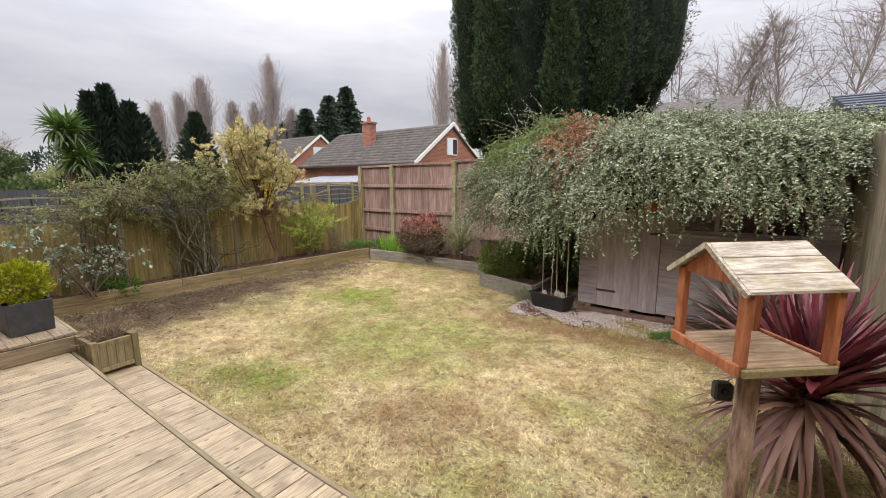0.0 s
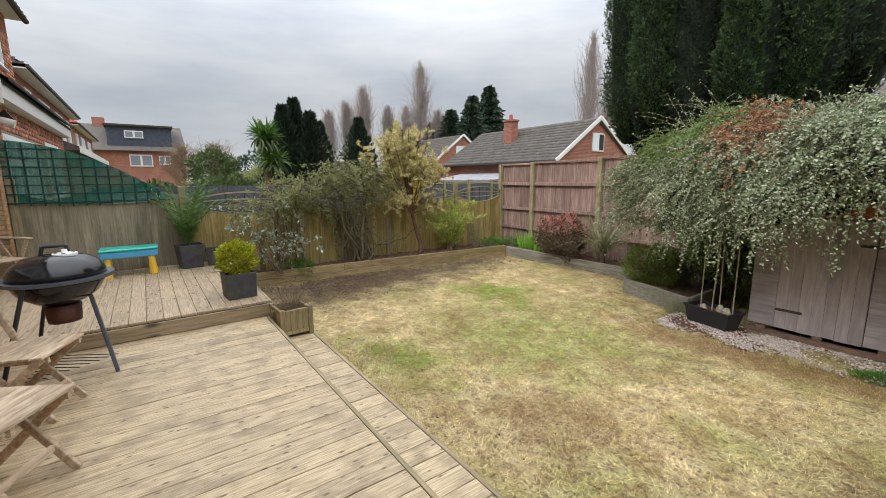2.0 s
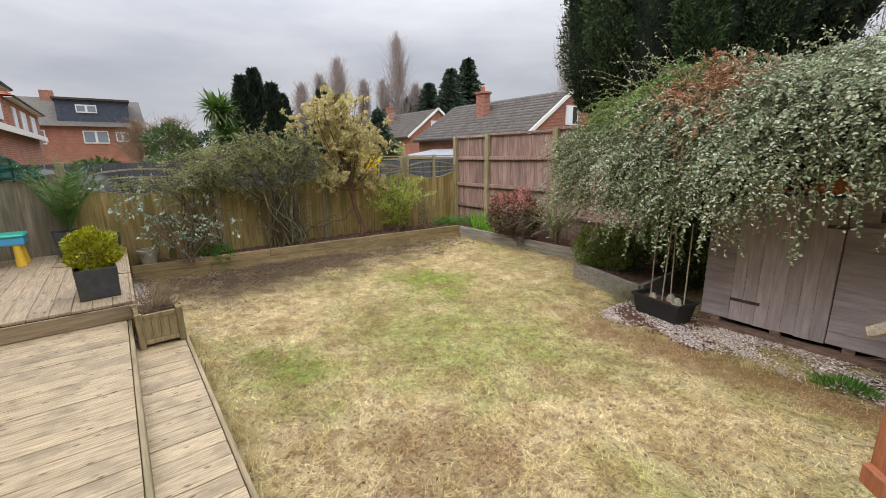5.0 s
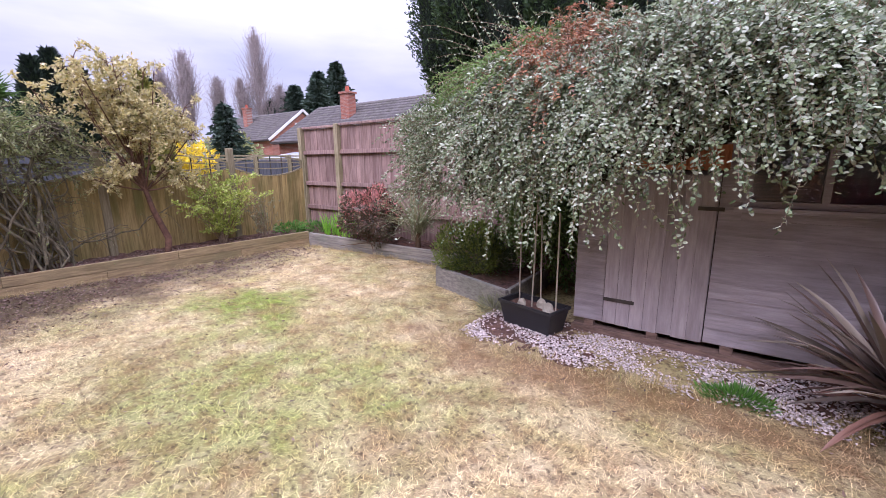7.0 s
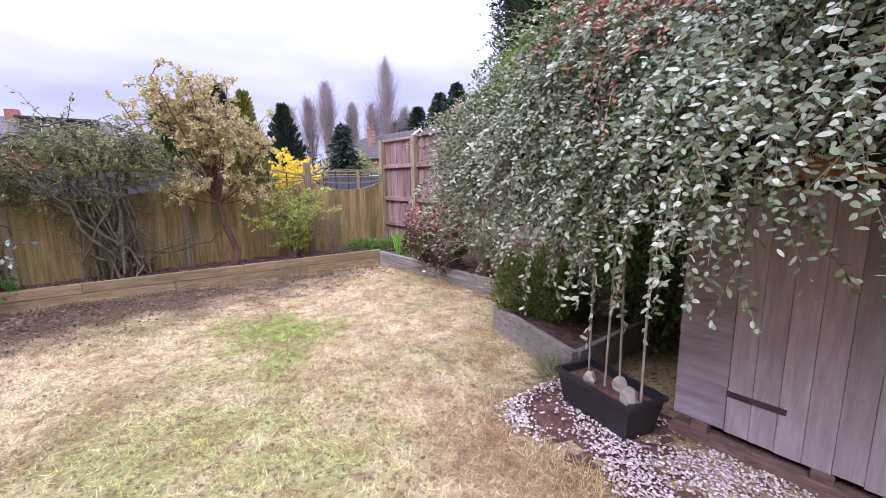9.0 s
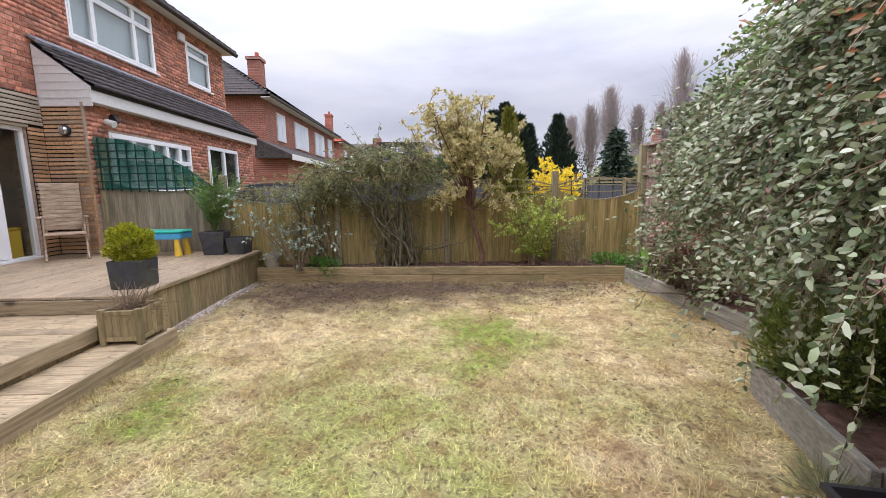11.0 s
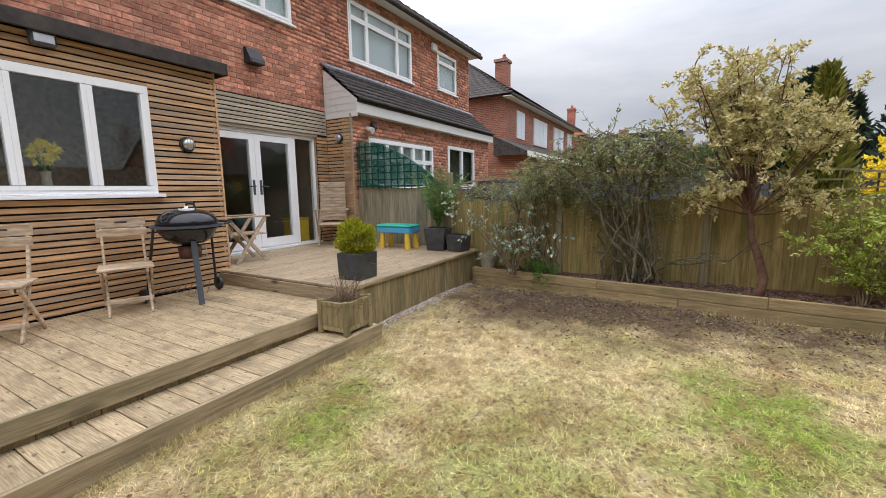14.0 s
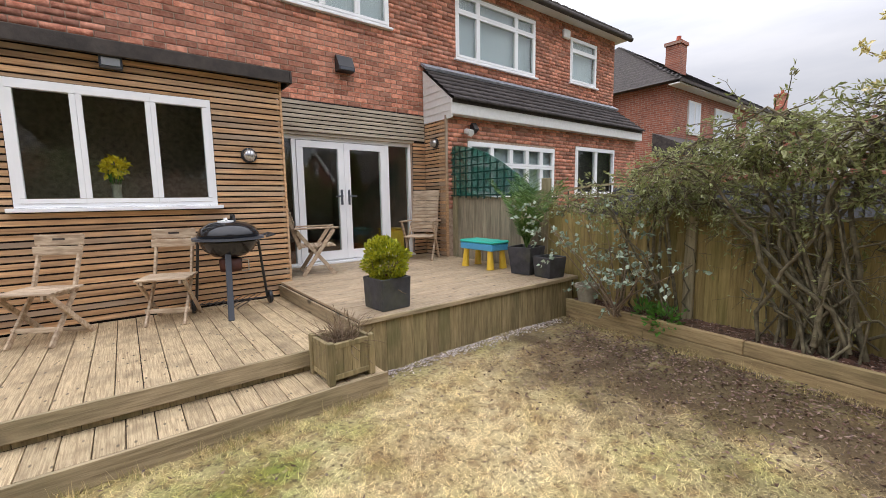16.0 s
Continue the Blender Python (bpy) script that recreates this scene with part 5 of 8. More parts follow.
# ---- garden furniture ----
def folding_chair(at, turn):
    """Slatted folding bistro chair: crossed legs, seat slats, two wide back boards with a hand slot."""
    t = thing("folding_chair", "weathered wooden folding garden chair standing on the deck", "chair", "folding chairs on the deck", at=at, turn=turn)
    for s in (-0.19, 0.19):
        part("leg", bar((s, -0.24, 0.0), (s, 0.22, 0.44), 0.022, 0.045, bevel=0.004), TEAK, t)
        part("leg", bar((s * 0.86, 0.22, 0.0), (s * 0.86, -0.1, 0.40), 0.022, 0.045, bevel=0.004), TEAK, t)
        part("back_post", bar((s * 0.86, -0.1, 0.40), (s * 0.86, -0.28, 0.9), 0.022, 0.042, bevel=0.004), TEAK, t)
    for i in range(6):
        y = -0.15 + i * 0.066
        part("seat_slat", boxed(-0.215, 0.215, y, y + 0.06, 0.44, 0.458, bevel=0.003), TEAK, t)
    part("seat_rail", boxed(-0.17, -0.148, -0.15, 0.24, 0.405, 0.439), TEAK, t)
    part("seat_rail", boxed(0.148, 0.17, -0.15, 0.24, 0.405, 0.439), TEAK, t)
    part("stretcher", bar((-0.19, 0.12, 0.13), (0.19, 0.12, 0.13), 0.018, 0.04), TEAK, t)
    part("stretcher", bar((-0.17, -0.2, 0.04), (0.17, -0.2, 0.04), 0.018, 0.035), TEAK, t)
    for z0, z1 in ((0.72, 0.80), (0.806, 0.90)):
        bm = bmesh.new()
        dy = lambda z: -0.1 - 0.18 * (z - 0.4) / 0.5
        beam(bm, (-0.2, dy((z0 + z1) / 2) + 0.025, (z0 + z1) / 2), (0.2, dy((z0 + z1) / 2) + 0.025, (z0 + z1) / 2), 0.016, z1 - z0, bevel=0.004)
        part("back_board", bm, TEAK, t)
    bm = bmesh.new()
    beam(bm, (-0.05, -0.231, 0.86), (0.05, -0.231, 0.86), 0.004, 0.018)
    part("hand_slot", bm, DARKWOOD, t)
    return t


chairA = folding_chair((-3.62, -0.82, 0.0), -22)
copy_thing(chairA, pose(-2.72, -0.78, 0.0, 0, 0, -30))


def recliner(at, turn, label):
    """Wooden armchair with a tall slatted back."""
    t = thing("garden_armchair", label, "chair", "slatted garden armchairs", at=at, turn=turn)
    for s in (-0.26, 0.26):
        part("leg", bar((s, -0.12, 0.0), (s, 0.30, 0.62), 0.025, 0.05, bevel=0.004), TEAK, t)
        part("leg", bar((s * 0.9, 0.3, 0.0), (s * 0.9, -0.18, 0.6), 0.025, 0.05, bevel=0.004), TEAK, t)
        part("armrest", bar((s, -0.22, 0.635), (s, 0.36, 0.64), 0.06, 0.022, bevel=0.006), TEAK, t)
        part("back_post", bar((s * 0.8, -0.14, 0.36), (s * 0.8, -0.36, 1.1), 0.025, 0.045, bevel=0.004), TEAK, t)
    for i in range(7):
        y = -0.13 + i * 0.066
        part("seat_slat", boxed(-0.23, 0.23, y, y + 0.058, 0.38, 0.398, bevel=0.003), TEAK, t)
    for i in range(11):
        z = 0.44 + i * 0.06
        y = -0.14 - 0.22 * (z - 0.36) / 0.74 + 0.03
        part("back_slat", bar((-0.23, y, z + 0.027), (0.23, y, z + 0.027), 0.014, 0.054, bevel=0.003), TEAK, t)
    part("top_board", bar((-0.235, -0.332, 1.11), (0.235, -0.332, 1.11), 0.018, 0.08, bevel=0.005), TEAK, t)
    return t


armA = recliner((-7.3, -1.72, 0.17), -50, "grey slatted wooden armchair against the clad recess")
armB = copy_thing(armA, pose(-5.32, -1.6, 0.17, 0, 0, 75))
tagged(armB, "slatted wooden armchair beside the extension corner")


def build_barbecue(at, turn):
    t = thing("kettle_barbecue", "black kettle barbecue with grey ring and legs", "barbecue", at=at, turn=turn)
    bowl = lathe([(0.05, 0.60), (0.15, 0.62), (0.23, 0.68), (0.275, 0.76), (0.285, 0.80)], 40)
    part("bowl", bowl, ENAMEL, t, smooth=True)
    part("rim_ring", lathe([(0.29, 0.785), (0.335, 0.79), (0.335, 0.815), (0.29, 0.812)], 40), STEEL_BLUE, t, "slate blue ring shelf")
    lid = part("lid", lathe([(0.288, 0.82), (0.285, 0.85), (0.25, 0.91), (0.18, 0.955), (0.08, 0.975), (0.0005, 0.98)], 40), ENAMEL, t, "glossy black domed lid", smooth=True)
    part("vent_plate", lathe([(0.075, 0.962), (0.075, 0.982), (0.02, 0.986), (0.016, 1.01), (0.012, 1.01)], 20, (0.03, 0.06, 0)), UPVC, lid, "bright metal vent plate")
    for i in range(4):
        a = i * 1.571
        part("vent_hole", lathe([(0.012, 0.983), (0.012, 0.9865)], 10, (0.03 + 0.048 * math.cos(a), 0.06 + 0.048 * math.sin(a), 0)), BLACK, lid)
    bm = bmesh.new()
    for a, b in (((-0.05, -0.09, 0.95), (-0.05, -0.07, 1.03)), ((-0.05, -0.07, 1.03), (-0.05, 0.06, 1.03)), ((-0.05, 0.06, 1.03), (-0.05, 0.08, 0.95))):
        rod(bm, a, b, 0.013, n=8)
    part("lid_handle", bm, BLACK, lid)
    part("leg", bar((0.08, 0.27, 0.0), (0.05, 0.17, 0.66), 0.055, 0.026, up=(0, 1, 0), bevel=0.006), STEEL_BLUE, t, "flat slate blue steel leg")
    for p, q in (((-0.40, -0.26, 0.075), (-0.30, -0.1, 0.79)), ((0.30, -0.34, 0.075), (0.26, -0.15, 0.79))):
        bm = bmesh.new()
        rod(bm, p, q, 0.014, n=10)
        part("leg", bm, BLACK, t, "thin black tubular leg")
    for x, y in ((-0.43, -0.26), (0.33, -0.34)):
        bm = lathe([(0.02, -0.022), (0.068, -0.02), (0.075, -0.012), (0.075, 0.012), (0.068, 0.02), (0.02, 0.022)], 24)
        bm.transform(Matrix.Translation((x, y, 0.075)) @ Matrix.Rotation(radians(90), 4, "Y"))
        part("wheel", bm, BLACK, t)
    bm = bmesh.new()
    for i in range(9):
        u = i / 8
        beam(bm, (-0.34 + 0.6 * u * 0.95, -0.28 + 0.05 * u, 0.12), (0.02 + 0.26 * u, 0.28 - 0.45 * u, 0.12), 0.006, 0.006)
    rod(bm, (-0.43, -0.26, 0.075), (0.33, -0.34, 0.075), 0.008, n=8)
    part("wire_rack", bm, BLACK, t)
    part("ash_catcher", lathe([(0.1, 0.46), (0.105, 0.5), (0.11, 0.59), (0.05, 0.6)], 24), ASHPOT, t, "rust-brown ash pot", smooth=True)
    bm = bmesh.new()
    for a, b in (((-0.11, 0, 0.56), (-0.17, 0, 0.56)), ((-0.17, 0, 0.56), (-0.17, 0, 0.45)), ((-0.17, 0, 0.45), (-0.1, 0, 0.45))):
        rod(bm, a, b, 0.006, n=6)
    part("ash_handle", bm, CHROME, t)
    bm = bmesh.new()
    for a, b in (((-0.335, -0.1, 0.8), (-0.42, -0.12, 0.82)), ((-0.42, -0.12, 0.82), (-0.42, 0.12, 0.82)), ((-0.42, 0.12, 0.82), (-0.335, 0.1, 0.8))):
        rod(bm, a, b, 0.012, n=8)
    part("side_handle", bm, BLACK, t)
    return t


build_barbecue((-4.15, -0.66, 0.0), 0)


def build_play_table():
    t = thing("play_table", "turquoise and blue plastic play table with yellow legs", "table", at=(-7.42, -0.33, 0.17), turn=90)
    part("lid", boxed(-0.345, 0.345, -0.18, 0.18, 0.36, 0.4, bevel=0.018), TURQ, t, "turquoise lid")
    part("tray", boxed(-0.335, 0.335, -0.17, 0.17, 0.265, 0.358, bevel=0.014), BLUE, t, "sky blue tray")
    for x in (-0.25, 0.25):
        for y in (-0.115, 0.115):
            bm = bmesh.new()
            rod(bm, (x * 1.06, y * 1.1, 0.0), (x, y, 0.264), 0.055, 0.036, n=12)
            part("leg", bm, YELLOW, t)


build_play_table()


# ---- pots and planters ----
def square_pot(name, label, at, wide, high, turn, material, taper=0.88):
    t = thing(name, label, "plant pot", at=at, turn=turn)
    a, b = wide / 2 * taper, wide / 2
    bm = bmesh.new()
    rings = []
    for r, z in ((a, 0), (b, high), (b - 0.02, high), (b - 0.022, high - 0.05)):
        rings.append([bm.verts.new((sx * r, sy * r, z)) for sx, sy in ((-1, -1), (1, -1), (1, 1), (-1, 1))])
    for p, q in zip(rings, rings[1:]):
        for i in range(4):
            bm.faces.new((p[i], p[(i + 1) % 4], q[(i + 1) % 4], q[i]))
    bm.faces.new(rings[0])
    bmesh.ops.bevel(bm, geom=bm.edges[:], offset=0.006, segments=1, affect="EDGES")
    part("pot", bm, material, t)
    part("soil", boxed(-b + 0.022, b - 0.022, -b + 0.022, b - 0.022, high - 0.07, high - 0.045), SOIL, t)
    return t


def ball_bush(parent, centre, r, n, material, leaf=0.03, width=0.016):
    pts, d = blob(n, centre, (r, r, r * 0.95), 0.72)
    part_np("foliage", leaves(pts, d + RNG.normal(size=d.shape) * 0.45 + [0, 0, 0.4], leaf, width), material, parent)
    ch = [tube(wander((centre[0], centre[1], centre[2] - r * 1.1), RNG.normal(size=3) * 0.5 + [0, 0, 1], r * 1.8, 5, 0.2), np.linspace(0.008, 0.002, 6), 4) for _ in range(14)]
    part_np("stems", joined(ch), TWIG, parent)


boxpot = square_pot("box_plant", "clipped golden box ball in a black square pot", (-5.2, 0.72, 0.171), 0.32, 0.29, 4, POTGREY, 0.94)
ball_bush(boxpot, (-5.2, 0.72, 0.605), 0.19, 4200, L_BOX, 0.036, 0.022)


def build_planter_box():
    t = thing("wooden_planter", "green-stained slatted wooden planter with a dead plant", "planter", at=(-4.56, 1.115, -0.171), turn=3)
    for sx in (-1, 1):
        for sy in (-1, 1):
            part("post", boxed(sx * 0.165 - 0.025, sx * 0.165 + 0.025, sy * 0.15 - 0.025, sy * 0.15 + 0.025, 0, 0.32, bevel=0.005), RISER, t)
    for sy in (-1, 1):
        for i in range(4):
            x = -0.105 + i * 0.07
            part("slat", boxed(x - 0.0335, x + 0.0335, sy * 0.15 - 0.01, sy * 0.15 + 0.01, 0.075, 0.265), RISER, t)
        for z in (0.035, 0.266):
            part("rail", boxed(-0.139, 0.139, sy * 0.15 - 0.017, sy * 0.15 + 0.017, z, z + 0.039, bevel=0.003), RISER, t)
    for sx in (-1, 1):
        for i in range(4):
            y = -0.0945 + i * 0.063
            part("slat", boxed(sx * 0.165 - 0.01, sx * 0.165 + 0.01, y - 0.03, y + 0.03, 0.075, 0.265), RISER, t)
        for z in (0.035, 0.266):
            part("rail", boxed(sx * 0.165 - 0.017, sx * 0.165 + 0.017, -0.124, 0.124, z, z + 0.039, bevel=0.003), RISER, t)
    part("soil", boxed(-0.15, 0.15, -0.138, 0.138, 0.1, 0.24), SOIL, t)
    ch = []
    for _ in range(150):
        a, s = RNG.uniform(0, 6.28), RNG.uniform(0.3, 2.2)
        ch.append(tube(wander((-4.56 + RNG.normal() * 0.04, 1.115 + RNG.normal() * 0.04, 0.06), (math.cos(a) * s, math.sin(a) * s, 1), RNG.uniform(0.15, 0.36), 5, 0.25), np.linspace(0.004, 0.0018, 6), 4))
    part_np("dry_stalk_clump", joined(ch), TWIG, t, "dry brown stems")


build_planter_box()


def strap_leaves(n, base, length, width, spread, droop, lift=1.0, jitter=0.03, face=None):
    """Long arching leaves from one crown, tapered, folded a little."""
    chunks = []
    for _ in range(n):
        a = RNG.uniform(0, 2 * math.pi) if face is None else face + RNG.normal() * 0.9
        s = spread * RNG.uniform(0.15, 1.0)
        ln, w = length * RNG.uniform(0.65, 1.15), width * RNG.uniform(0.7, 1.2)
        line = wander(np.array(base) + RNG.normal(size=3) * jitter, (math.cos(a) * s, math.sin(a) * s, lift * RNG.uniform(0.5, 1.2)), ln, 7, 0.04, droop * RNG.uniform(0.4, 1.4))
        d = unit(np.gradient(line, axis=0))
        side = unit(np.cross(d, np.array([0, 0, 1.0]) + RNG.normal(size=3) * 0.15))
        up = np.cross(side, d)
        k = np.array([0.55, 0.9, 1.0, 1.0, 0.92, 0.75, 0.45, 0.02])[:, None] * w / 2
        v = np.concatenate([line + side * k + up * k * 0.5, line, line - side * k + up * k * 0.5])
        f = [(i + o, i + o + 1, i + 8 + o + 1, i + 8 + o) for o in (0, 8) for i in range(7)]
        chunks.append((v, np.array(f)))
    return joined(chunks)


def fronds(n, base, length, spread, leaflet, material, parent):
    """Feathered palm fronds."""
    ribs, pts, ways = [], [], []
    for _ in range(n):
        a, s = RNG.uniform(0, 6.28), RNG.uniform(0.15, spread)
        line = wander(base, (math.cos(a) * s, math.sin(a) * s, 1), length * RNG.uniform(0.7, 1.1), 9, 0.04, 0.11)
        ribs.append(tube(line, np.linspace(0.006, 0.0015, 10), 4))
        d = unit(np.gradient(line, axis=0))
        side = unit(np.cross(d, [0, 0, 1.0]))
        for u in np.linspace(0.2, 0.98, 26):
            i = min(8, int(u * 9))
            p = line[i] + (line[i + 1] - line[i]) * (u * 9 - i)
            for sg in (-1, 1):
                pts.append(p)
                ways.append(side[i] * sg + d[i] * 0.8 + [0, 0, -0.1])
    part_np("rib_mass", joined(ribs), material, parent)
    part_np("frond_mass", leaves(np.array(pts), np.array(ways), leaflet, 0.014), material, parent)


palm = square_pot("potted_palm", "green feather palm in a tapered dark grey pot", (-7.48, 0.42, 0.171), 0.36, 0.36, 8, POTGREY, 0.78)
fronds(26, (-7.48, 0.42, 0.5), 0.95, 0.34, 0.12, L_PALM, palm)
square_pot("square_pot", "dark grey square pot half hidden by leaves", (-7.5, 0.78, 0.171), 0.3, 0.26, -5, POTGREY, 0.85)
clay = thing("clay_pot", "pale round clay pot standing on the bed edge", "plant pot", at=(-7.66, 1.22, -0.12))
part("pot", lathe([(0.09, 0.0), (0.13, 0.2), (0.145, 0.2), (0.145, 0.24), (0.12, 0.24), (0.11, 0.15)], 26), CLAY, clay)


# ---- shed ----
def build_shed():
    Y = 5.65
    t = thing("shed", "mauve-grey painted timber shed with plank door, overgrown", "shed", kind="structure")
    x0, x1, top = -1.72, 0.88, 1.72
    part("side_wall", boxed(x0, x0 + 0.03, Y + 0.03, 7.35, -0.2, top), SHED, t)
    part("side_wall", boxed(x1 - 0.03, x1, Y + 0.03, 7.35, -0.2, top), SHED, t)
    part("back_wall", boxed(x0, x1, 7.351, 7.38, -0.2, top), SHED, t)
    part("shed_floor", boxed(x0, x1, Y + 0.04, 7.34, -0.22, -0.19), DARKWOOD, t)
    part("roof", prism_x([(5.42, 1.70), (5.42, 1.74), (7.5, 1.98), (7.5, 1.94)], x0 - 0.1, x1 + 0.03), DARKWOOD, t)
    win = (-0.6, 0.7, 0.84, 1.42)
    for a, b in ((x0, -1.475), (-0.735, x1)):
        for i in range(16):
            c = -0.2 + i * 0.118
            if c > 1.66:
                break
            runs = [(a, b)]
            if a > -1 and c + 0.118 > win[2] and c < win[3]:
                runs = [(a, win[0]), (win[1], b)]
                if c < win[2]:
                    part("weatherboard", prism_x([(Y, win[2]), (Y + 0.024, win[2]), (Y + 0.024, c), (Y - 0.008, c)], win[0], win[1]), SHED, t)
                if c + 0.118 > win[3]:
                    part("weatherboard", prism_x([(Y, c + 0.116), (Y + 0.024, c + 0.116), (Y + 0.024, win[3]), (Y - 0.004, win[3])], win[0], win[1]), SHED, t)
            for p, q in runs:
                if q - p > 0.02:
                    part("weatherboard", prism_x([(Y, c + 0.116), (Y + 0.024, c + 0.116), (Y + 0.024, c), (Y - 0.008, c)], p, q), SHED, t)
    part("backing", holed_wall(x0, x1, Y + 0.026, Y + 0.05, -0.2, 1.68, [(-1.47, -0.74, -0.19, 1.08), win]), DARKWOOD, t)
    door = part("door", boxed(-1.47, -0.742, Y - 0.002, Y + 0.02, -0.19, 1.06), SHED_V, t)
    for i in range(7):
        a = -1.468 + i * 0.1035
        part("plank", boxed(a + 0.001, a + 0.1025, Y - 0.024, Y - 0.004, -0.2 + RNG.uniform(-0.006, 0.004), 1.05), SHED_V, door)
    for z in (0.0, 0.80):
        part("hinge", boxed(-1.47 if z < 0.5 else -0.86, -1.23 if z < 0.5 else -0.70, Y - 0.032, Y - 0.025, z, z + 0.028), DARKWOOD, door)
    part("lintel", boxed(-1.5, -0.7, Y - 0.015, Y + 0.02, 1.085, 1.26), RUST, t)
    bm = bmesh.new()
    for p in ((win[0], win[1], win[2], win[2] + 0.04), (win[0], win[1], win[3] - 0.04, win[3]), (win[0], win[0] + 0.04, win[2] + 0.04, win[3] - 0.04), (win[1] - 0.04, win[1], win[2] + 0.04, win[3] - 0.04), (-0.2, -0.16, win[2] + 0.04, win[3] - 0.04), (0.24, 0.28, win[2] + 0.04, win[3] - 0.04)):
        box(bm, p[0], p[1], Y - 0.03, Y + 0.02, p[2], p[3])
    part("window_frame", bm, SHED, t)
    g = part("pane", boxed(win[0] + 0.041, win[1] - 0.041, Y + 0.0, Y + 0.004, win[2] + 0.041, win[3] - 0.041), GLASS, t)
    part("sill", boxed(win[0] - 0.05, win[1] + 0.05, Y - 0.07, Y - 0.015, win[2] - 0.035, win[2] - 0.002), SHED, t)
    part("bearer", boxed(x0, x1, Y - 0.06, Y + 0.06, -0.345, -0.255), BEARER, t)
    for i in range(6):
        part("block", boxed(x0 + 0.1 + i * 0.5, x0 + 0.18 + i * 0.5, Y - 0.03, Y + 0.03, -0.254, -0.203), BEARER, t)


build_shed()


def build_trough():
    t = thing("planter_trough", "black plastic trough with bamboo canes", "planter", at=(-2.03, 5.47, LAWN_Z + 0.02), turn=-14)
    bm = bmesh.new()
    rings = []
    for sx, sy, z in ((0.24, 0.11, 0), (0.275, 0.14, 0.2), (0.288, 0.153, 0.2), (0.288, 0.153, 0.225), (0.265, 0.13, 0.225), (0.258, 0.125, 0.17)):
        rings.append([bm.verts.new((a * sx, b * sy, z)) for a, b in ((-1, -1), (1, -1), (1, 1), (-1, 1))])
    for p, q in zip(rings, rings[1:]):
        for i in range(4):
            bm.faces.new((p[i], p[(i + 1) % 4], q[(i + 1) % 4], q[i]))
    bm.faces.new(rings[0])
    part("trough", bm, BLACK, t)
    part("soil", boxed(-0.255, 0.255, -0.122, 0.122, 0.13, 0.18), SOIL, t)
    for x, y, h, lean in ((-0.2, 0.05, 0.95, 0.0), (-0.02, 0.0, 1.15, 0.03), (0.02, 0.08, 1.0, -0.02), (0.22, 0.02, 1.05, 0.0)):
        bm = bmesh.new()
        rod(bm, (x, y, 0.15), (x + lean, y, h), 0.007, n=8)
        part("cane", bm, CLAY, t)
    for x, y, s in ((0.17, -0.02, 0.055), (-0.1, -0.04, 0.04), (0.05, 0.05, 0.05)):
        bm = bmesh.new()
        bmesh.ops.create_icosphere(bm, subdivisions=2, radius=s)
        for v in bm.verts:
            v.co = Vector((v.co.x + random.gauss(0, 0.006) + x, v.co.y * 0.8 + random.gauss(0, 0.006) + y, v.co.z * 1.3 + 0.2))
        part("plastic_wrap", bm, CLAY, t, "crumpled pale plastic wrapping")
    pts, d = blob(500, (0.0, 0.0, 0.23), (0.25, 0.1, 0.09), 0.2)
    part_np("seedlings", leaves(pts, d + [0, 0, 0.6], 0.04, 0.014), L_STRAP, t)


build_trough()


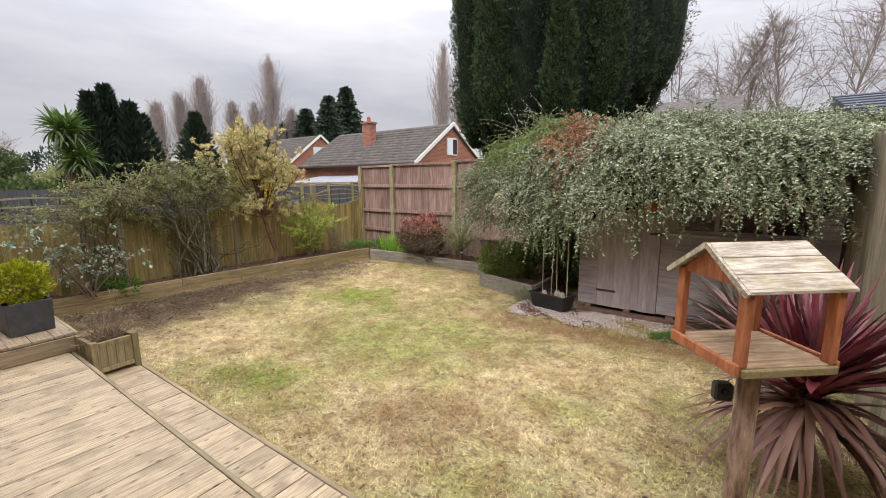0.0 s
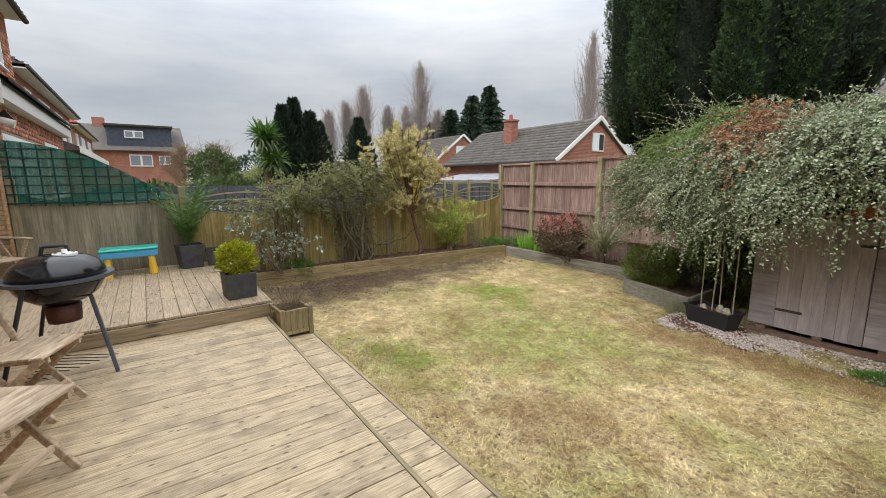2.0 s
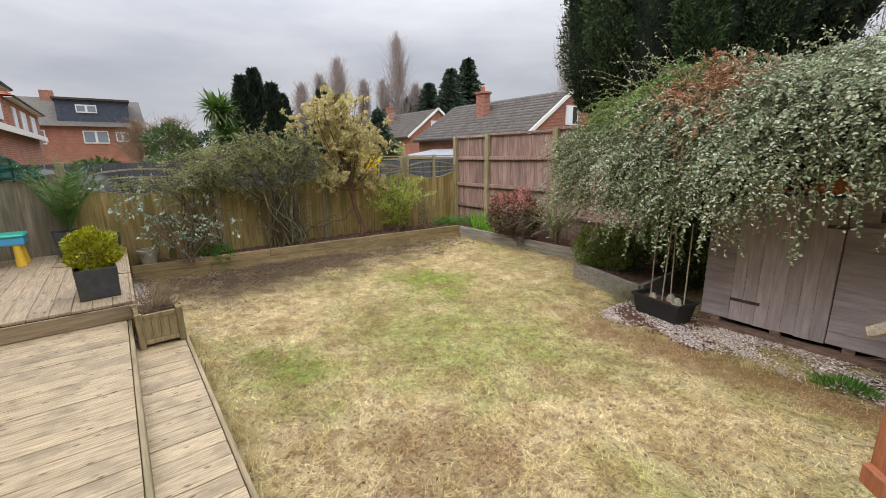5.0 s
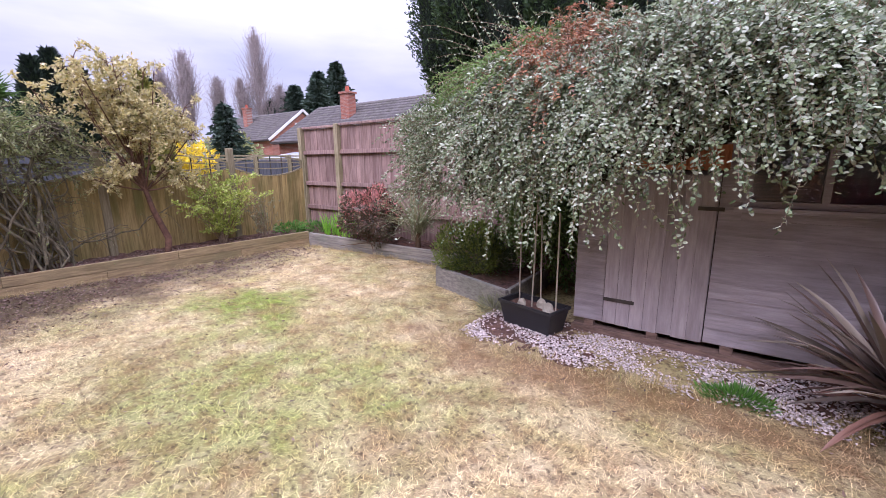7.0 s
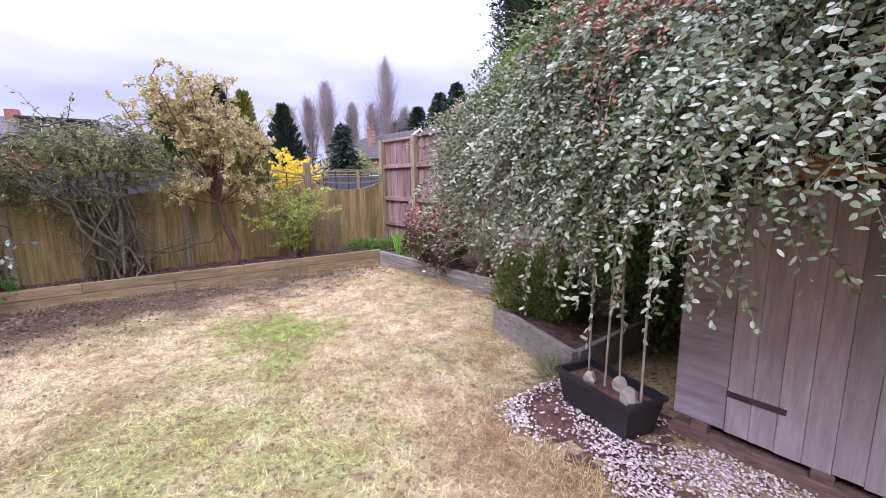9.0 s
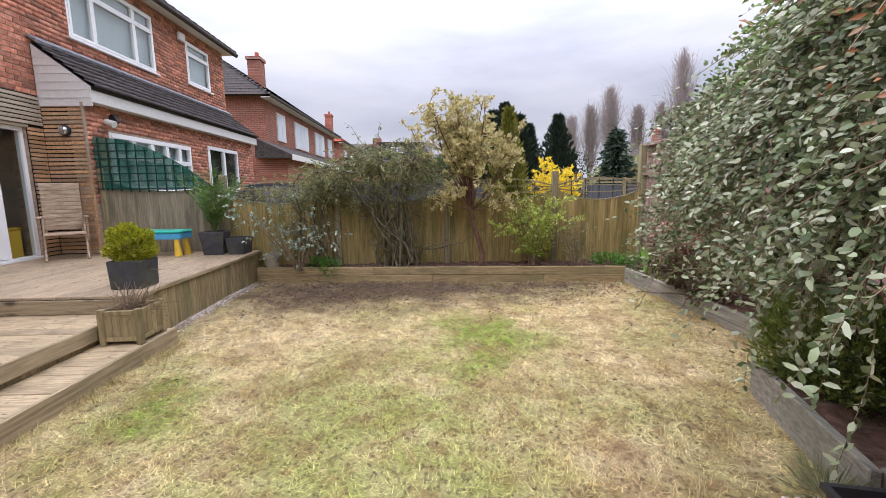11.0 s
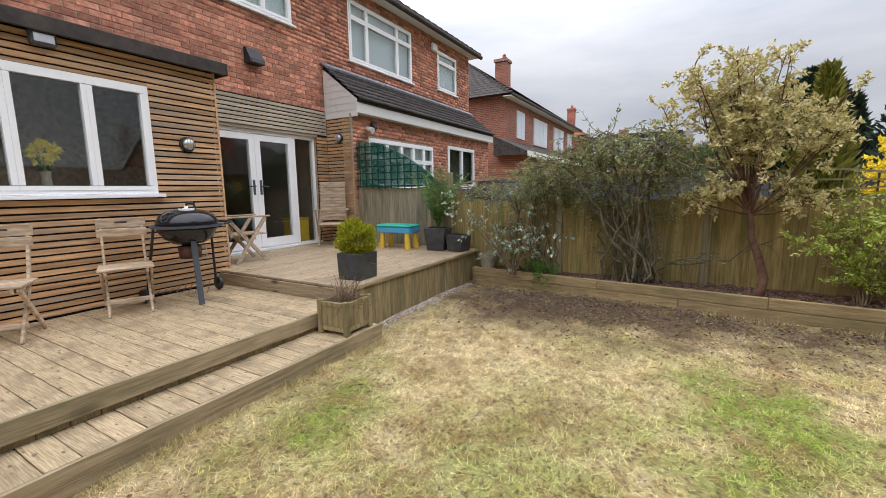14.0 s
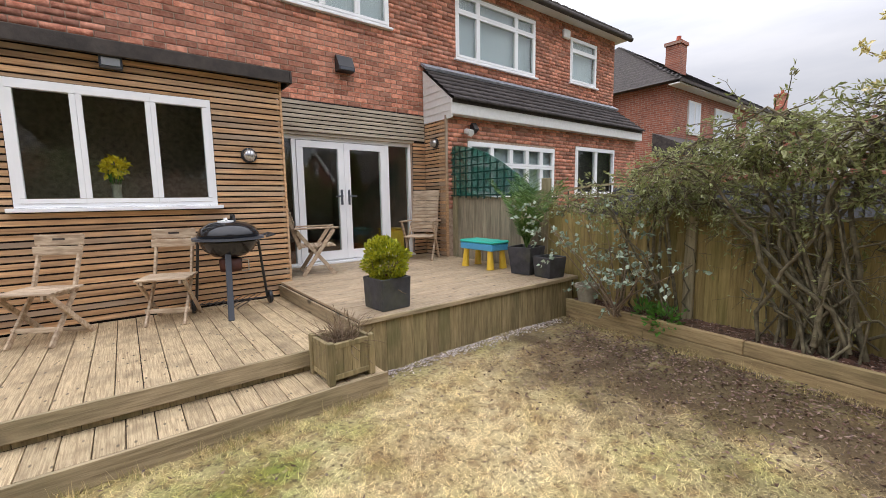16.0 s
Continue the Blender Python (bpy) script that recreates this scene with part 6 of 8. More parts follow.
# ---- bird table ----
def build_bird_table():
    t = thing("bird_table", "wooden bird table with gabled board roof on a log post", "bird table", at=(0.086, 2.19, -0.03), turn=40)
    bm = bmesh.new()
    rod(bm, (0.02, -0.01, LAWN_Z - 0.1), (0.03, 0.0, 0.75), 0.048, 0.043, n=14)
    for v in bm.verts:
        v.co += Vector((random.gauss(0, 0.003), random.gauss(0, 0.003), 0))
    part("post", bm, LOG, t, "bark-covered log", smooth=True)
    for i in range(3):
        y = -0.2 + i * 0.134
        part("tray_board", boxed(-0.2, 0.2, y, y + 0.131, 0.772, 0.79, bevel=0.003), BT_TRAY, t)
    part("rim", boxed(-0.222, -0.202, -0.205, 0.205, 0.752, 0.802, bevel=0.004), RUST, t)
    part("rim", boxed(-0.2, 0.2, -0.222, -0.203, 0.752, 0.786, bevel=0.004), SLEEPER, t)
    part("rim", boxed(0.202, 0.222, -0.205, 0.205, 0.752, 0.802, bevel=0.004), RUST, t)
    for sx in (-1, 1):
        for sy in (-1, 1):
            part("upright", boxed(sx * 0.19 - 0.016, sx * 0.19 + 0.016, sy * 0.185 - 0.022, sy * 0.185 + 0.022, 0.79, 1.115, bevel=0.003), RUST, t)
        part("gable", prism_x([(-0.2, 1.105), (0.0, 1.235), (0.2, 1.105)], sx * 0.19 - 0.012, sx * 0.19 + 0.012), RUST, t)
    for sy in (-1, 1):
        for i in range(3):
            a, b = i / 3, (i + 1) / 3
            ya, yb = sy * 0.232 * (1 - a), sy * 0.232 * (1 - b) + sy * 0.004
            za, zb = 1.09 + 0.145 * a + 0.004 * i, 1.09 + 0.145 * b + 0.004 * i
            lift = 0.01 * (2 - i)
            bm = prism_x([(ya, za + 0.004), (ya, za + 0.016), (yb, zb + 0.016), (yb, zb + 0.004)], -0.225 + RNG.uniform(-0.006, 0.006), 0.215 + RNG.uniform(-0.006, 0.006))
            part("roof_board", bm, BT_ROOF, t)
        part("barge_board", bar((-0.236, sy * 0.24, 1.092), (-0.236, 0.0, 1.25), 0.014, 0.022), BT_ROOF, t)
    c = thing("wildlife_camera", "small black camera box fixed to the post", "camera", at=(0.012, 2.125, 0.555), turn=25)
    part("body", boxed(-0.038, 0.038, -0.03, 0.02, -0.042, 0.042, bevel=0.009), BLACK, c)
    bm = bmesh.new()
    rod(bm, (0, -0.031, 0.008), (0, -0.04, 0.008), 0.016, n=14)
    part("lens", bm, ENAMEL, c)


build_bird_table()


# ---- garden plants ----
def build_cordyline():
    t = thing("cordyline", "burgundy cordyline with long sword-shaped leaves", "plant")
    ch = [tube([(0.42, 3.07, -0.36), (0.42, 3.07, 0.0), (0.42, 3.07, 0.3)], [0.06, 0.055, 0.04], 8)]
    part_np("stem", joined(ch), BARK, t)
    part_np("leaves", strap_leaves(150, (0.42, 3.07, 0.25), 0.74, 0.05, 1.15, 0.02, 1.0), L_CORDY, t)
    part_np("lower_leaves", strap_leaves(130, (0.42, 3.07, 0.16), 0.66, 0.04, 1.3, 0.24, 0.2), L_CORDY_DRY, t, "faded hanging leaves")
    f = thing("flax_plant", "grey-brown sword-leaved flax beside the shed", "plant")
    part_np("leaves", strap_leaves(80, (0.22, 5.12, -0.12), 0.8, 0.05, 1.3, 0.07, 0.8), L_FLAX, f)
    part_np("lower_leaves", strap_leaves(18, (0.22, 5.12, -0.16), 0.6, 0.045, 1.6, 0.12, 0.3), L_CORDY_DRY, f, "faded lower leaves")
    part_np("stem", tube([(0.22, 5.12, -0.36), (0.22, 5.12, -0.08)], [0.06, 0.05], 8), BARK, f)


def mound_surface(x, a):
    """The shrub's skin: x along the shed, a from 0 (front, low) over the crown to 1 (back)."""
    left = np.clip((x + 3.5) / 1.1, 0, 1) ** 0.5
    y_front = 4.98 + 0.10 * np.sin(2.1 * x) + 0.46 * np.clip((-x - 2.25), 0, 2)
    z_low = 0.14 + np.interp(x, [-3.4, -2.9, -2.5, -1.75, -1.3, -0.9, -0.4, 0.2, 0.8], [0.62, 0.58, 0.58, 0.85, 0.9, 1.08, 1.2, 1.1, 1.0]) + 0.05 * np.sin(9 * x) + 0.04 * np.sin(15 * x + 1)
    z_top = (2.36 + 0.10 * np.sin(1.3 * x + 0.5) + 0.05 * np.sin(4.3 * x) - 0.16 * np.clip(x + 1.6, 0, 2.6)) * (0.62 + 0.38 * left)
    ang = a * math.pi * 0.94
    depth = 3.0 - 0.4 * np.clip(-x - 2.25, 0, 2)
    y = y_front + (1 - np.cos(ang)) / 2 * depth
    z = z_low + (z_top - z_low) * np.sin(np.clip(ang, 0, math.pi)) ** 0.45
    return y, z


def build_cotoneaster():
    t = thing("cotoneaster", "huge grey-green cotoneaster drooping over the shed, one dead patch", "shrub")
    # drooping sprays: each a bent twig with leaves on both sides
    S, K = 5400, 29
    xs = RNG.uniform(-3.44, 1.9, S)
    a = RNG.uniform(0.0, 0.72, S) ** 1.25
    y, z = mound_surface(xs, a)
    over = (xs < 0.7) | (z > 1.8)
    xs, a, y, z = xs[over], a[over], y[over], z[over]
    S = len(xs)
    y2, z2 = mound_surface(xs, a + 0.02)
    nrm = unit(np.stack([np.where(xs < -2.7, -0.45, 0.0), -(z2 - z), (y2 - y)], 1))
    lump = 0.13 * np.sin(4.7 * xs + 2 * np.sin(3.1 * z)) * np.sin(5.3 * z + 2.1 * y)
    p0 = np.stack([xs, y, z], 1) + nrm * (RNG.uniform(-0.2, -0.02, S) + lump)[:, None] + RNG.normal(size=(S, 3)) * 0.03
    way = unit(nrm * 0.75 + RNG.normal(size=(S, 3)) * 0.38 + np.stack([0.35 * np.sin(5 * xs + 3 * z), -0.25 * np.ones(S), np.zeros(S)], 1))
    ln = RNG.uniform(0.2, 0.5, S)
    u = np.linspace(0.05, 1, K)[None, :, None]
    pts = p0[:, None] + way[:, None] * ln[:, None, None] * u + np.array([0, -0.04, -0.85]) * ln[:, None, None] * u ** 2 * 0.75
    tang = unit(way[:, None] + np.array([0, -0.08, -1.7]) * u * 0.75)
    stalks = [tube(pts[k][::6], np.linspace(0.0036, 0.0014, len(pts[k][::6])), 3) for k in range(S)]
    part_np("stalk_tangle", joined(stalks), TWIG, t, kind="stuff")
    side = unit(np.cross(tang, nrm[:, None] + 0.01)) * np.where(np.arange(K) % 2, 1, -1)[None, :, None]
    ways = (tang * 0.6 + side * 0.9 + nrm[:, None] * 0.25 + RNG.normal(size=pts.shape) * 0.35).reshape(-1, 3)
    pts = (pts + RNG.normal(size=pts.shape) * 0.006).reshape(-1, 3)
    nn = np.repeat(nrm, K, 0)
    px, py, pz = p0.T
    dead = ((px + 1.82) / 0.42) ** 2 + ((pz - 2.08) / 0.4) ** 2 + ((py - 5.45) / 0.6) ** 2 + RNG.normal(size=S) * 0.4 < 1
    fresh = (((px + 2.75) / 0.75) ** 2 + ((py - 5.9) / 0.8) ** 2 + RNG.normal(size=S) * 0.35 < 1) & (pz > 1.7) & ~dead
    dead, fresh = np.repeat(dead, K), np.repeat(fresh, K)
    rest = ~(dead | fresh)
    part_np("foliage", leaves(pts[rest], ways[rest], 0.029, 0.0145, nn[rest], oval=True), L_COTON, t)
    part_np("fresh_foliage", leaves(pts[fresh], ways[fresh], 0.03, 0.017, nn[fresh]), L_COTON_GREEN, t, "fresher green leaves")
    part_np("dead_foliage", leaves(pts[dead], ways[dead], 0.028, 0.012, nn[dead]), L_COTON_DEAD, t, "orange-brown dead leaves")
    # crowded old growth under the mound
    pts_in, d_in = blob(15000, (-2.4, 6.8, 0.75), (0.62, 0.42, 0.95), 0.2)
    part_np("inner_foliage", leaves(pts_in, d_in + RNG.normal(size=d_in.shape) * 0.6, 0.055, 0.024), L_COTON_GREEN, t)
    # closed shell inside the mound; its dark colour paints the shade between sprays
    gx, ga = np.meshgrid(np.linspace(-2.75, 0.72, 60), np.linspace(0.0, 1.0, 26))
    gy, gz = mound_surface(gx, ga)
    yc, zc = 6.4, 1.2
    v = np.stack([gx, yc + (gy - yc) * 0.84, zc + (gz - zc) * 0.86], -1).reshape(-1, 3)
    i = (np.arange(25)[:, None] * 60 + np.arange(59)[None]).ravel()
    part_np("twig_core", (v, np.stack([i, i + 1, i + 61, i + 60], 1)), surface("mound_shade_dark", C(34, 34, 26), C(58, 54, 42), scale=24, rough=1.0, fine=60, bump=1.0), t, smooth=True)
    # hanging strands along the front edge
    ch, pts, ways = [], [], []
    for _ in range(760):
        xs = RNG.uniform(-3.3, 0.7) if _ < 560 else RNG.uniform(-2.5, -1.6)
        y0, z0 = mound_surface(np.array(xs), np.array(RNG.uniform(0.0, 0.2)))
        ln = RNG.uniform(0.18, 0.8) * (0.42 if xs < -2.2 else 1.15 if xs < -1.2 else 1.0)
        line = wander((xs, float(y0) - 0.02, float(z0) + 0.05), (RNG.normal() * 0.35, -0.25, -0.9), ln, 8, 0.12, 0.12)
        ch.append(tube(line, np.linspace(0.003, 0.001, 9), 3))
        for u in np.linspace(0.0, 1, int(ln * 75)):
            k = min(7, int(u * 8))
            pts.append(line[k] + (line[k + 1] - line[k]) * (u * 8 - k))
            ways.append(RNG.normal(size=3) * 0.8 + [0, -0.2, -0.5])
    part_np("strand_tangle", joined(ch), TWIG, t, kind="stuff")
    part_np("strand_leaves", leaves(np.array(pts), np.array(ways), 0.034, 0.0175, oval=True), L_COTON, t)
    # stray shoots above and to the side
    ch, pts, ways = [], [], []
    for _ in range(120):
        xs = RNG.uniform(-3.44, 0.7)
        y0, z0 = mound_surface(np.array(xs), np.array(RNG.uniform(0.25, 0.75)))
        line = wander((xs, float(y0), float(z0)), (RNG.normal() * 0.6 - 0.3 * (xs < -3), -0.3, 0.55), RNG.uniform(0.2, 0.5), 7, 0.12, 0.13)
        if _ < 16:
            xs = RNG.uniform(-3.3, -2.3)
            y0, z0 = mound_surface(np.array(xs), np.array(RNG.uniform(0.25, 0.5)))
            line = wander((xs, float(y0), float(z0) - 0.1), (-0.7 + RNG.normal() * 0.2, -0.3, 1.0), RNG.uniform(0.5, 0.95), 7, 0.1, 0.12)
        ch.append(tube(line, np.linspace(0.003, 0.001, 8), 3))
        for u in np.linspace(0.1, 1, 16):
            k = min(6, int(u * 7))
            pts.append(line[k] + (line[k + 1] - line[k]) * (u * 7 - k))
            ways.append(RNG.normal(size=3))
    part_np("shoot_tangle", joined(ch), TWIG, t, kind="stuff")
    part_np("shoot_leaves", leaves(np.array(pts), np.array(ways), 0.03, 0.015, oval=True), L_COTON, t)
    ch = [tube(wander((RNG.uniform(-2.7, -1.9), RNG.uniform(6.5, 7.0), -0.2), (RNG.normal() * 0.15, -0.1, 1), 2.0, 8, 0.08), np.linspace(0.028, 0.01, 9), 6) for _ in range(7)]
    for stem in ch:
        part_np("stem", stem, BARK, t)


def branchy(name, label, base, n_limbs, height, spread, leaf_mat, bark, leaf=(0.05, 0.025), twigs=6, per_twig=14, droop=0.05, lean=(0, 0), cat="shrub", limb_r=0.02, start=0.1, bend=0.12, twig_len=0.35, squash=(1.0, 1.0)):
    """A shrub or small tree: limbs, drooping twigs, and leaves along the twigs."""
    t = thing(name, label, cat)
    limbs, tw, pts, ways = [], [], [], []
    for _ in range(n_limbs):
        a = _ * 2.4 + RNG.normal() * 0.25
        s = RNG.uniform(0.1, 1.0) * spread / max(height, 0.1)
        ln = height * RNG.uniform(0.75, 1.1) * math.hypot(1, s) * 0.98
        line = wander(np.array(base) + np.append(RNG.normal(size=2) * 0.03, 0), (math.cos(a) * s * squash[0] + lean[0], math.sin(a) * s * squash[1] + lean[1], 1), ln, 9, bend, droop * 0.5)
        line[:, 0] = base[0] + (line[:, 0] - base[0]) * squash[0]
        limbs.append(tube(line, np.linspace(limb_r, limb_r * 0.2, 10), 6))
        for _ in range(twigs):
            u = RNG.uniform(start, 1) * 8.99
            k = int(u)
            p0 = line[k] + (line[k + 1] - line[k]) * (u - k)
            b = RNG.uniform(0, 6.28)
            tl = wander(p0, (math.cos(b) * squash[0], math.sin(b), 0.6), twig_len * RNG.uniform(0.5, 1.3), 6, 0.16, droop * 3)
            tw.append(tube(tl, np.linspace(limb_r * 0.22, 0.0012, 7), 4))
            for v in np.sqrt(RNG.uniform(0.02, 1, per_twig)):
                j = min(5, int(v * 6))
                pts.append(tl[j] + (tl[j + 1] - tl[j]) * (v * 6 - j) + RNG.normal(size=3) * 0.012)
                ways.append(unit(tl[j + 1] - tl[j]) + RNG.normal(size=3) * 0.7)
    for limb in limbs:
        part_np("limb", limb, bark, t)
    part_np("twig_tangle", joined(tw), bark, t, kind="stuff")
    part_np("leaves", leaves(np.array(pts), np.array(ways), *leaf), leaf_mat, t)
    return t


build_cordyline()
build_cotoneaster()


def arching_shrub(label, base, dome, n, leaf_mat, bark, leaf, twigs, per_twig, bare):
    """A contorted shrub: stems fan out low from one stool, arch over a dome of y-z points and trail; the leaves hang on the outer wood."""
    t = thing("weeping_shrub", label, "shrub")
    tw, pts, ways = [], [], []
    dy, dz = dome
    for k in range(n + bare):
        low = k >= n
        y = RNG.uniform(dy[0], dy[-1]) if not low else base[1] + RNG.normal() * 0.75
        z = np.interp(y, dy, dz) * (RNG.uniform(0.62, 0.95) if not low else RNG.uniform(0.15, 0.6))
        end = np.array([-7.5 + RNG.normal() * 0.2 - 0.12 * low, y, z])
        mid = np.array([(base[0] + end[0]) / 2 + RNG.normal() * 0.12, base[1] + (y - base[1]) * RNG.uniform(0.2, 0.6), (np.interp(y, dy, dz) * RNG.uniform(1.0, 1.25)) if not low else z * RNG.uniform(0.8, 1.3)])
        u = np.linspace(0, 1, 13)[:, None]
        line = (1 - u) ** 2 * (np.array(base) + RNG.normal(size=3) * [0.06, 0.16, 0]) + 2 * u * (1 - u) * mid + u ** 2 * end
        kink = np.cumsum(RNG.normal(size=line.shape) * 0.05, axis=0)
        line += (kink - u * kink[-1]) * [0.7, 1, 1]
        r = RNG.uniform(0.009, 0.022) * (0.75 if low else 1)
        part_np("limb", tube(line, np.linspace(r, r * 0.3, 13), 6), bark, t)
        for _ in range(twigs if not low else 9):
            v = RNG.uniform(0.4 if not low else 0.3, 1.0) * 11.99
            j = int(v)
            p0 = line[j] + (line[j + 1] - line[j]) * (v - j)
            ang = RNG.uniform(0, 6.28)
            tl = wander(p0, (math.cos(ang) * 0.6, math.sin(ang) * 1.3, 0.3), RNG.uniform(0.16, 0.5), 6, 0.3, 0.2)
            tw.append(tube(tl, np.linspace(r * 0.3, 0.0012, 7), 4))
            for w in np.sqrt(RNG.uniform(0.02, 1, per_twig if not low else 2)):
                i = min(5, int(w * 6))
                pts.append(tl[i] + (tl[i + 1] - tl[i]) * (w * 6 - i) + RNG.normal(size=3) * 0.012)
                ways.append(unit(tl[i + 1] - tl[i]) + RNG.normal(size=3) * 0.6)
    part_np("twig_tangle", joined(tw), bark, t, kind="stuff")
    part_np("foliage", leaves(np.array(pts), np.array(ways), *leaf), leaf_mat, t)


def build_magnolia():
    """A kinked trunk that forks low; the crown is many small whorls of pale leaves at the twig ends."""
    t = thing("magnolia_tree", "small tree with cream-yellow spring leaves by the fence", "tree")
    trunk = np.array([(-7.42, 4.62, -0.2), (-7.4, 4.66, 0.1), (-7.46, 4.6, 0.34), (-7.42, 4.52, 0.55), (-7.5, 4.5, 0.8), (-7.5, 4.47, 1.05)])
    part_np("trunk", tube(trunk, [0.052, 0.045, 0.042, 0.036, 0.032, 0.026], 9), BARK_RED, t, smooth=True)
    tw, pts, ways = [], [], []
    tips = [(RNG.uniform(-0.55, 0.45), 4.45 + RNG.normal() * 0.42, RNG.uniform(1.45, 2.48)) for _ in range(30)]
    tips += [(0.1, 3.92, 0.98), (0.15, 4.12, 1.05), (0.2, 5.02, 1.0), (0.1, 4.85, 1.1), (-0.1, 5.25, 1.75), (0.0, 5.15, 2.0), (0.0, 4.3, 2.52), (-0.1, 4.42, 2.46)]
    for x, y, z in tips:
        y = 4.45 + (y - 4.45) * float(np.interp(z, [1.0, 1.2, 1.45, 1.9, 2.3, 2.65], [1.0, 1.0, 0.6, 1.05, 0.95, 0.5]))
        k = int(RNG.integers(4, 6)) if z > 1.2 else 4
        p0, end = trunk[k], np.array([-7.5 + x, y, z])
        u = np.linspace(0, 1, 10)[:, None]
        mid = (p0 + end) / 2 + RNG.normal(size=3) * 0.1 + [0, (y - 4.45) * 0.22, -0.05]
        line = (1 - u) ** 2 * p0 + 2 * u * (1 - u) * mid + u ** 2 * end
        part_np("limb", tube(line, np.linspace(0.012, 0.004, 10), 6), BARK_RED, t)
        for _ in range(20):
            v = RNG.uniform(0.62, 1) * 8.99
            j = int(v)
            q = line[j] + (line[j + 1] - line[j]) * (v - j)
            tl = wander(q, RNG.normal(size=3) * [1, 1, 0.6] + [0, 0, 0.5], RNG.uniform(0.1, 0.3), 4, 0.25)
            tw.append(tube(tl, np.linspace(0.004, 0.0015, 5), 4))
            for i, m in ((4, 19), (3, 8), (2, 5)):
                for _ in range(m):
                    pts.append(tl[i] + RNG.normal(size=3) * 0.014)
                    ways.append(unit(tl[i] - tl[i - 1]) * 0.45 + RNG.normal(size=3) * 0.75)
    part_np("twig_tangle", joined(tw), BARK_RED, t, kind="stuff")
    part_np("foliage", leaves(np.array(pts), np.array(ways), 0.046, 0.023), L_MAGN, t)


build_magnolia()
arching_shrub("arching olive-green shrub with bare tangled stems", (-7.6, 3.3, -0.12), ((1.5, 2.2, 2.7, 3.1, 3.6, 4.0, 4.2), (1.5, 1.62, 1.95, 2.16, 2.05, 1.6, 1.2)), 19, L_WEEP, BARK_DARK, (0.048, 0.017), 32, 17, 22)
arching_shrub("low spreading olive shrub reaching over the fence", (-7.72, 2.05, -0.1), ((0.75, 1.1, 1.6, 2.2, 2.6), (1.3, 1.46, 1.5, 1.6, 1.5)), 9, L_WEEP, BARK_DARK, (0.05, 0.017), 24, 14, 3)
branchy("blue_leaved_shrub", "thin shrub with round blue-green leaves", (-7.42, 1.72, -0.12), 13, 1.15, 1.15, L_BLUE, TWIG, (0.055, 0.038), 7, 7, 0.06, limb_r=0.01, start=0.3, squash=(0.75, 1.0))
branchy("lime_shrub", "upright shrub with fresh yellow-green leaves", (-7.5, 5.5, -0.12), 20, 1.1, 0.46, L_LIME, TWIG, (0.045, 0.024), 15, 16, 0.0, limb_r=0.01, start=0.12, twig_len=0.25)
branchy("dry_shrub", "sparse shrub with pale dried flower heads", (-7.3, 6.15, -0.12), 12, 0.75, 0.5, L_STRAP, TWIG, (0.03, 0.02), 6, 8, 0.0, limb_r=0.006, twig_len=0.2)


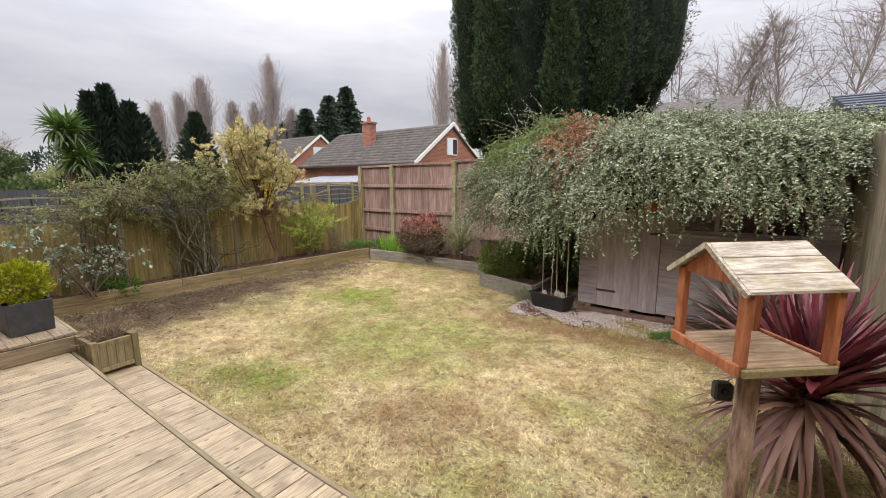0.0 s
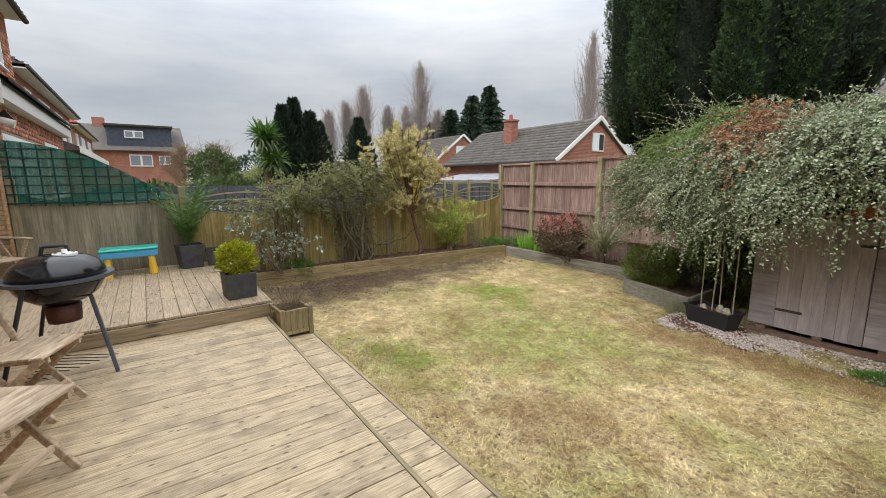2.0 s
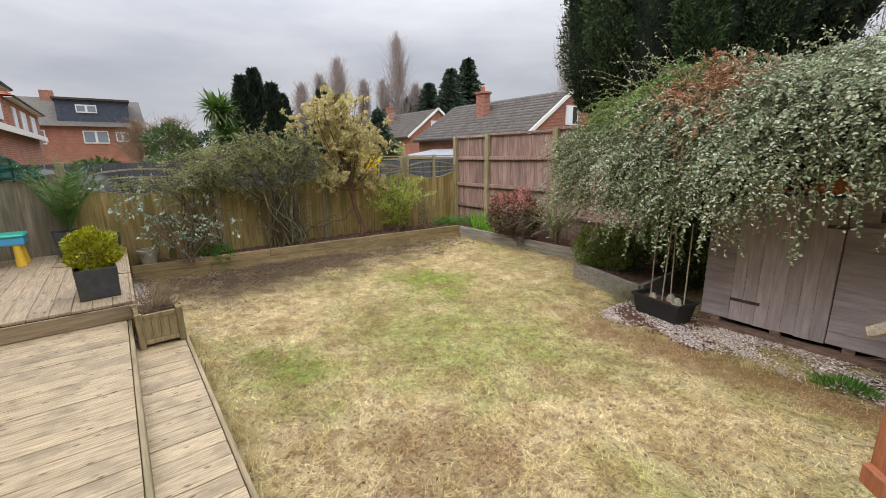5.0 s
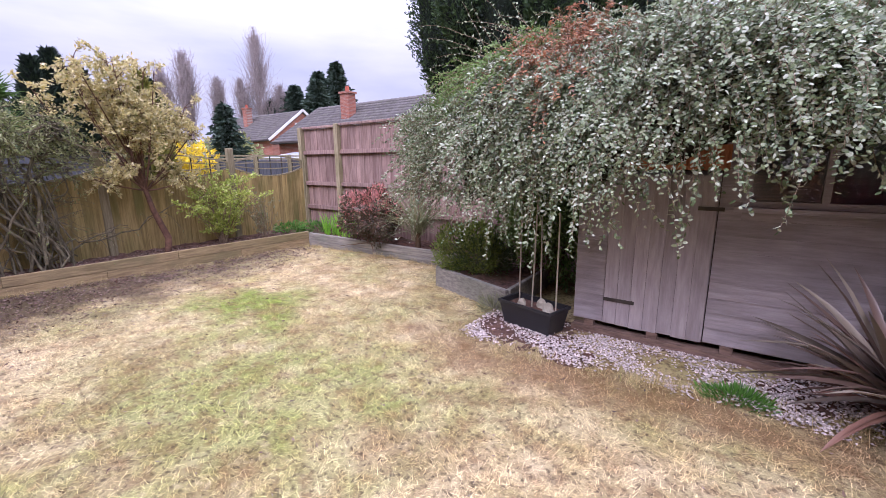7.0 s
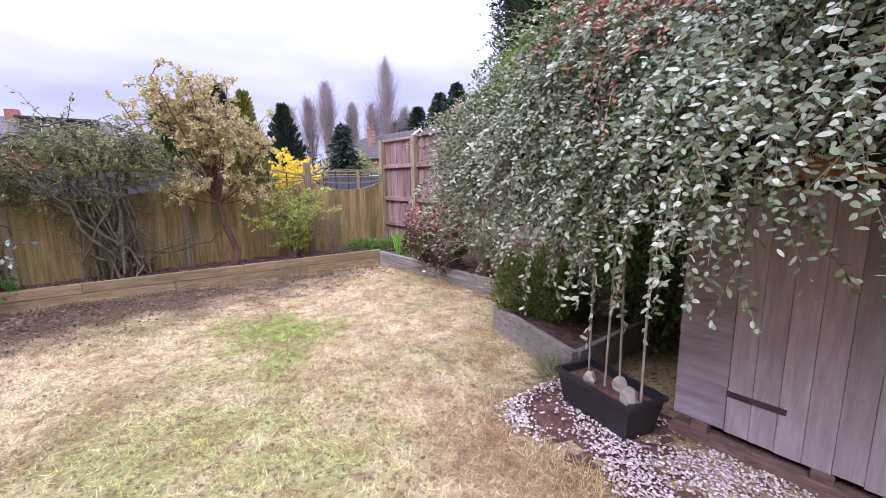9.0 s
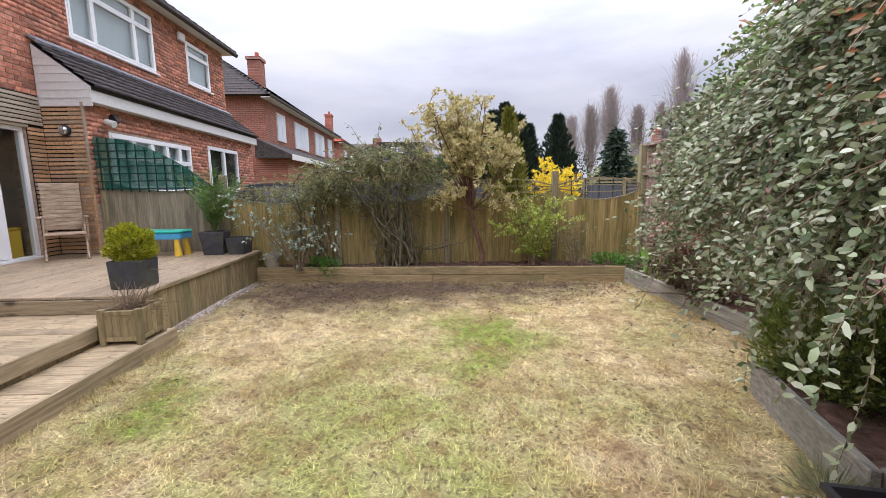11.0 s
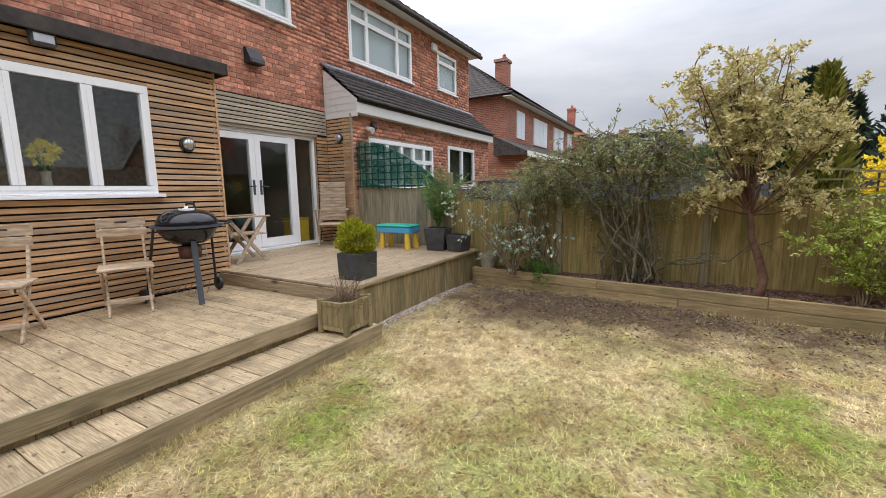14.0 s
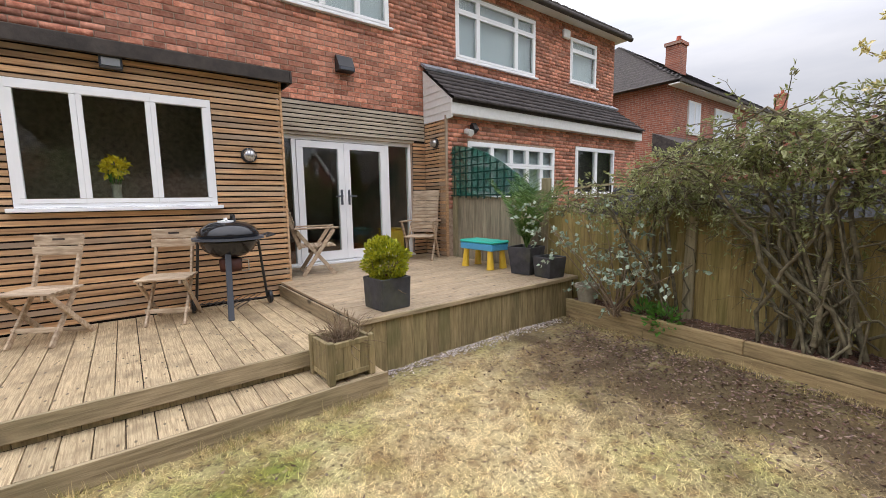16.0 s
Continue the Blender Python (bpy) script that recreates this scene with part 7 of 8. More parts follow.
def build_bed_plants():
    t = thing("bronze_bush", "rounded bush with bronze-pink young leaves", "shrub")
    pts, d = blob(6500, (-5.42, 6.88, 0.32), (0.56, 0.4, 0.42), 0.55)
    pink = (d[:, 2] + RNG.normal(size=len(d)) * 0.35 > 0.35) & (np.sin(23 * pts[:, 0]) * np.sin(21 * pts[:, 2] + 17 * pts[:, 1]) > -0.35)
    lv = d + RNG.normal(size=d.shape) * 0.5 + [0, 0, 0.3]
    part_np("foliage", leaves(pts[~pink], lv[~pink], 0.055, 0.024), L_BRONZE, t)
    part_np("young_foliage", leaves(pts[pink], lv[pink], 0.05, 0.022), L_RED, t, "pink young leaves")
    ch = [tube(wander((-5.42, 6.88, -0.14), RNG.normal(size=3) * 0.6 + [0, 0, 1], 0.7, 6, 0.15), np.linspace(0.012, 0.003, 7), 5) for _ in range(18)]
    part_np("stems", joined(ch), BARK, t)
    t = thing("iris_clump", "clump of bright green upright iris blades", "plant")
    ch = [strap_leaves(26, (-6.75 + 0.16 * i, 7.05 + 0.05 * (i % 2), -0.14), 0.4, 0.018, 0.3, 0.02, 1.0, 0.05) for i in range(5)]
    part_np("grass_clump", joined(ch), L_GRASS, t)
    t = thing("strap_leaf_plant", "pale arching strap-leaved plant spilling over the bed", "plant")
    part_np("leaves", strap_leaves(150, (-4.5, 6.9, 0.12), 0.95, 0.015, 1.0, 0.15, 1.0, 0.05), L_STRAP, t)
    part_np("stem", tube([(-4.5, 6.9, -0.2), (-4.5, 6.9, 0.12)], [0.05, 0.04], 8), BARK, t)
    t = thing("round_bush", "low rounded green bush in the grey timber bed", "shrub")
    pts, d = blob(5200, (-3.2, 6.3, 0.1), (0.44, 0.3, 0.34), 0.6)
    part_np("foliage", leaves(pts, d * 0.6 + RNG.normal(size=d.shape) * 0.4 + [0, 0, 0.6], 0.045, 0.018), leafy("olive_bush_leaves", [C(96, 112, 44), C(128, 140, 60), C(74, 90, 40)]), t)
    pts, d = blob(3000, (-3.05, 6.4, 0.02), (0.42, 0.3, 0.3), 0.3)
    part_np("inner_foliage", leaves(pts, d + [0, 0, 0.5], 0.05, 0.016), L_HEDGE, t)
    for x, y, r, n in ((-7.5, 2.2, 0.16, 260), (-7.45, 6.75, 0.28, 500), (-7.2, 7.15, 0.25, 400), (-7.62, 1.95, 0.12, 160)):
        w = thing("weed", "low leafy green weed in the raised bed", "plant", group="weeds in the bed")
        pts, d = blob(n, (x, y, -0.07), (r, r, 0.13), 0.3)
        part_np("foliage", leaves(pts, d + [0, 0, 0.5], 0.055, 0.028), L_WEED, w)
    w = thing("grass_tuft", "green tuft growing in the gravel", "plant")
    pts, d = blob(900, (-0.5, 5.06, LAWN_Z + 0.03), (0.19, 0.1, 0.05), 0.2)
    part_np("grass_clump", leaves(pts, d + [0, 0, 0.8], 0.05, 0.008), L_WEED, w)
    w = thing("grass_tuft", "tuft of dry grass at the corner of the grey bed", "plant")
    pts, d = blob(300, (-2.5, 5.6, LAWN_Z + 0.06), (0.12, 0.08, 0.08), 0.2)
    part_np("grass_clump", leaves(pts, d + [0, 0, 0.8], 0.11, 0.006), L_STRAP, w)
    w = thing("weed", "green weeds under the bird table", "plant", group="weeds in the bed")
    pts, d = blob(400, (0.2, 2.35, LAWN_Z + 0.06), (0.16, 0.12, 0.1), 0.2)
    part_np("foliage", leaves(pts, d + [0, 0, 0.5], 0.05, 0.024), L_WEED, w)


build_bed_plants()


# ---- beyond the fences ----
def build_cypress():
    t = thing("cypress", "massive dark green upright cypress behind the shed", "tree")
    cx, cy = -3.45, 9.3
    part_np("trunk", tube([(cx, cy, -0.4), (cx, cy, 1.5), (cx + 0.1, cy, 4)], [0.42, 0.36, 0.3], 12), BARK, t)
    limbs = [tube(wander((cx, cy, 1.2), (math.cos(a) * 0.5, math.sin(a) * 0.5, 1), 2.0, 7, 0.05), np.linspace(0.14, 0.05, 8), 7) for a in np.linspace(0, 6.0, 9)]
    for limb in limbs:
        part_np("limb", limb, BARK, t)
    pts, ways, pts2, ways2, core = [], [], [], [], []
    spots = [(cx + 0.4 * math.cos(a), cy + 0.4 * math.sin(a), 0.6) for a in (0.5, 2.6, 4.7)]
    spots += [(cx + 0.95 * math.cos(a), cy + 0.95 * math.sin(a), 0.5) for a in np.arange(0.2, 6.2, 0.7)]
    spots += [(cx + RNG.uniform(1.75, 2.0) * math.cos(a), cy + RNG.uniform(1.7, 1.95) * math.sin(a), RNG.uniform(0.3, 0.46)) for a in np.arange(0.1, 6.2, 0.42)]
    spots += [(-2.72, 7.35, 0.3), (-3.9, 7.32, 0.34), (-2.15, 7.75, 0.3)]
    for k, (px, py, w) in enumerate(spots):
        rr = math.hypot(px - cx, py - cy)
        ca, sa = (px - cx) / rr, (py - cy) / rr
        z0 = 1.5 + 0.28 * rr + 0.95 * max(0.0, ca) ** 1.5 * rr / 2 + RNG.uniform(-0.1, 0.3)
        h = RNG.uniform(4.6, 6.6) - rr * 0.5 if rr < 2.02 else RNG.uniform(2.6, 4.2)
        m = 15000 if py < cy else 3500
        u = RNG.uniform(0, 1, m) ** 1.15
        prof = np.sin(np.clip(u * 0.9 + 0.1, 0, 1) ** 0.5 * math.pi) ** 0.6 * np.sqrt(np.clip(u * h / 0.7, 0.01, 1))
        th = RNG.uniform(0, 6.28, m)
        zz = u * h
        lump = 1 + 0.22 * np.sin(7.5 * zz + 3 * th + k) * np.sin(2 * th + 3.1 * zz + 2 * k) + 0.2 * np.sin(6 * th + 2.2 * np.sin(9 * zz + k)) * np.sin(19 * zz + 2 * th)
        skin = RNG.uniform(0.72, 1.06, m)
        rad = w * prof * lump * skin
        flare = 0.2 * u * rr
        q = np.stack([px + rad * np.cos(th) + flare * ca, py + rad * np.sin(th) + flare * sa, z0 + zz], 1)
        d = np.stack([np.cos(th) * 0.8, np.sin(th) * 0.8, 0.7 * np.ones(m)], 1) + RNG.normal(size=(m, 3)) * 0.5
        # bulges and some whole plumes coloured as lit, hollows as shaded
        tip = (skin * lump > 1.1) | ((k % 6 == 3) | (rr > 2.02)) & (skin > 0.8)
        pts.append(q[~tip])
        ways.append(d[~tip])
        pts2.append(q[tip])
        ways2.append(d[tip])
        # near-black tube in each plume: the crown's inner shade put into colour
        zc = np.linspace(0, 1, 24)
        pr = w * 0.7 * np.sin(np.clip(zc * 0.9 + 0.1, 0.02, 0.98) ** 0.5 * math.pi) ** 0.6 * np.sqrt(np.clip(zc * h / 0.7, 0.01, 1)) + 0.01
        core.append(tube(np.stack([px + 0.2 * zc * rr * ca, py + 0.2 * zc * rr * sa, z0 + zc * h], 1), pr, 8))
    part_np("core", joined(core), surface("crown_shade_core", C(18, 26, 18), C(32, 44, 28), scale=10, rough=1.0, fine=30, bump=1.0), t, kind="stuff")
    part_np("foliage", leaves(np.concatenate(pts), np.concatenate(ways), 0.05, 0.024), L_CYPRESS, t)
    part_np("lit_foliage", leaves(np.concatenate(pts2), np.concatenate(ways2), 0.05, 0.024), L_CYPRESS_LIT, t)


def bare_tree(name, label, base, height, width, n, material, upright=0.9, r=0.25, subs=6, spread=False):
    """A leafless tree: trunk, limbs and many fine twigs; a spreading one forks twice more."""
    t = thing(name, label, "tree", group="bare trees beyond the gardens")
    trunk = wander(base, (0, 0, 1), height * 0.92, 10, 0.07 if spread else 0.012)
    part_np("trunk", tube(trunk, np.linspace(r, r * 0.12, 11), 7), material, t)
    ch = []
    for i in range(n):
        u = RNG.uniform(0.22 if spread else 0.12, 0.98) ** 0.8
        k = min(9, int(u * 10))
        p0 = trunk[k] + (trunk[k + 1] - trunk[k]) * (u * 10 - k)
        a = RNG.uniform(0, 6.28)
        ln = width * (0.35 + 1.05 * math.sin(math.pi * u ** 0.8)) * (1 - 0.45 * u) * RNG.uniform(0.6, 1.2)
        line = wander(p0, (math.cos(a), math.sin(a), upright), ln, 5, 0.26 if spread else 0.10 if upright > 2 else 0.2, -0.08 * upright)
        ch.append(tube(line, np.linspace(r * 0.24, r * 0.07, 6), 3))
        for _ in range(subs):
            j = RNG.integers(1, 5)
            way = unit(line[j + 1] - line[j]) + RNG.normal(size=3) * 0.55 if spread else (math.cos(_ * 2.4 + i), math.sin(_ * 2.4 + i), upright * 0.9)
            sub_line = wander(line[j], way, ln * 0.5, 3, 0.2)
            ch.append(tube(sub_line, np.linspace(r * 0.11, r * 0.05, 4), 3))
            for _ in range(4 if spread else 0):
                q = sub_line[RNG.integers(1, 4)]
                ch.append(tube(wander(q, way + RNG.normal(size=3) * 0.6, ln * 0.24, 3, 0.25), np.linspace(r * 0.055, r * 0.035, 4), 3))
    part_np("branchwork", joined(ch), material, t, kind="stuff")
    return t


def conifer(name, label, base, height, width, n, material, leaf=0.5, layers=True):
    t = thing(name, label, "tree", group="conifers beyond the gardens")
    b = np.array(base, float)
    part_np("trunk", tube([b, b + [0, 0, height * 0.9]], [width * 0.09, 0.03], 7), BARK, t)
    u = RNG.uniform(0, 1, n) ** 1.2
    th = RNG.uniform(0, 6.28, n)
    tooth = 1 - 0.45 * ((u * 11) % 1.0) if layers else 1 + 0.25 * np.sin(14 * u + 4 * th)
    rad = width * (1 - u) ** 0.8 * tooth * RNG.uniform(0.35, 1.0, n) * (1 + 0.25 * np.sin(3 * th + 9 * u))
    p = b + np.stack([rad * np.cos(th), rad * np.sin(th), height * (0.08 + 0.92 * u)], 1)
    d = np.stack([np.cos(th), np.sin(th), np.full(n, -0.25 if layers else 1.2)], 1) + RNG.normal(size=(n, 3)) * 0.3
    part_np("crown", leaves(p, d, leaf, leaf * 0.35), material, t)
    # the same near-black fill paints the shade deep in the crown
    part_np("crown_core", tube([b + [0, 0, height * 0.1], b + [0, 0, height * 0.5], b + [0, 0, height * 0.92]], [width * 0.3, width * 0.2, 0.05], 8), bpy.data.materials["crown_shade_core"], t)
    return t


def gable_house(name, label, x0, x1, y0, y1, eave, ridge, tile, windows, chimney=None):
    """A far house with its ridge along x and a gable towards +x."""
    t = thing(name, label, "house")
    ym = (y0 + y1) / 2
    g = -0.45
    part("wall", boxed(x0, x1 - 0.3, y0, y1, g, eave), FARBRICK, t)
    part("gable_wall", prism_x([(y0, g), (y1, g), (y1, eave), (ym, ridge - 0.1), (y0, eave)], x1 - 0.3, x1), FARBRICK_X, t)
    bm = prism_x([(y0 - 0.35, eave - 0.15), (ym, ridge), (y1 + 0.35, eave - 0.15), (y1 + 0.35, eave - 0.3), (ym, ridge - 0.2), (y0 - 0.35, eave - 0.3)], x0 - 0.2, x1 + 0.15)
    part("roof", bm, TILE_BROWN, t)
    tiles("roof_tiles", t, x0 - 0.2, x1 + 0.15, y0 - 0.36, eave - 0.14, ym, ridge + 0.02, tile, wide=0.34, gauge=0.34, lap=0.03)
    for s, yy in ((-1, y0 - 0.4), (1, y1 + 0.4)):
        part("barge_board", bar((x1 + 0.17, yy, eave - 0.2), (x1 + 0.17, ym, ridge + 0.03), 0.05, 0.22), WHITE, t)
    part("gutter", boxed(x0 - 0.2, x1 + 0.1, y0 - 0.5, y0 - 0.38, eave - 0.25, eave - 0.14), DARKWOOD, t)
    for y, z, w, h in windows:
        wd = part("window", boxed(x1 + 0.002, x1 + 0.06, y - w / 2, y + w / 2, z, z + h), WHITE, t)
        for s in (-1, 1):
            part("pane", boxed(x1 + 0.061, x1 + 0.07, y + s * w / 4 - w / 4 + 0.06, y + s * w / 4 + w / 4 - 0.06, z + 0.07, z + h - 0.07), PALE_PANE if s < 0 else ENAMEL, wd)
    if chimney:
        c = part("chimney", boxed(chimney[0] - 0.35, chimney[0] + 0.35, chimney[1] - 0.3, chimney[1] + 0.3, eave, chimney[2]), FARBRICK, t)
        part("chimney_cap", boxed(chimney[0] - 0.42, chimney[0] + 0.42, chimney[1] - 0.37, chimney[1] + 0.37, chimney[2] + 0.001, chimney[2] + 0.12), FARBRICK, c)
        bm = bmesh.new()
        rod(bm, (chimney[0], chimney[1], chimney[2] + 0.12), (chimney[0], chimney[1], chimney[2] + 0.45), 0.13, 0.11)
        part("chimney_pot", bm, TILE_RED, c)
        part("flashing", boxed(chimney[0] - 0.45, chimney[0] + 0.45, chimney[1] - 0.42, chimney[1] - 0.31, eave + 0.55, eave + 0.75), LEAD, c)
    return t


def terrace(x0, x1, y_front, y_back, eave, ridge, tile, label, chimneys, wins):
    """A neighbouring two-storey house with a hipped roof, its front wall towards +y."""
    t = thing("neighbour_house", label, "house")
    part("wall", boxed(x0, x1, y_back, y_front, -0.45, eave), FARBRICK, t)
    part("side_wall", boxed(x1 + 0.001, x1 + 0.03, y_back, y_front, -0.45, eave), FARBRICK_X, t)
    ym = (y_front + y_back) / 2
    hip = (y_front - y_back) / 2 * 0.8
    o = 0.4
    bm = bmesh.new()
    c = [bm.verts.new(v) for v in ((x0 - o, y_front + o, eave), (x1 + o, y_front + o, eave), (x1 + o, y_back - o, eave), (x0 - o, y_back - o, eave))]
    r = [bm.verts.new(v) for v in ((x0 + hip, ym, ridge), (x1 - hip, ym, ridge))]
    for f in ((c[0], c[1], r[1], r[0]), (c[1], c[2], r[1]), (c[2], c[3], r[0], r[1]), (c[3], c[0], r[0]), (c[3], c[2], c[1], c[0])):
        bm.faces.new(f)
    part("roof", bm, tile, t)
    # courses of tiles on the front and side slopes
    ch = []
    rows = 20
    for i in range(rows):
        u = i / rows
        z = eave + (ridge - eave) * u + 0.03
        ya = y_front + o - (y_front + o - ym) * u
        xa, xb = x1 + o - (hip + o) * u, x0 - o + (hip + o) * u
        yb = y_back - o + (ym - y_back + o) * u
        n = max(2, int((xa - xb) / 0.33))
        for k in range(n):
            p, q = xb + (xa - xb) * k / n, xb + (xa - xb) * (k + 0.9) / n
            ch.append((np.array([(p, ya + 0.03, z - 0.03), (q, ya + 0.03, z - 0.03), (q, ya - 0.25, z + 0.1), (p, ya - 0.25, z + 0.1)]), np.array([(0, 1, 2, 3)])))
        n = max(2, int((ya - yb) / 0.33))
        for k in range(n):
            p, q = yb + (ya - yb) * k / n, yb + (ya - yb) * (k + 0.9) / n
            ch.append((np.array([(xa + 0.03, p, z - 0.03), (xa + 0.03, q, z - 0.03), (xa - 0.25, q, z + 0.1), (xa - 0.25, p, z + 0.1)]), np.array([(0, 1, 2, 3)])))
    part_np("roof_tiles", joined(ch), tile, t, kind="stuff")
    bm = bmesh.new()
    box(bm, x0 - o, x1 + o, y_front + o, y_front + o + 0.08, eave - 0.1, eave - 0.002)
    part("gutter", bm, DARKWOOD, t)
    part("soffit", boxed(x0 - o, x1 + o, y_front + 0.01, y_front + o - 0.01, eave - 0.14, eave - 0.1), WHITE, t)
    for x, z, w, h in wins:
        wd = part("window", boxed(x - w / 2, x + w / 2, y_front + 0.002, y_front + 0.06, z, z + h), WHITE, t)
        k = max(1, round(w / 0.7))
        for i in range(k):
            a = x - w / 2 + w * i / k
            # pane painted pale, as if the glass mirrored the sky
            part("pane", boxed(a + 0.06, a + w / k - 0.05, y_front + 0.061, y_front + 0.07, z + 0.08, z + h - 0.08), PALE_PANE, wd)
    for cx, cy, top in chimneys:
        cmy = part("chimney", boxed(cx - 0.36, cx + 0.36, cy - 0.32, cy + 0.32, eave, top), FARBRICK, t)
        part("chimney_cap", boxed(cx - 0.42, cx + 0.42, cy - 0.38, cy + 0.38, top + 0.001, top + 0.15), FARBRICK, cmy)
        bm = bmesh.new()
        rod(bm, (cx - 0.2, cy, top + 0.15), (cx - 0.2, cy, top + 0.5), 0.12, 0.1)
        part("chimney_pot", bm, TILE_RED, cmy)
    return t


def build_surroundings():
    gable_house("bungalow", "brick bungalow with brown tiled roof and white bargeboards", -25.2, -15.0, 18.5, 25.5, 2.6, 4.9, TILE_BROWN, [(22.0, 3.0, 1.1, 1.05)], (-20.6, 20.4, 5.2))
    gable_house("bungalow", "distant bungalow with white gable trim", -48.0, -36.0, 25.0, 32.0, 3.4, 6.1, TILE_BROWN, [(28.5, 3.6, 1.8, 1.3)], (-43.0, 27.0, 6.6))
    terrace(-32.5, -19.4, -3.1, -11.0, 5.2, 8.2, TILE, "two-storey brick neighbour house with dark hipped roof", [(-24.5, -5.3, 8.1)], [(-21.2, 3.5, 1.1, 1.25), (-24.4, 3.4, 2.4, 1.35), (-28.2, 3.4, 2.2, 1.35), (-31.0, 3.5, 1.1, 1.25)])
    part_h = terrace(-50, -36, -3.4, -11.0, 5.2, 8.0, TILE_RED, "far brick house with red hipped roof", [(-44, -6, 8.6)], [(-38, 3.4, 1.2, 1.3), (-41.5, 3.4, 2.2, 1.3), (-46, 3.4, 2.2, 1.3)])
    # white-edged porch roofs along the neighbouring rears
    p = thing("rear_extension", "single-storey brick extension with white roof edge", "house extension")
    part("wall", boxed(-31.5, -18.2, -3.08, -1.9, -0.45, 2.5), FARBRICK, p)
    part("roof", prism_x([(-1.6, 2.5), (-1.6, 2.62), (-3.05, 3.3), (-3.05, 2.5)], -31.8, -17.9), TILE, p)
    part("fascia", boxed(-31.8, -17.9, -1.599, -1.56, 2.42, 2.64), WHITE, p)
    # house with a slate-grey box dormer
    d = thing("dormer_house", "brick house with slate-grey box dormer", "house")
    part("wall", boxed(-68, -58, -7.5, 4.2, -0.45, 4.8), FARBRICK_X, d)
    part("roof", prism([(-68.5, 4.8), (-63, 8.0), (-57.5, 4.8)], -7.8, 4.5), TILE_BROWN, d)
    dm = part("dormer", boxed(-62.5, -58.4, -2.7, 3.2, 4.9, 7.45), DORMER, d)
    part("dormer_roof", boxed(-62.7, -58.1, -2.9, 3.4, 7.451, 7.65), DARKWOOD, d)
    for y, w, z, h, x in ((-0.3, 1.7, 6.2, 0.8, -58.4), (0.1, 2.1, 3.1, 1.3, -58.0), (2.3, 1.1, 3.3, 1.0, -58.0), (-4.6, 1.6, 3.0, 1.4, -58.0)):
        wd = part("window", boxed(x + 0.002, x + 0.1, y - w / 2, y + w / 2, z, z + h), WHITE, d)
        for s in (-1, 1):
            part("pane", boxed(x + 0.101, x + 0.12, y + s * w / 4 - w / 4 + 0.1, y + s * w / 4 + w / 4 - 0.1, z + 0.12, z + h - 0.12), PANE_GREY, wd)
    part("chimney", boxed(-63.6, -62.4, -4.0, -2.9, 5.5, 8.7), FARBRICK_X, d)
    # dark panel fences and low roofs of the next gardens
    f = thing("slate_fence", "dark slate-grey panel fence in the next garden", "fence", kind="structure")
    for i in range(8):
        y = -1.0 + i * 0.9
        part("panel", boxed(-12.05, -12.0, y, y + 0.88, -0.45, 1.36), DARKFENCE, f)
    f2 = thing("slatted_fence", "grey slatted fence with pale posts in the next garden", "fence", kind="structure")
    for i in range(8):
        y = 6.2 + i * 1.3
        part("panel", boxed(-14.05, -14.0, y + 0.1, y + 1.2, -0.45, 1.25), DARKFENCE, f2)
        part("post", boxed(-14.08, -13.98, y - 0.05, y + 0.05, -0.45, 1.45), POST, f2)
        for z in (1.28, 1.38):
            part("rail", boxed(-14.03, -14.0, y + 0.06, y + 1.24, z, z + 0.05), POST, f2)
    c = thing("conservatory", "low conservatory with pale panelled roof", "conservatory")
    part("wall", boxed(-23.0, -17.0, 15.5, 18.1, -0.45, 1.25), PANE_GREY, c)
    for i in range(6):
        part("roof_panel", prism_x([(15.2, 1.3), (15.2, 1.34), (18.1, 1.8), (18.1, 1.76)], -23.0 + i, -22.06 + i), LEAD, c)
    bin_ = thing("covered_trampoline", "black domed cover in the neighbouring garden", "garden cover")
    part("cover", lathe([(1.7, 0.0), (1.7, 1.2), (1.45, 1.55), (0.8, 1.75), (0.01, 1.8)], 28, (-12.8, -0.2, -0.45)), BLACK, bin_, smooth=True)
    g = thing("garage", "low grey garage roof behind the rear fence", "garage")
    part("wall", boxed(-6.0, -0.4, 18.5, 24, -0.45, 3.0), FARBRICK, g)
    part("roof", prism_x([(18.2, 3.0), (21.2, 4.75), (24.3, 3.0)], -6.2, -0.2), TILE_BROWN, g)
    g = thing("neighbour_roof", "dark boarded roof over the side boundary", "house")
    part("wall", boxed(2.6, 9.0, 12.0, 18.0, -0.45, 2.75), FARBRICK, g)
    part("roof", prism_x([(11.7, 2.7), (15.0, 3.5), (18.3, 2.7)], 1.75, 9.3), DORMER, g)
    for i in range(7):
        y0, z0 = 11.68 + i * 0.47, 2.72 + i * 0.114
        part("roof_course", prism_x([(y0, z0), (y0, z0 + 0.05), (y0 + 0.45, z0 + 0.135), (y0 + 0.45, z0 + 0.11)], 1.7, 9.35), DORMER, g)
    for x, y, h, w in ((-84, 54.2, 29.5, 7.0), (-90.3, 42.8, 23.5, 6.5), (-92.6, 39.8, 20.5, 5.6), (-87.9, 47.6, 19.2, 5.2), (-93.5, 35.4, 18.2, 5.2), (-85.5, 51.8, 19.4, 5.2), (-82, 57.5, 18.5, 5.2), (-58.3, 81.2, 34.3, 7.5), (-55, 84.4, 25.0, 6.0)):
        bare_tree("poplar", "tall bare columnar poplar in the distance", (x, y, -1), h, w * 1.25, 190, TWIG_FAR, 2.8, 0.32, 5)
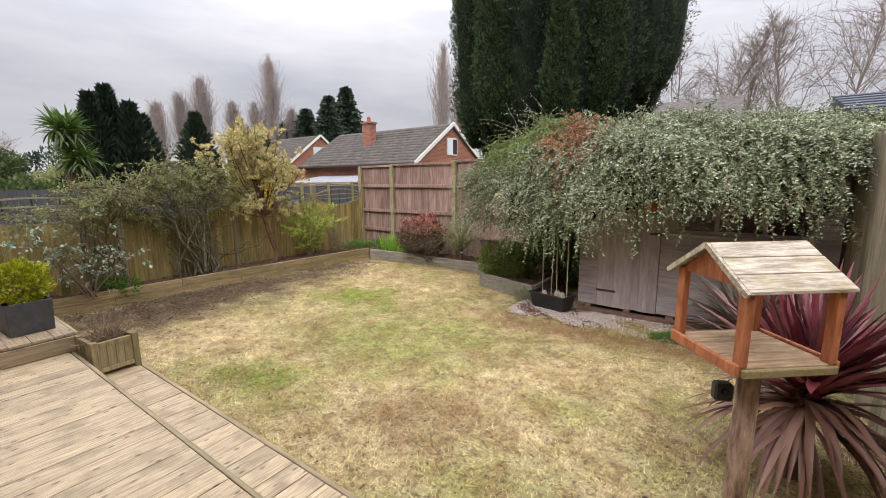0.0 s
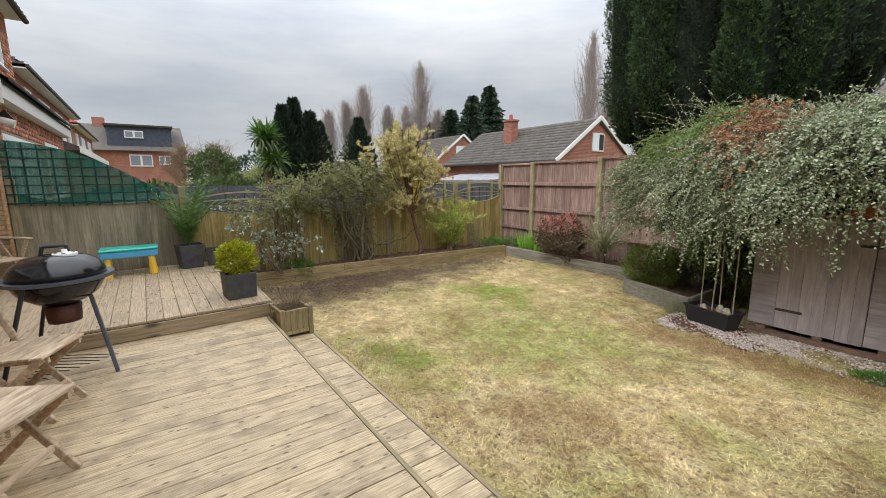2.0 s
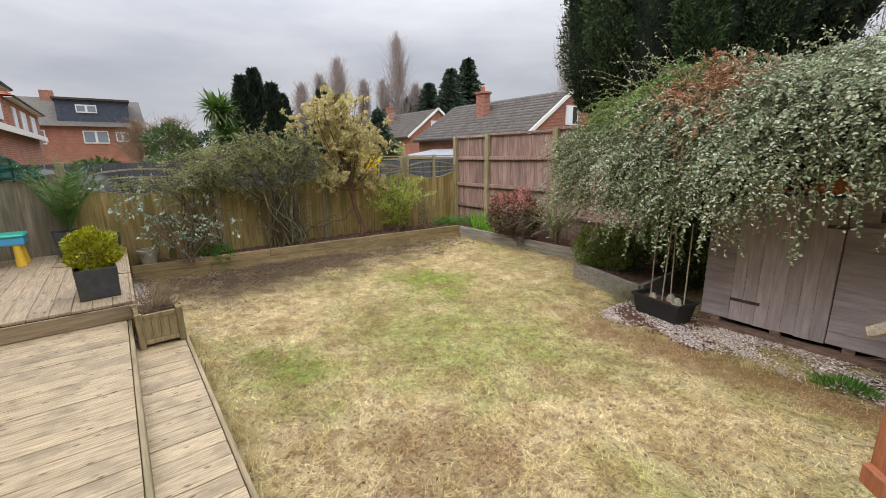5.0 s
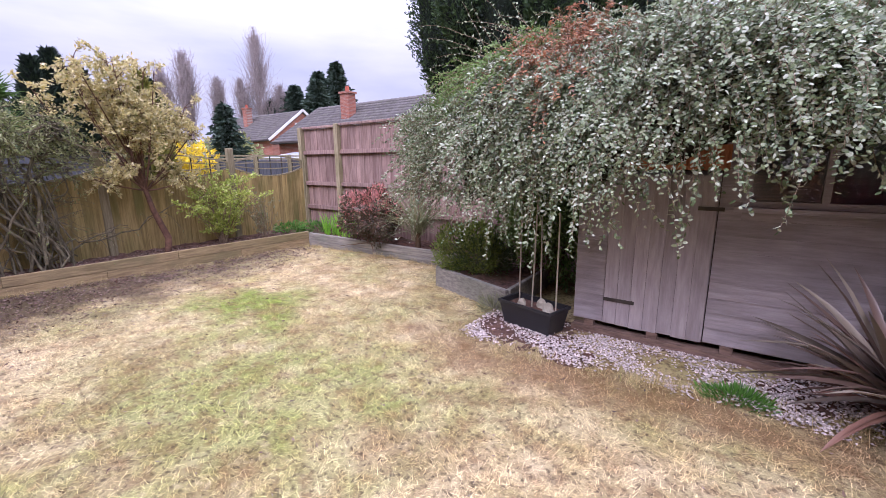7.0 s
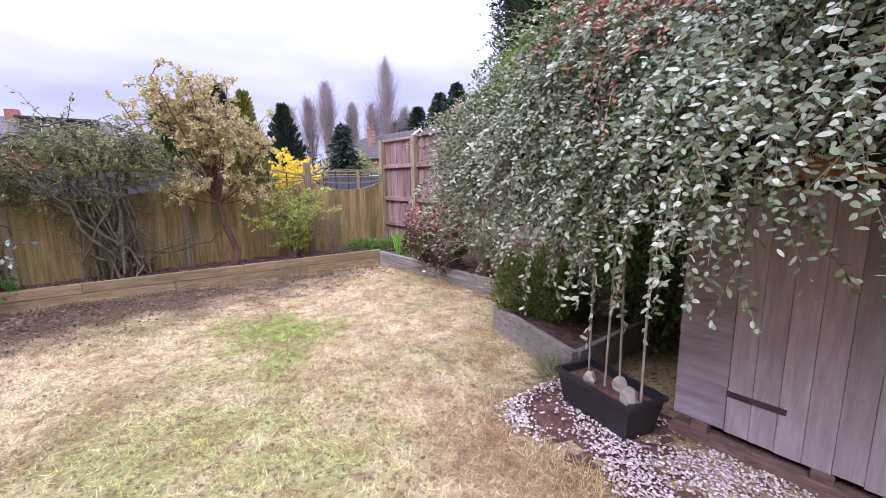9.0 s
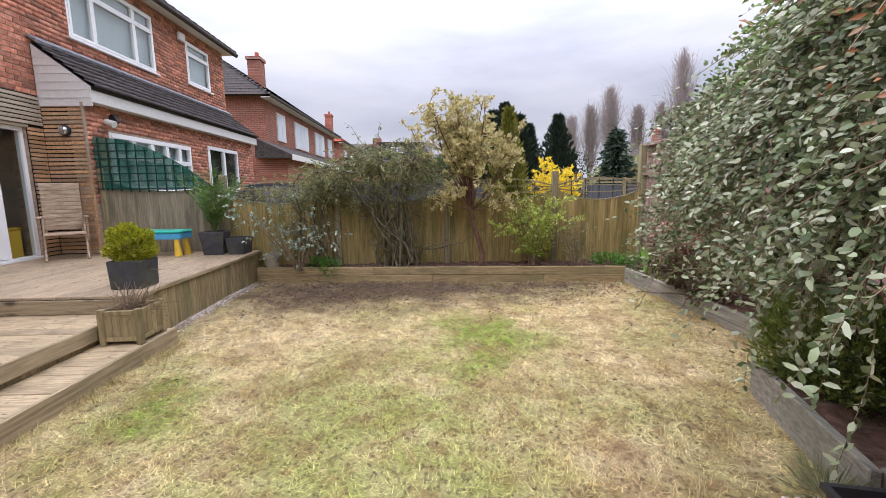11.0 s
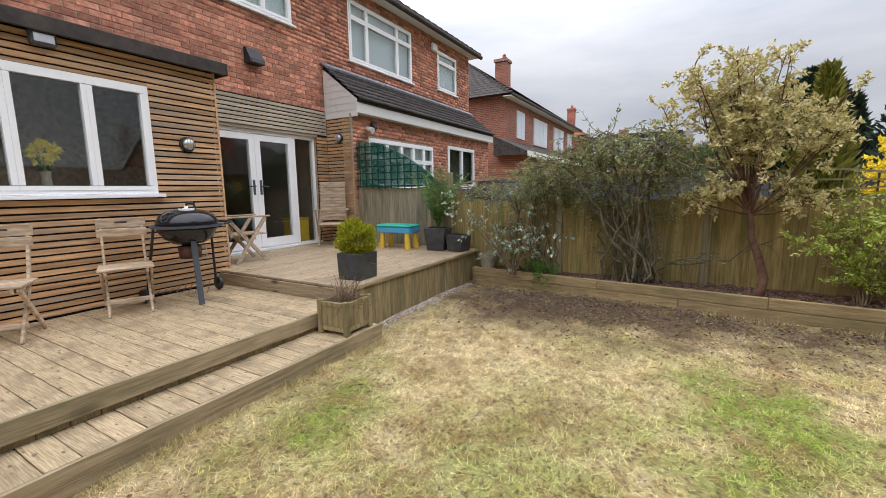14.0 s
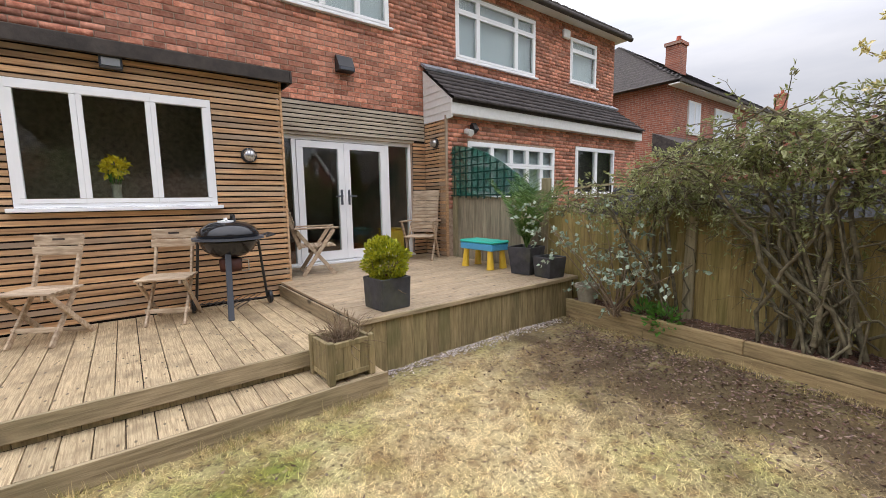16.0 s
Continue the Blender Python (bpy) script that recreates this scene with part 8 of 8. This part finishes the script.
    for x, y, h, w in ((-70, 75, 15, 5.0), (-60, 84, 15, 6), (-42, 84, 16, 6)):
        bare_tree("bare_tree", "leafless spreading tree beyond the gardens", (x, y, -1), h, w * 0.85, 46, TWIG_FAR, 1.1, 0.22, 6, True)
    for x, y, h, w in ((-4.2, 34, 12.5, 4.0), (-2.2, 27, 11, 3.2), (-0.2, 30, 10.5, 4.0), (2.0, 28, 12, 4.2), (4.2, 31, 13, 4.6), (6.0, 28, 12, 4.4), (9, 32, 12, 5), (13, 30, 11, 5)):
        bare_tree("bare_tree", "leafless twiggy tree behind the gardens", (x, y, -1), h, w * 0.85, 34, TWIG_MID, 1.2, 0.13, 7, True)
    for x, y, h, w in ((-32.0, 8.7, 7.0, 1.5), (-32.4, 9.6, 7.6, 1.6), (-31.6, 10.5, 6.6, 1.5), (-32.2, 11.3, 6.0, 1.4)):
        conifer("cypress_tree", "dark columnar conifer in a far garden", (x, y, -0.45), h, w, 6000, L_CYPRESS, 0.5, False)
    conifer("cypress_tree", "rounded dark conifer behind a yellow forsythia", (-24.6, 11.2, -0.45), 5.5, 1.6, 3600, L_CYPRESS, 0.35, False)
    conifer("cypress_tree", "dark green fir in a far garden", (-21.5, 13.2, -0.45), 4.4, 1.5, 2600, L_FIR, 0.35, True)
    conifer("golden_conifer", "narrow golden-green conifer in the next garden", (-10.1, 5.6, -0.45), 3.25, 0.6, 4200, L_GOLDCON, 0.16, False)
    for x, y, h in ((-73.4, 60.6, 18.5), (-77, 64, 21), (-74, 66.5, 23), (-80, 60, 18), (-84, 57, 15)):
        conifer("fir_tree", "tall dark fir on the skyline", (x, y, -1), h, 7.0, 8000, L_FIR, 1.2, True)
    fo = branchy("forsythia", "bright yellow forsythia in full flower", (-13.3, 7.6, -0.45), 16, 2.3, 0.34, L_FORSY, TWIG, (0.08, 0.05), 14, 22, 0.0, limb_r=0.02, start=0.6, twig_len=0.34)
    pt = thing("cabbage_palm", "cabbage palm with spiky crowns in a far garden", "tree")
    for px, py, pz in ((-25.3, 5.8, 3.85), (-25.26, 6.1, 2.5)):
        part_np("trunk", tube([(px, py, -0.45), (px + 0.05, py, pz * 0.6), (px, py, pz)], [0.2, 0.18, 0.14], 8), BARK, pt)
        part_np("crown", strap_leaves(260, (px, py, pz), 1.1, 0.1, 1.3, 0.10, 0.8, 0.12), L_PALM, pt)
        part_np("skirt", strap_leaves(120, (px, py, pz - 0.1), 1.0, 0.1, 1.2, 0.3, 0.1, 0.2), L_HEDGE, pt, "old hanging leaves")
    for x, y, z, r, h, m in ((-30, 4.5, -0.2, 2.2, 1.5, L_HEDGE), (-39.6, 5.0, 1.2, 1.8, 2.2, L_HEDGE), (-33, 7.5, 0, 2.0, 1.9, L_WEEP), (-28, 0.5, -0.2, 1.4, 1.2, L_HEDGE), (-42, 9, 0, 3, 3.2, L_FIR), (-50, 20, 0, 5, 4, L_FIR), (-30, 18, 0, 2.2, 2.4, L_WEEP)):
        t = thing("garden_hedge", "rounded evergreen shrub in the gardens beyond", "shrub", group="shrubs beyond the fence")
        pts, dd = blob(2600, (x, y, z + h * 0.45), (r, r, h * 0.75), 0.6)
        part_np("foliage", leaves(pts, dd + RNG.normal(size=dd.shape) * 0.5, 0.3, 0.16), m, t)
    for x, y in ((-44, 3.0), (-41, 5.2)):
        bare_tree("bare_tree", "bare brown garden tree beyond the gardens", (x, y, -0.4), 5.2, 2.6, 130, TWIG, 0.7, 0.12)


build_cypress()
build_surroundings()
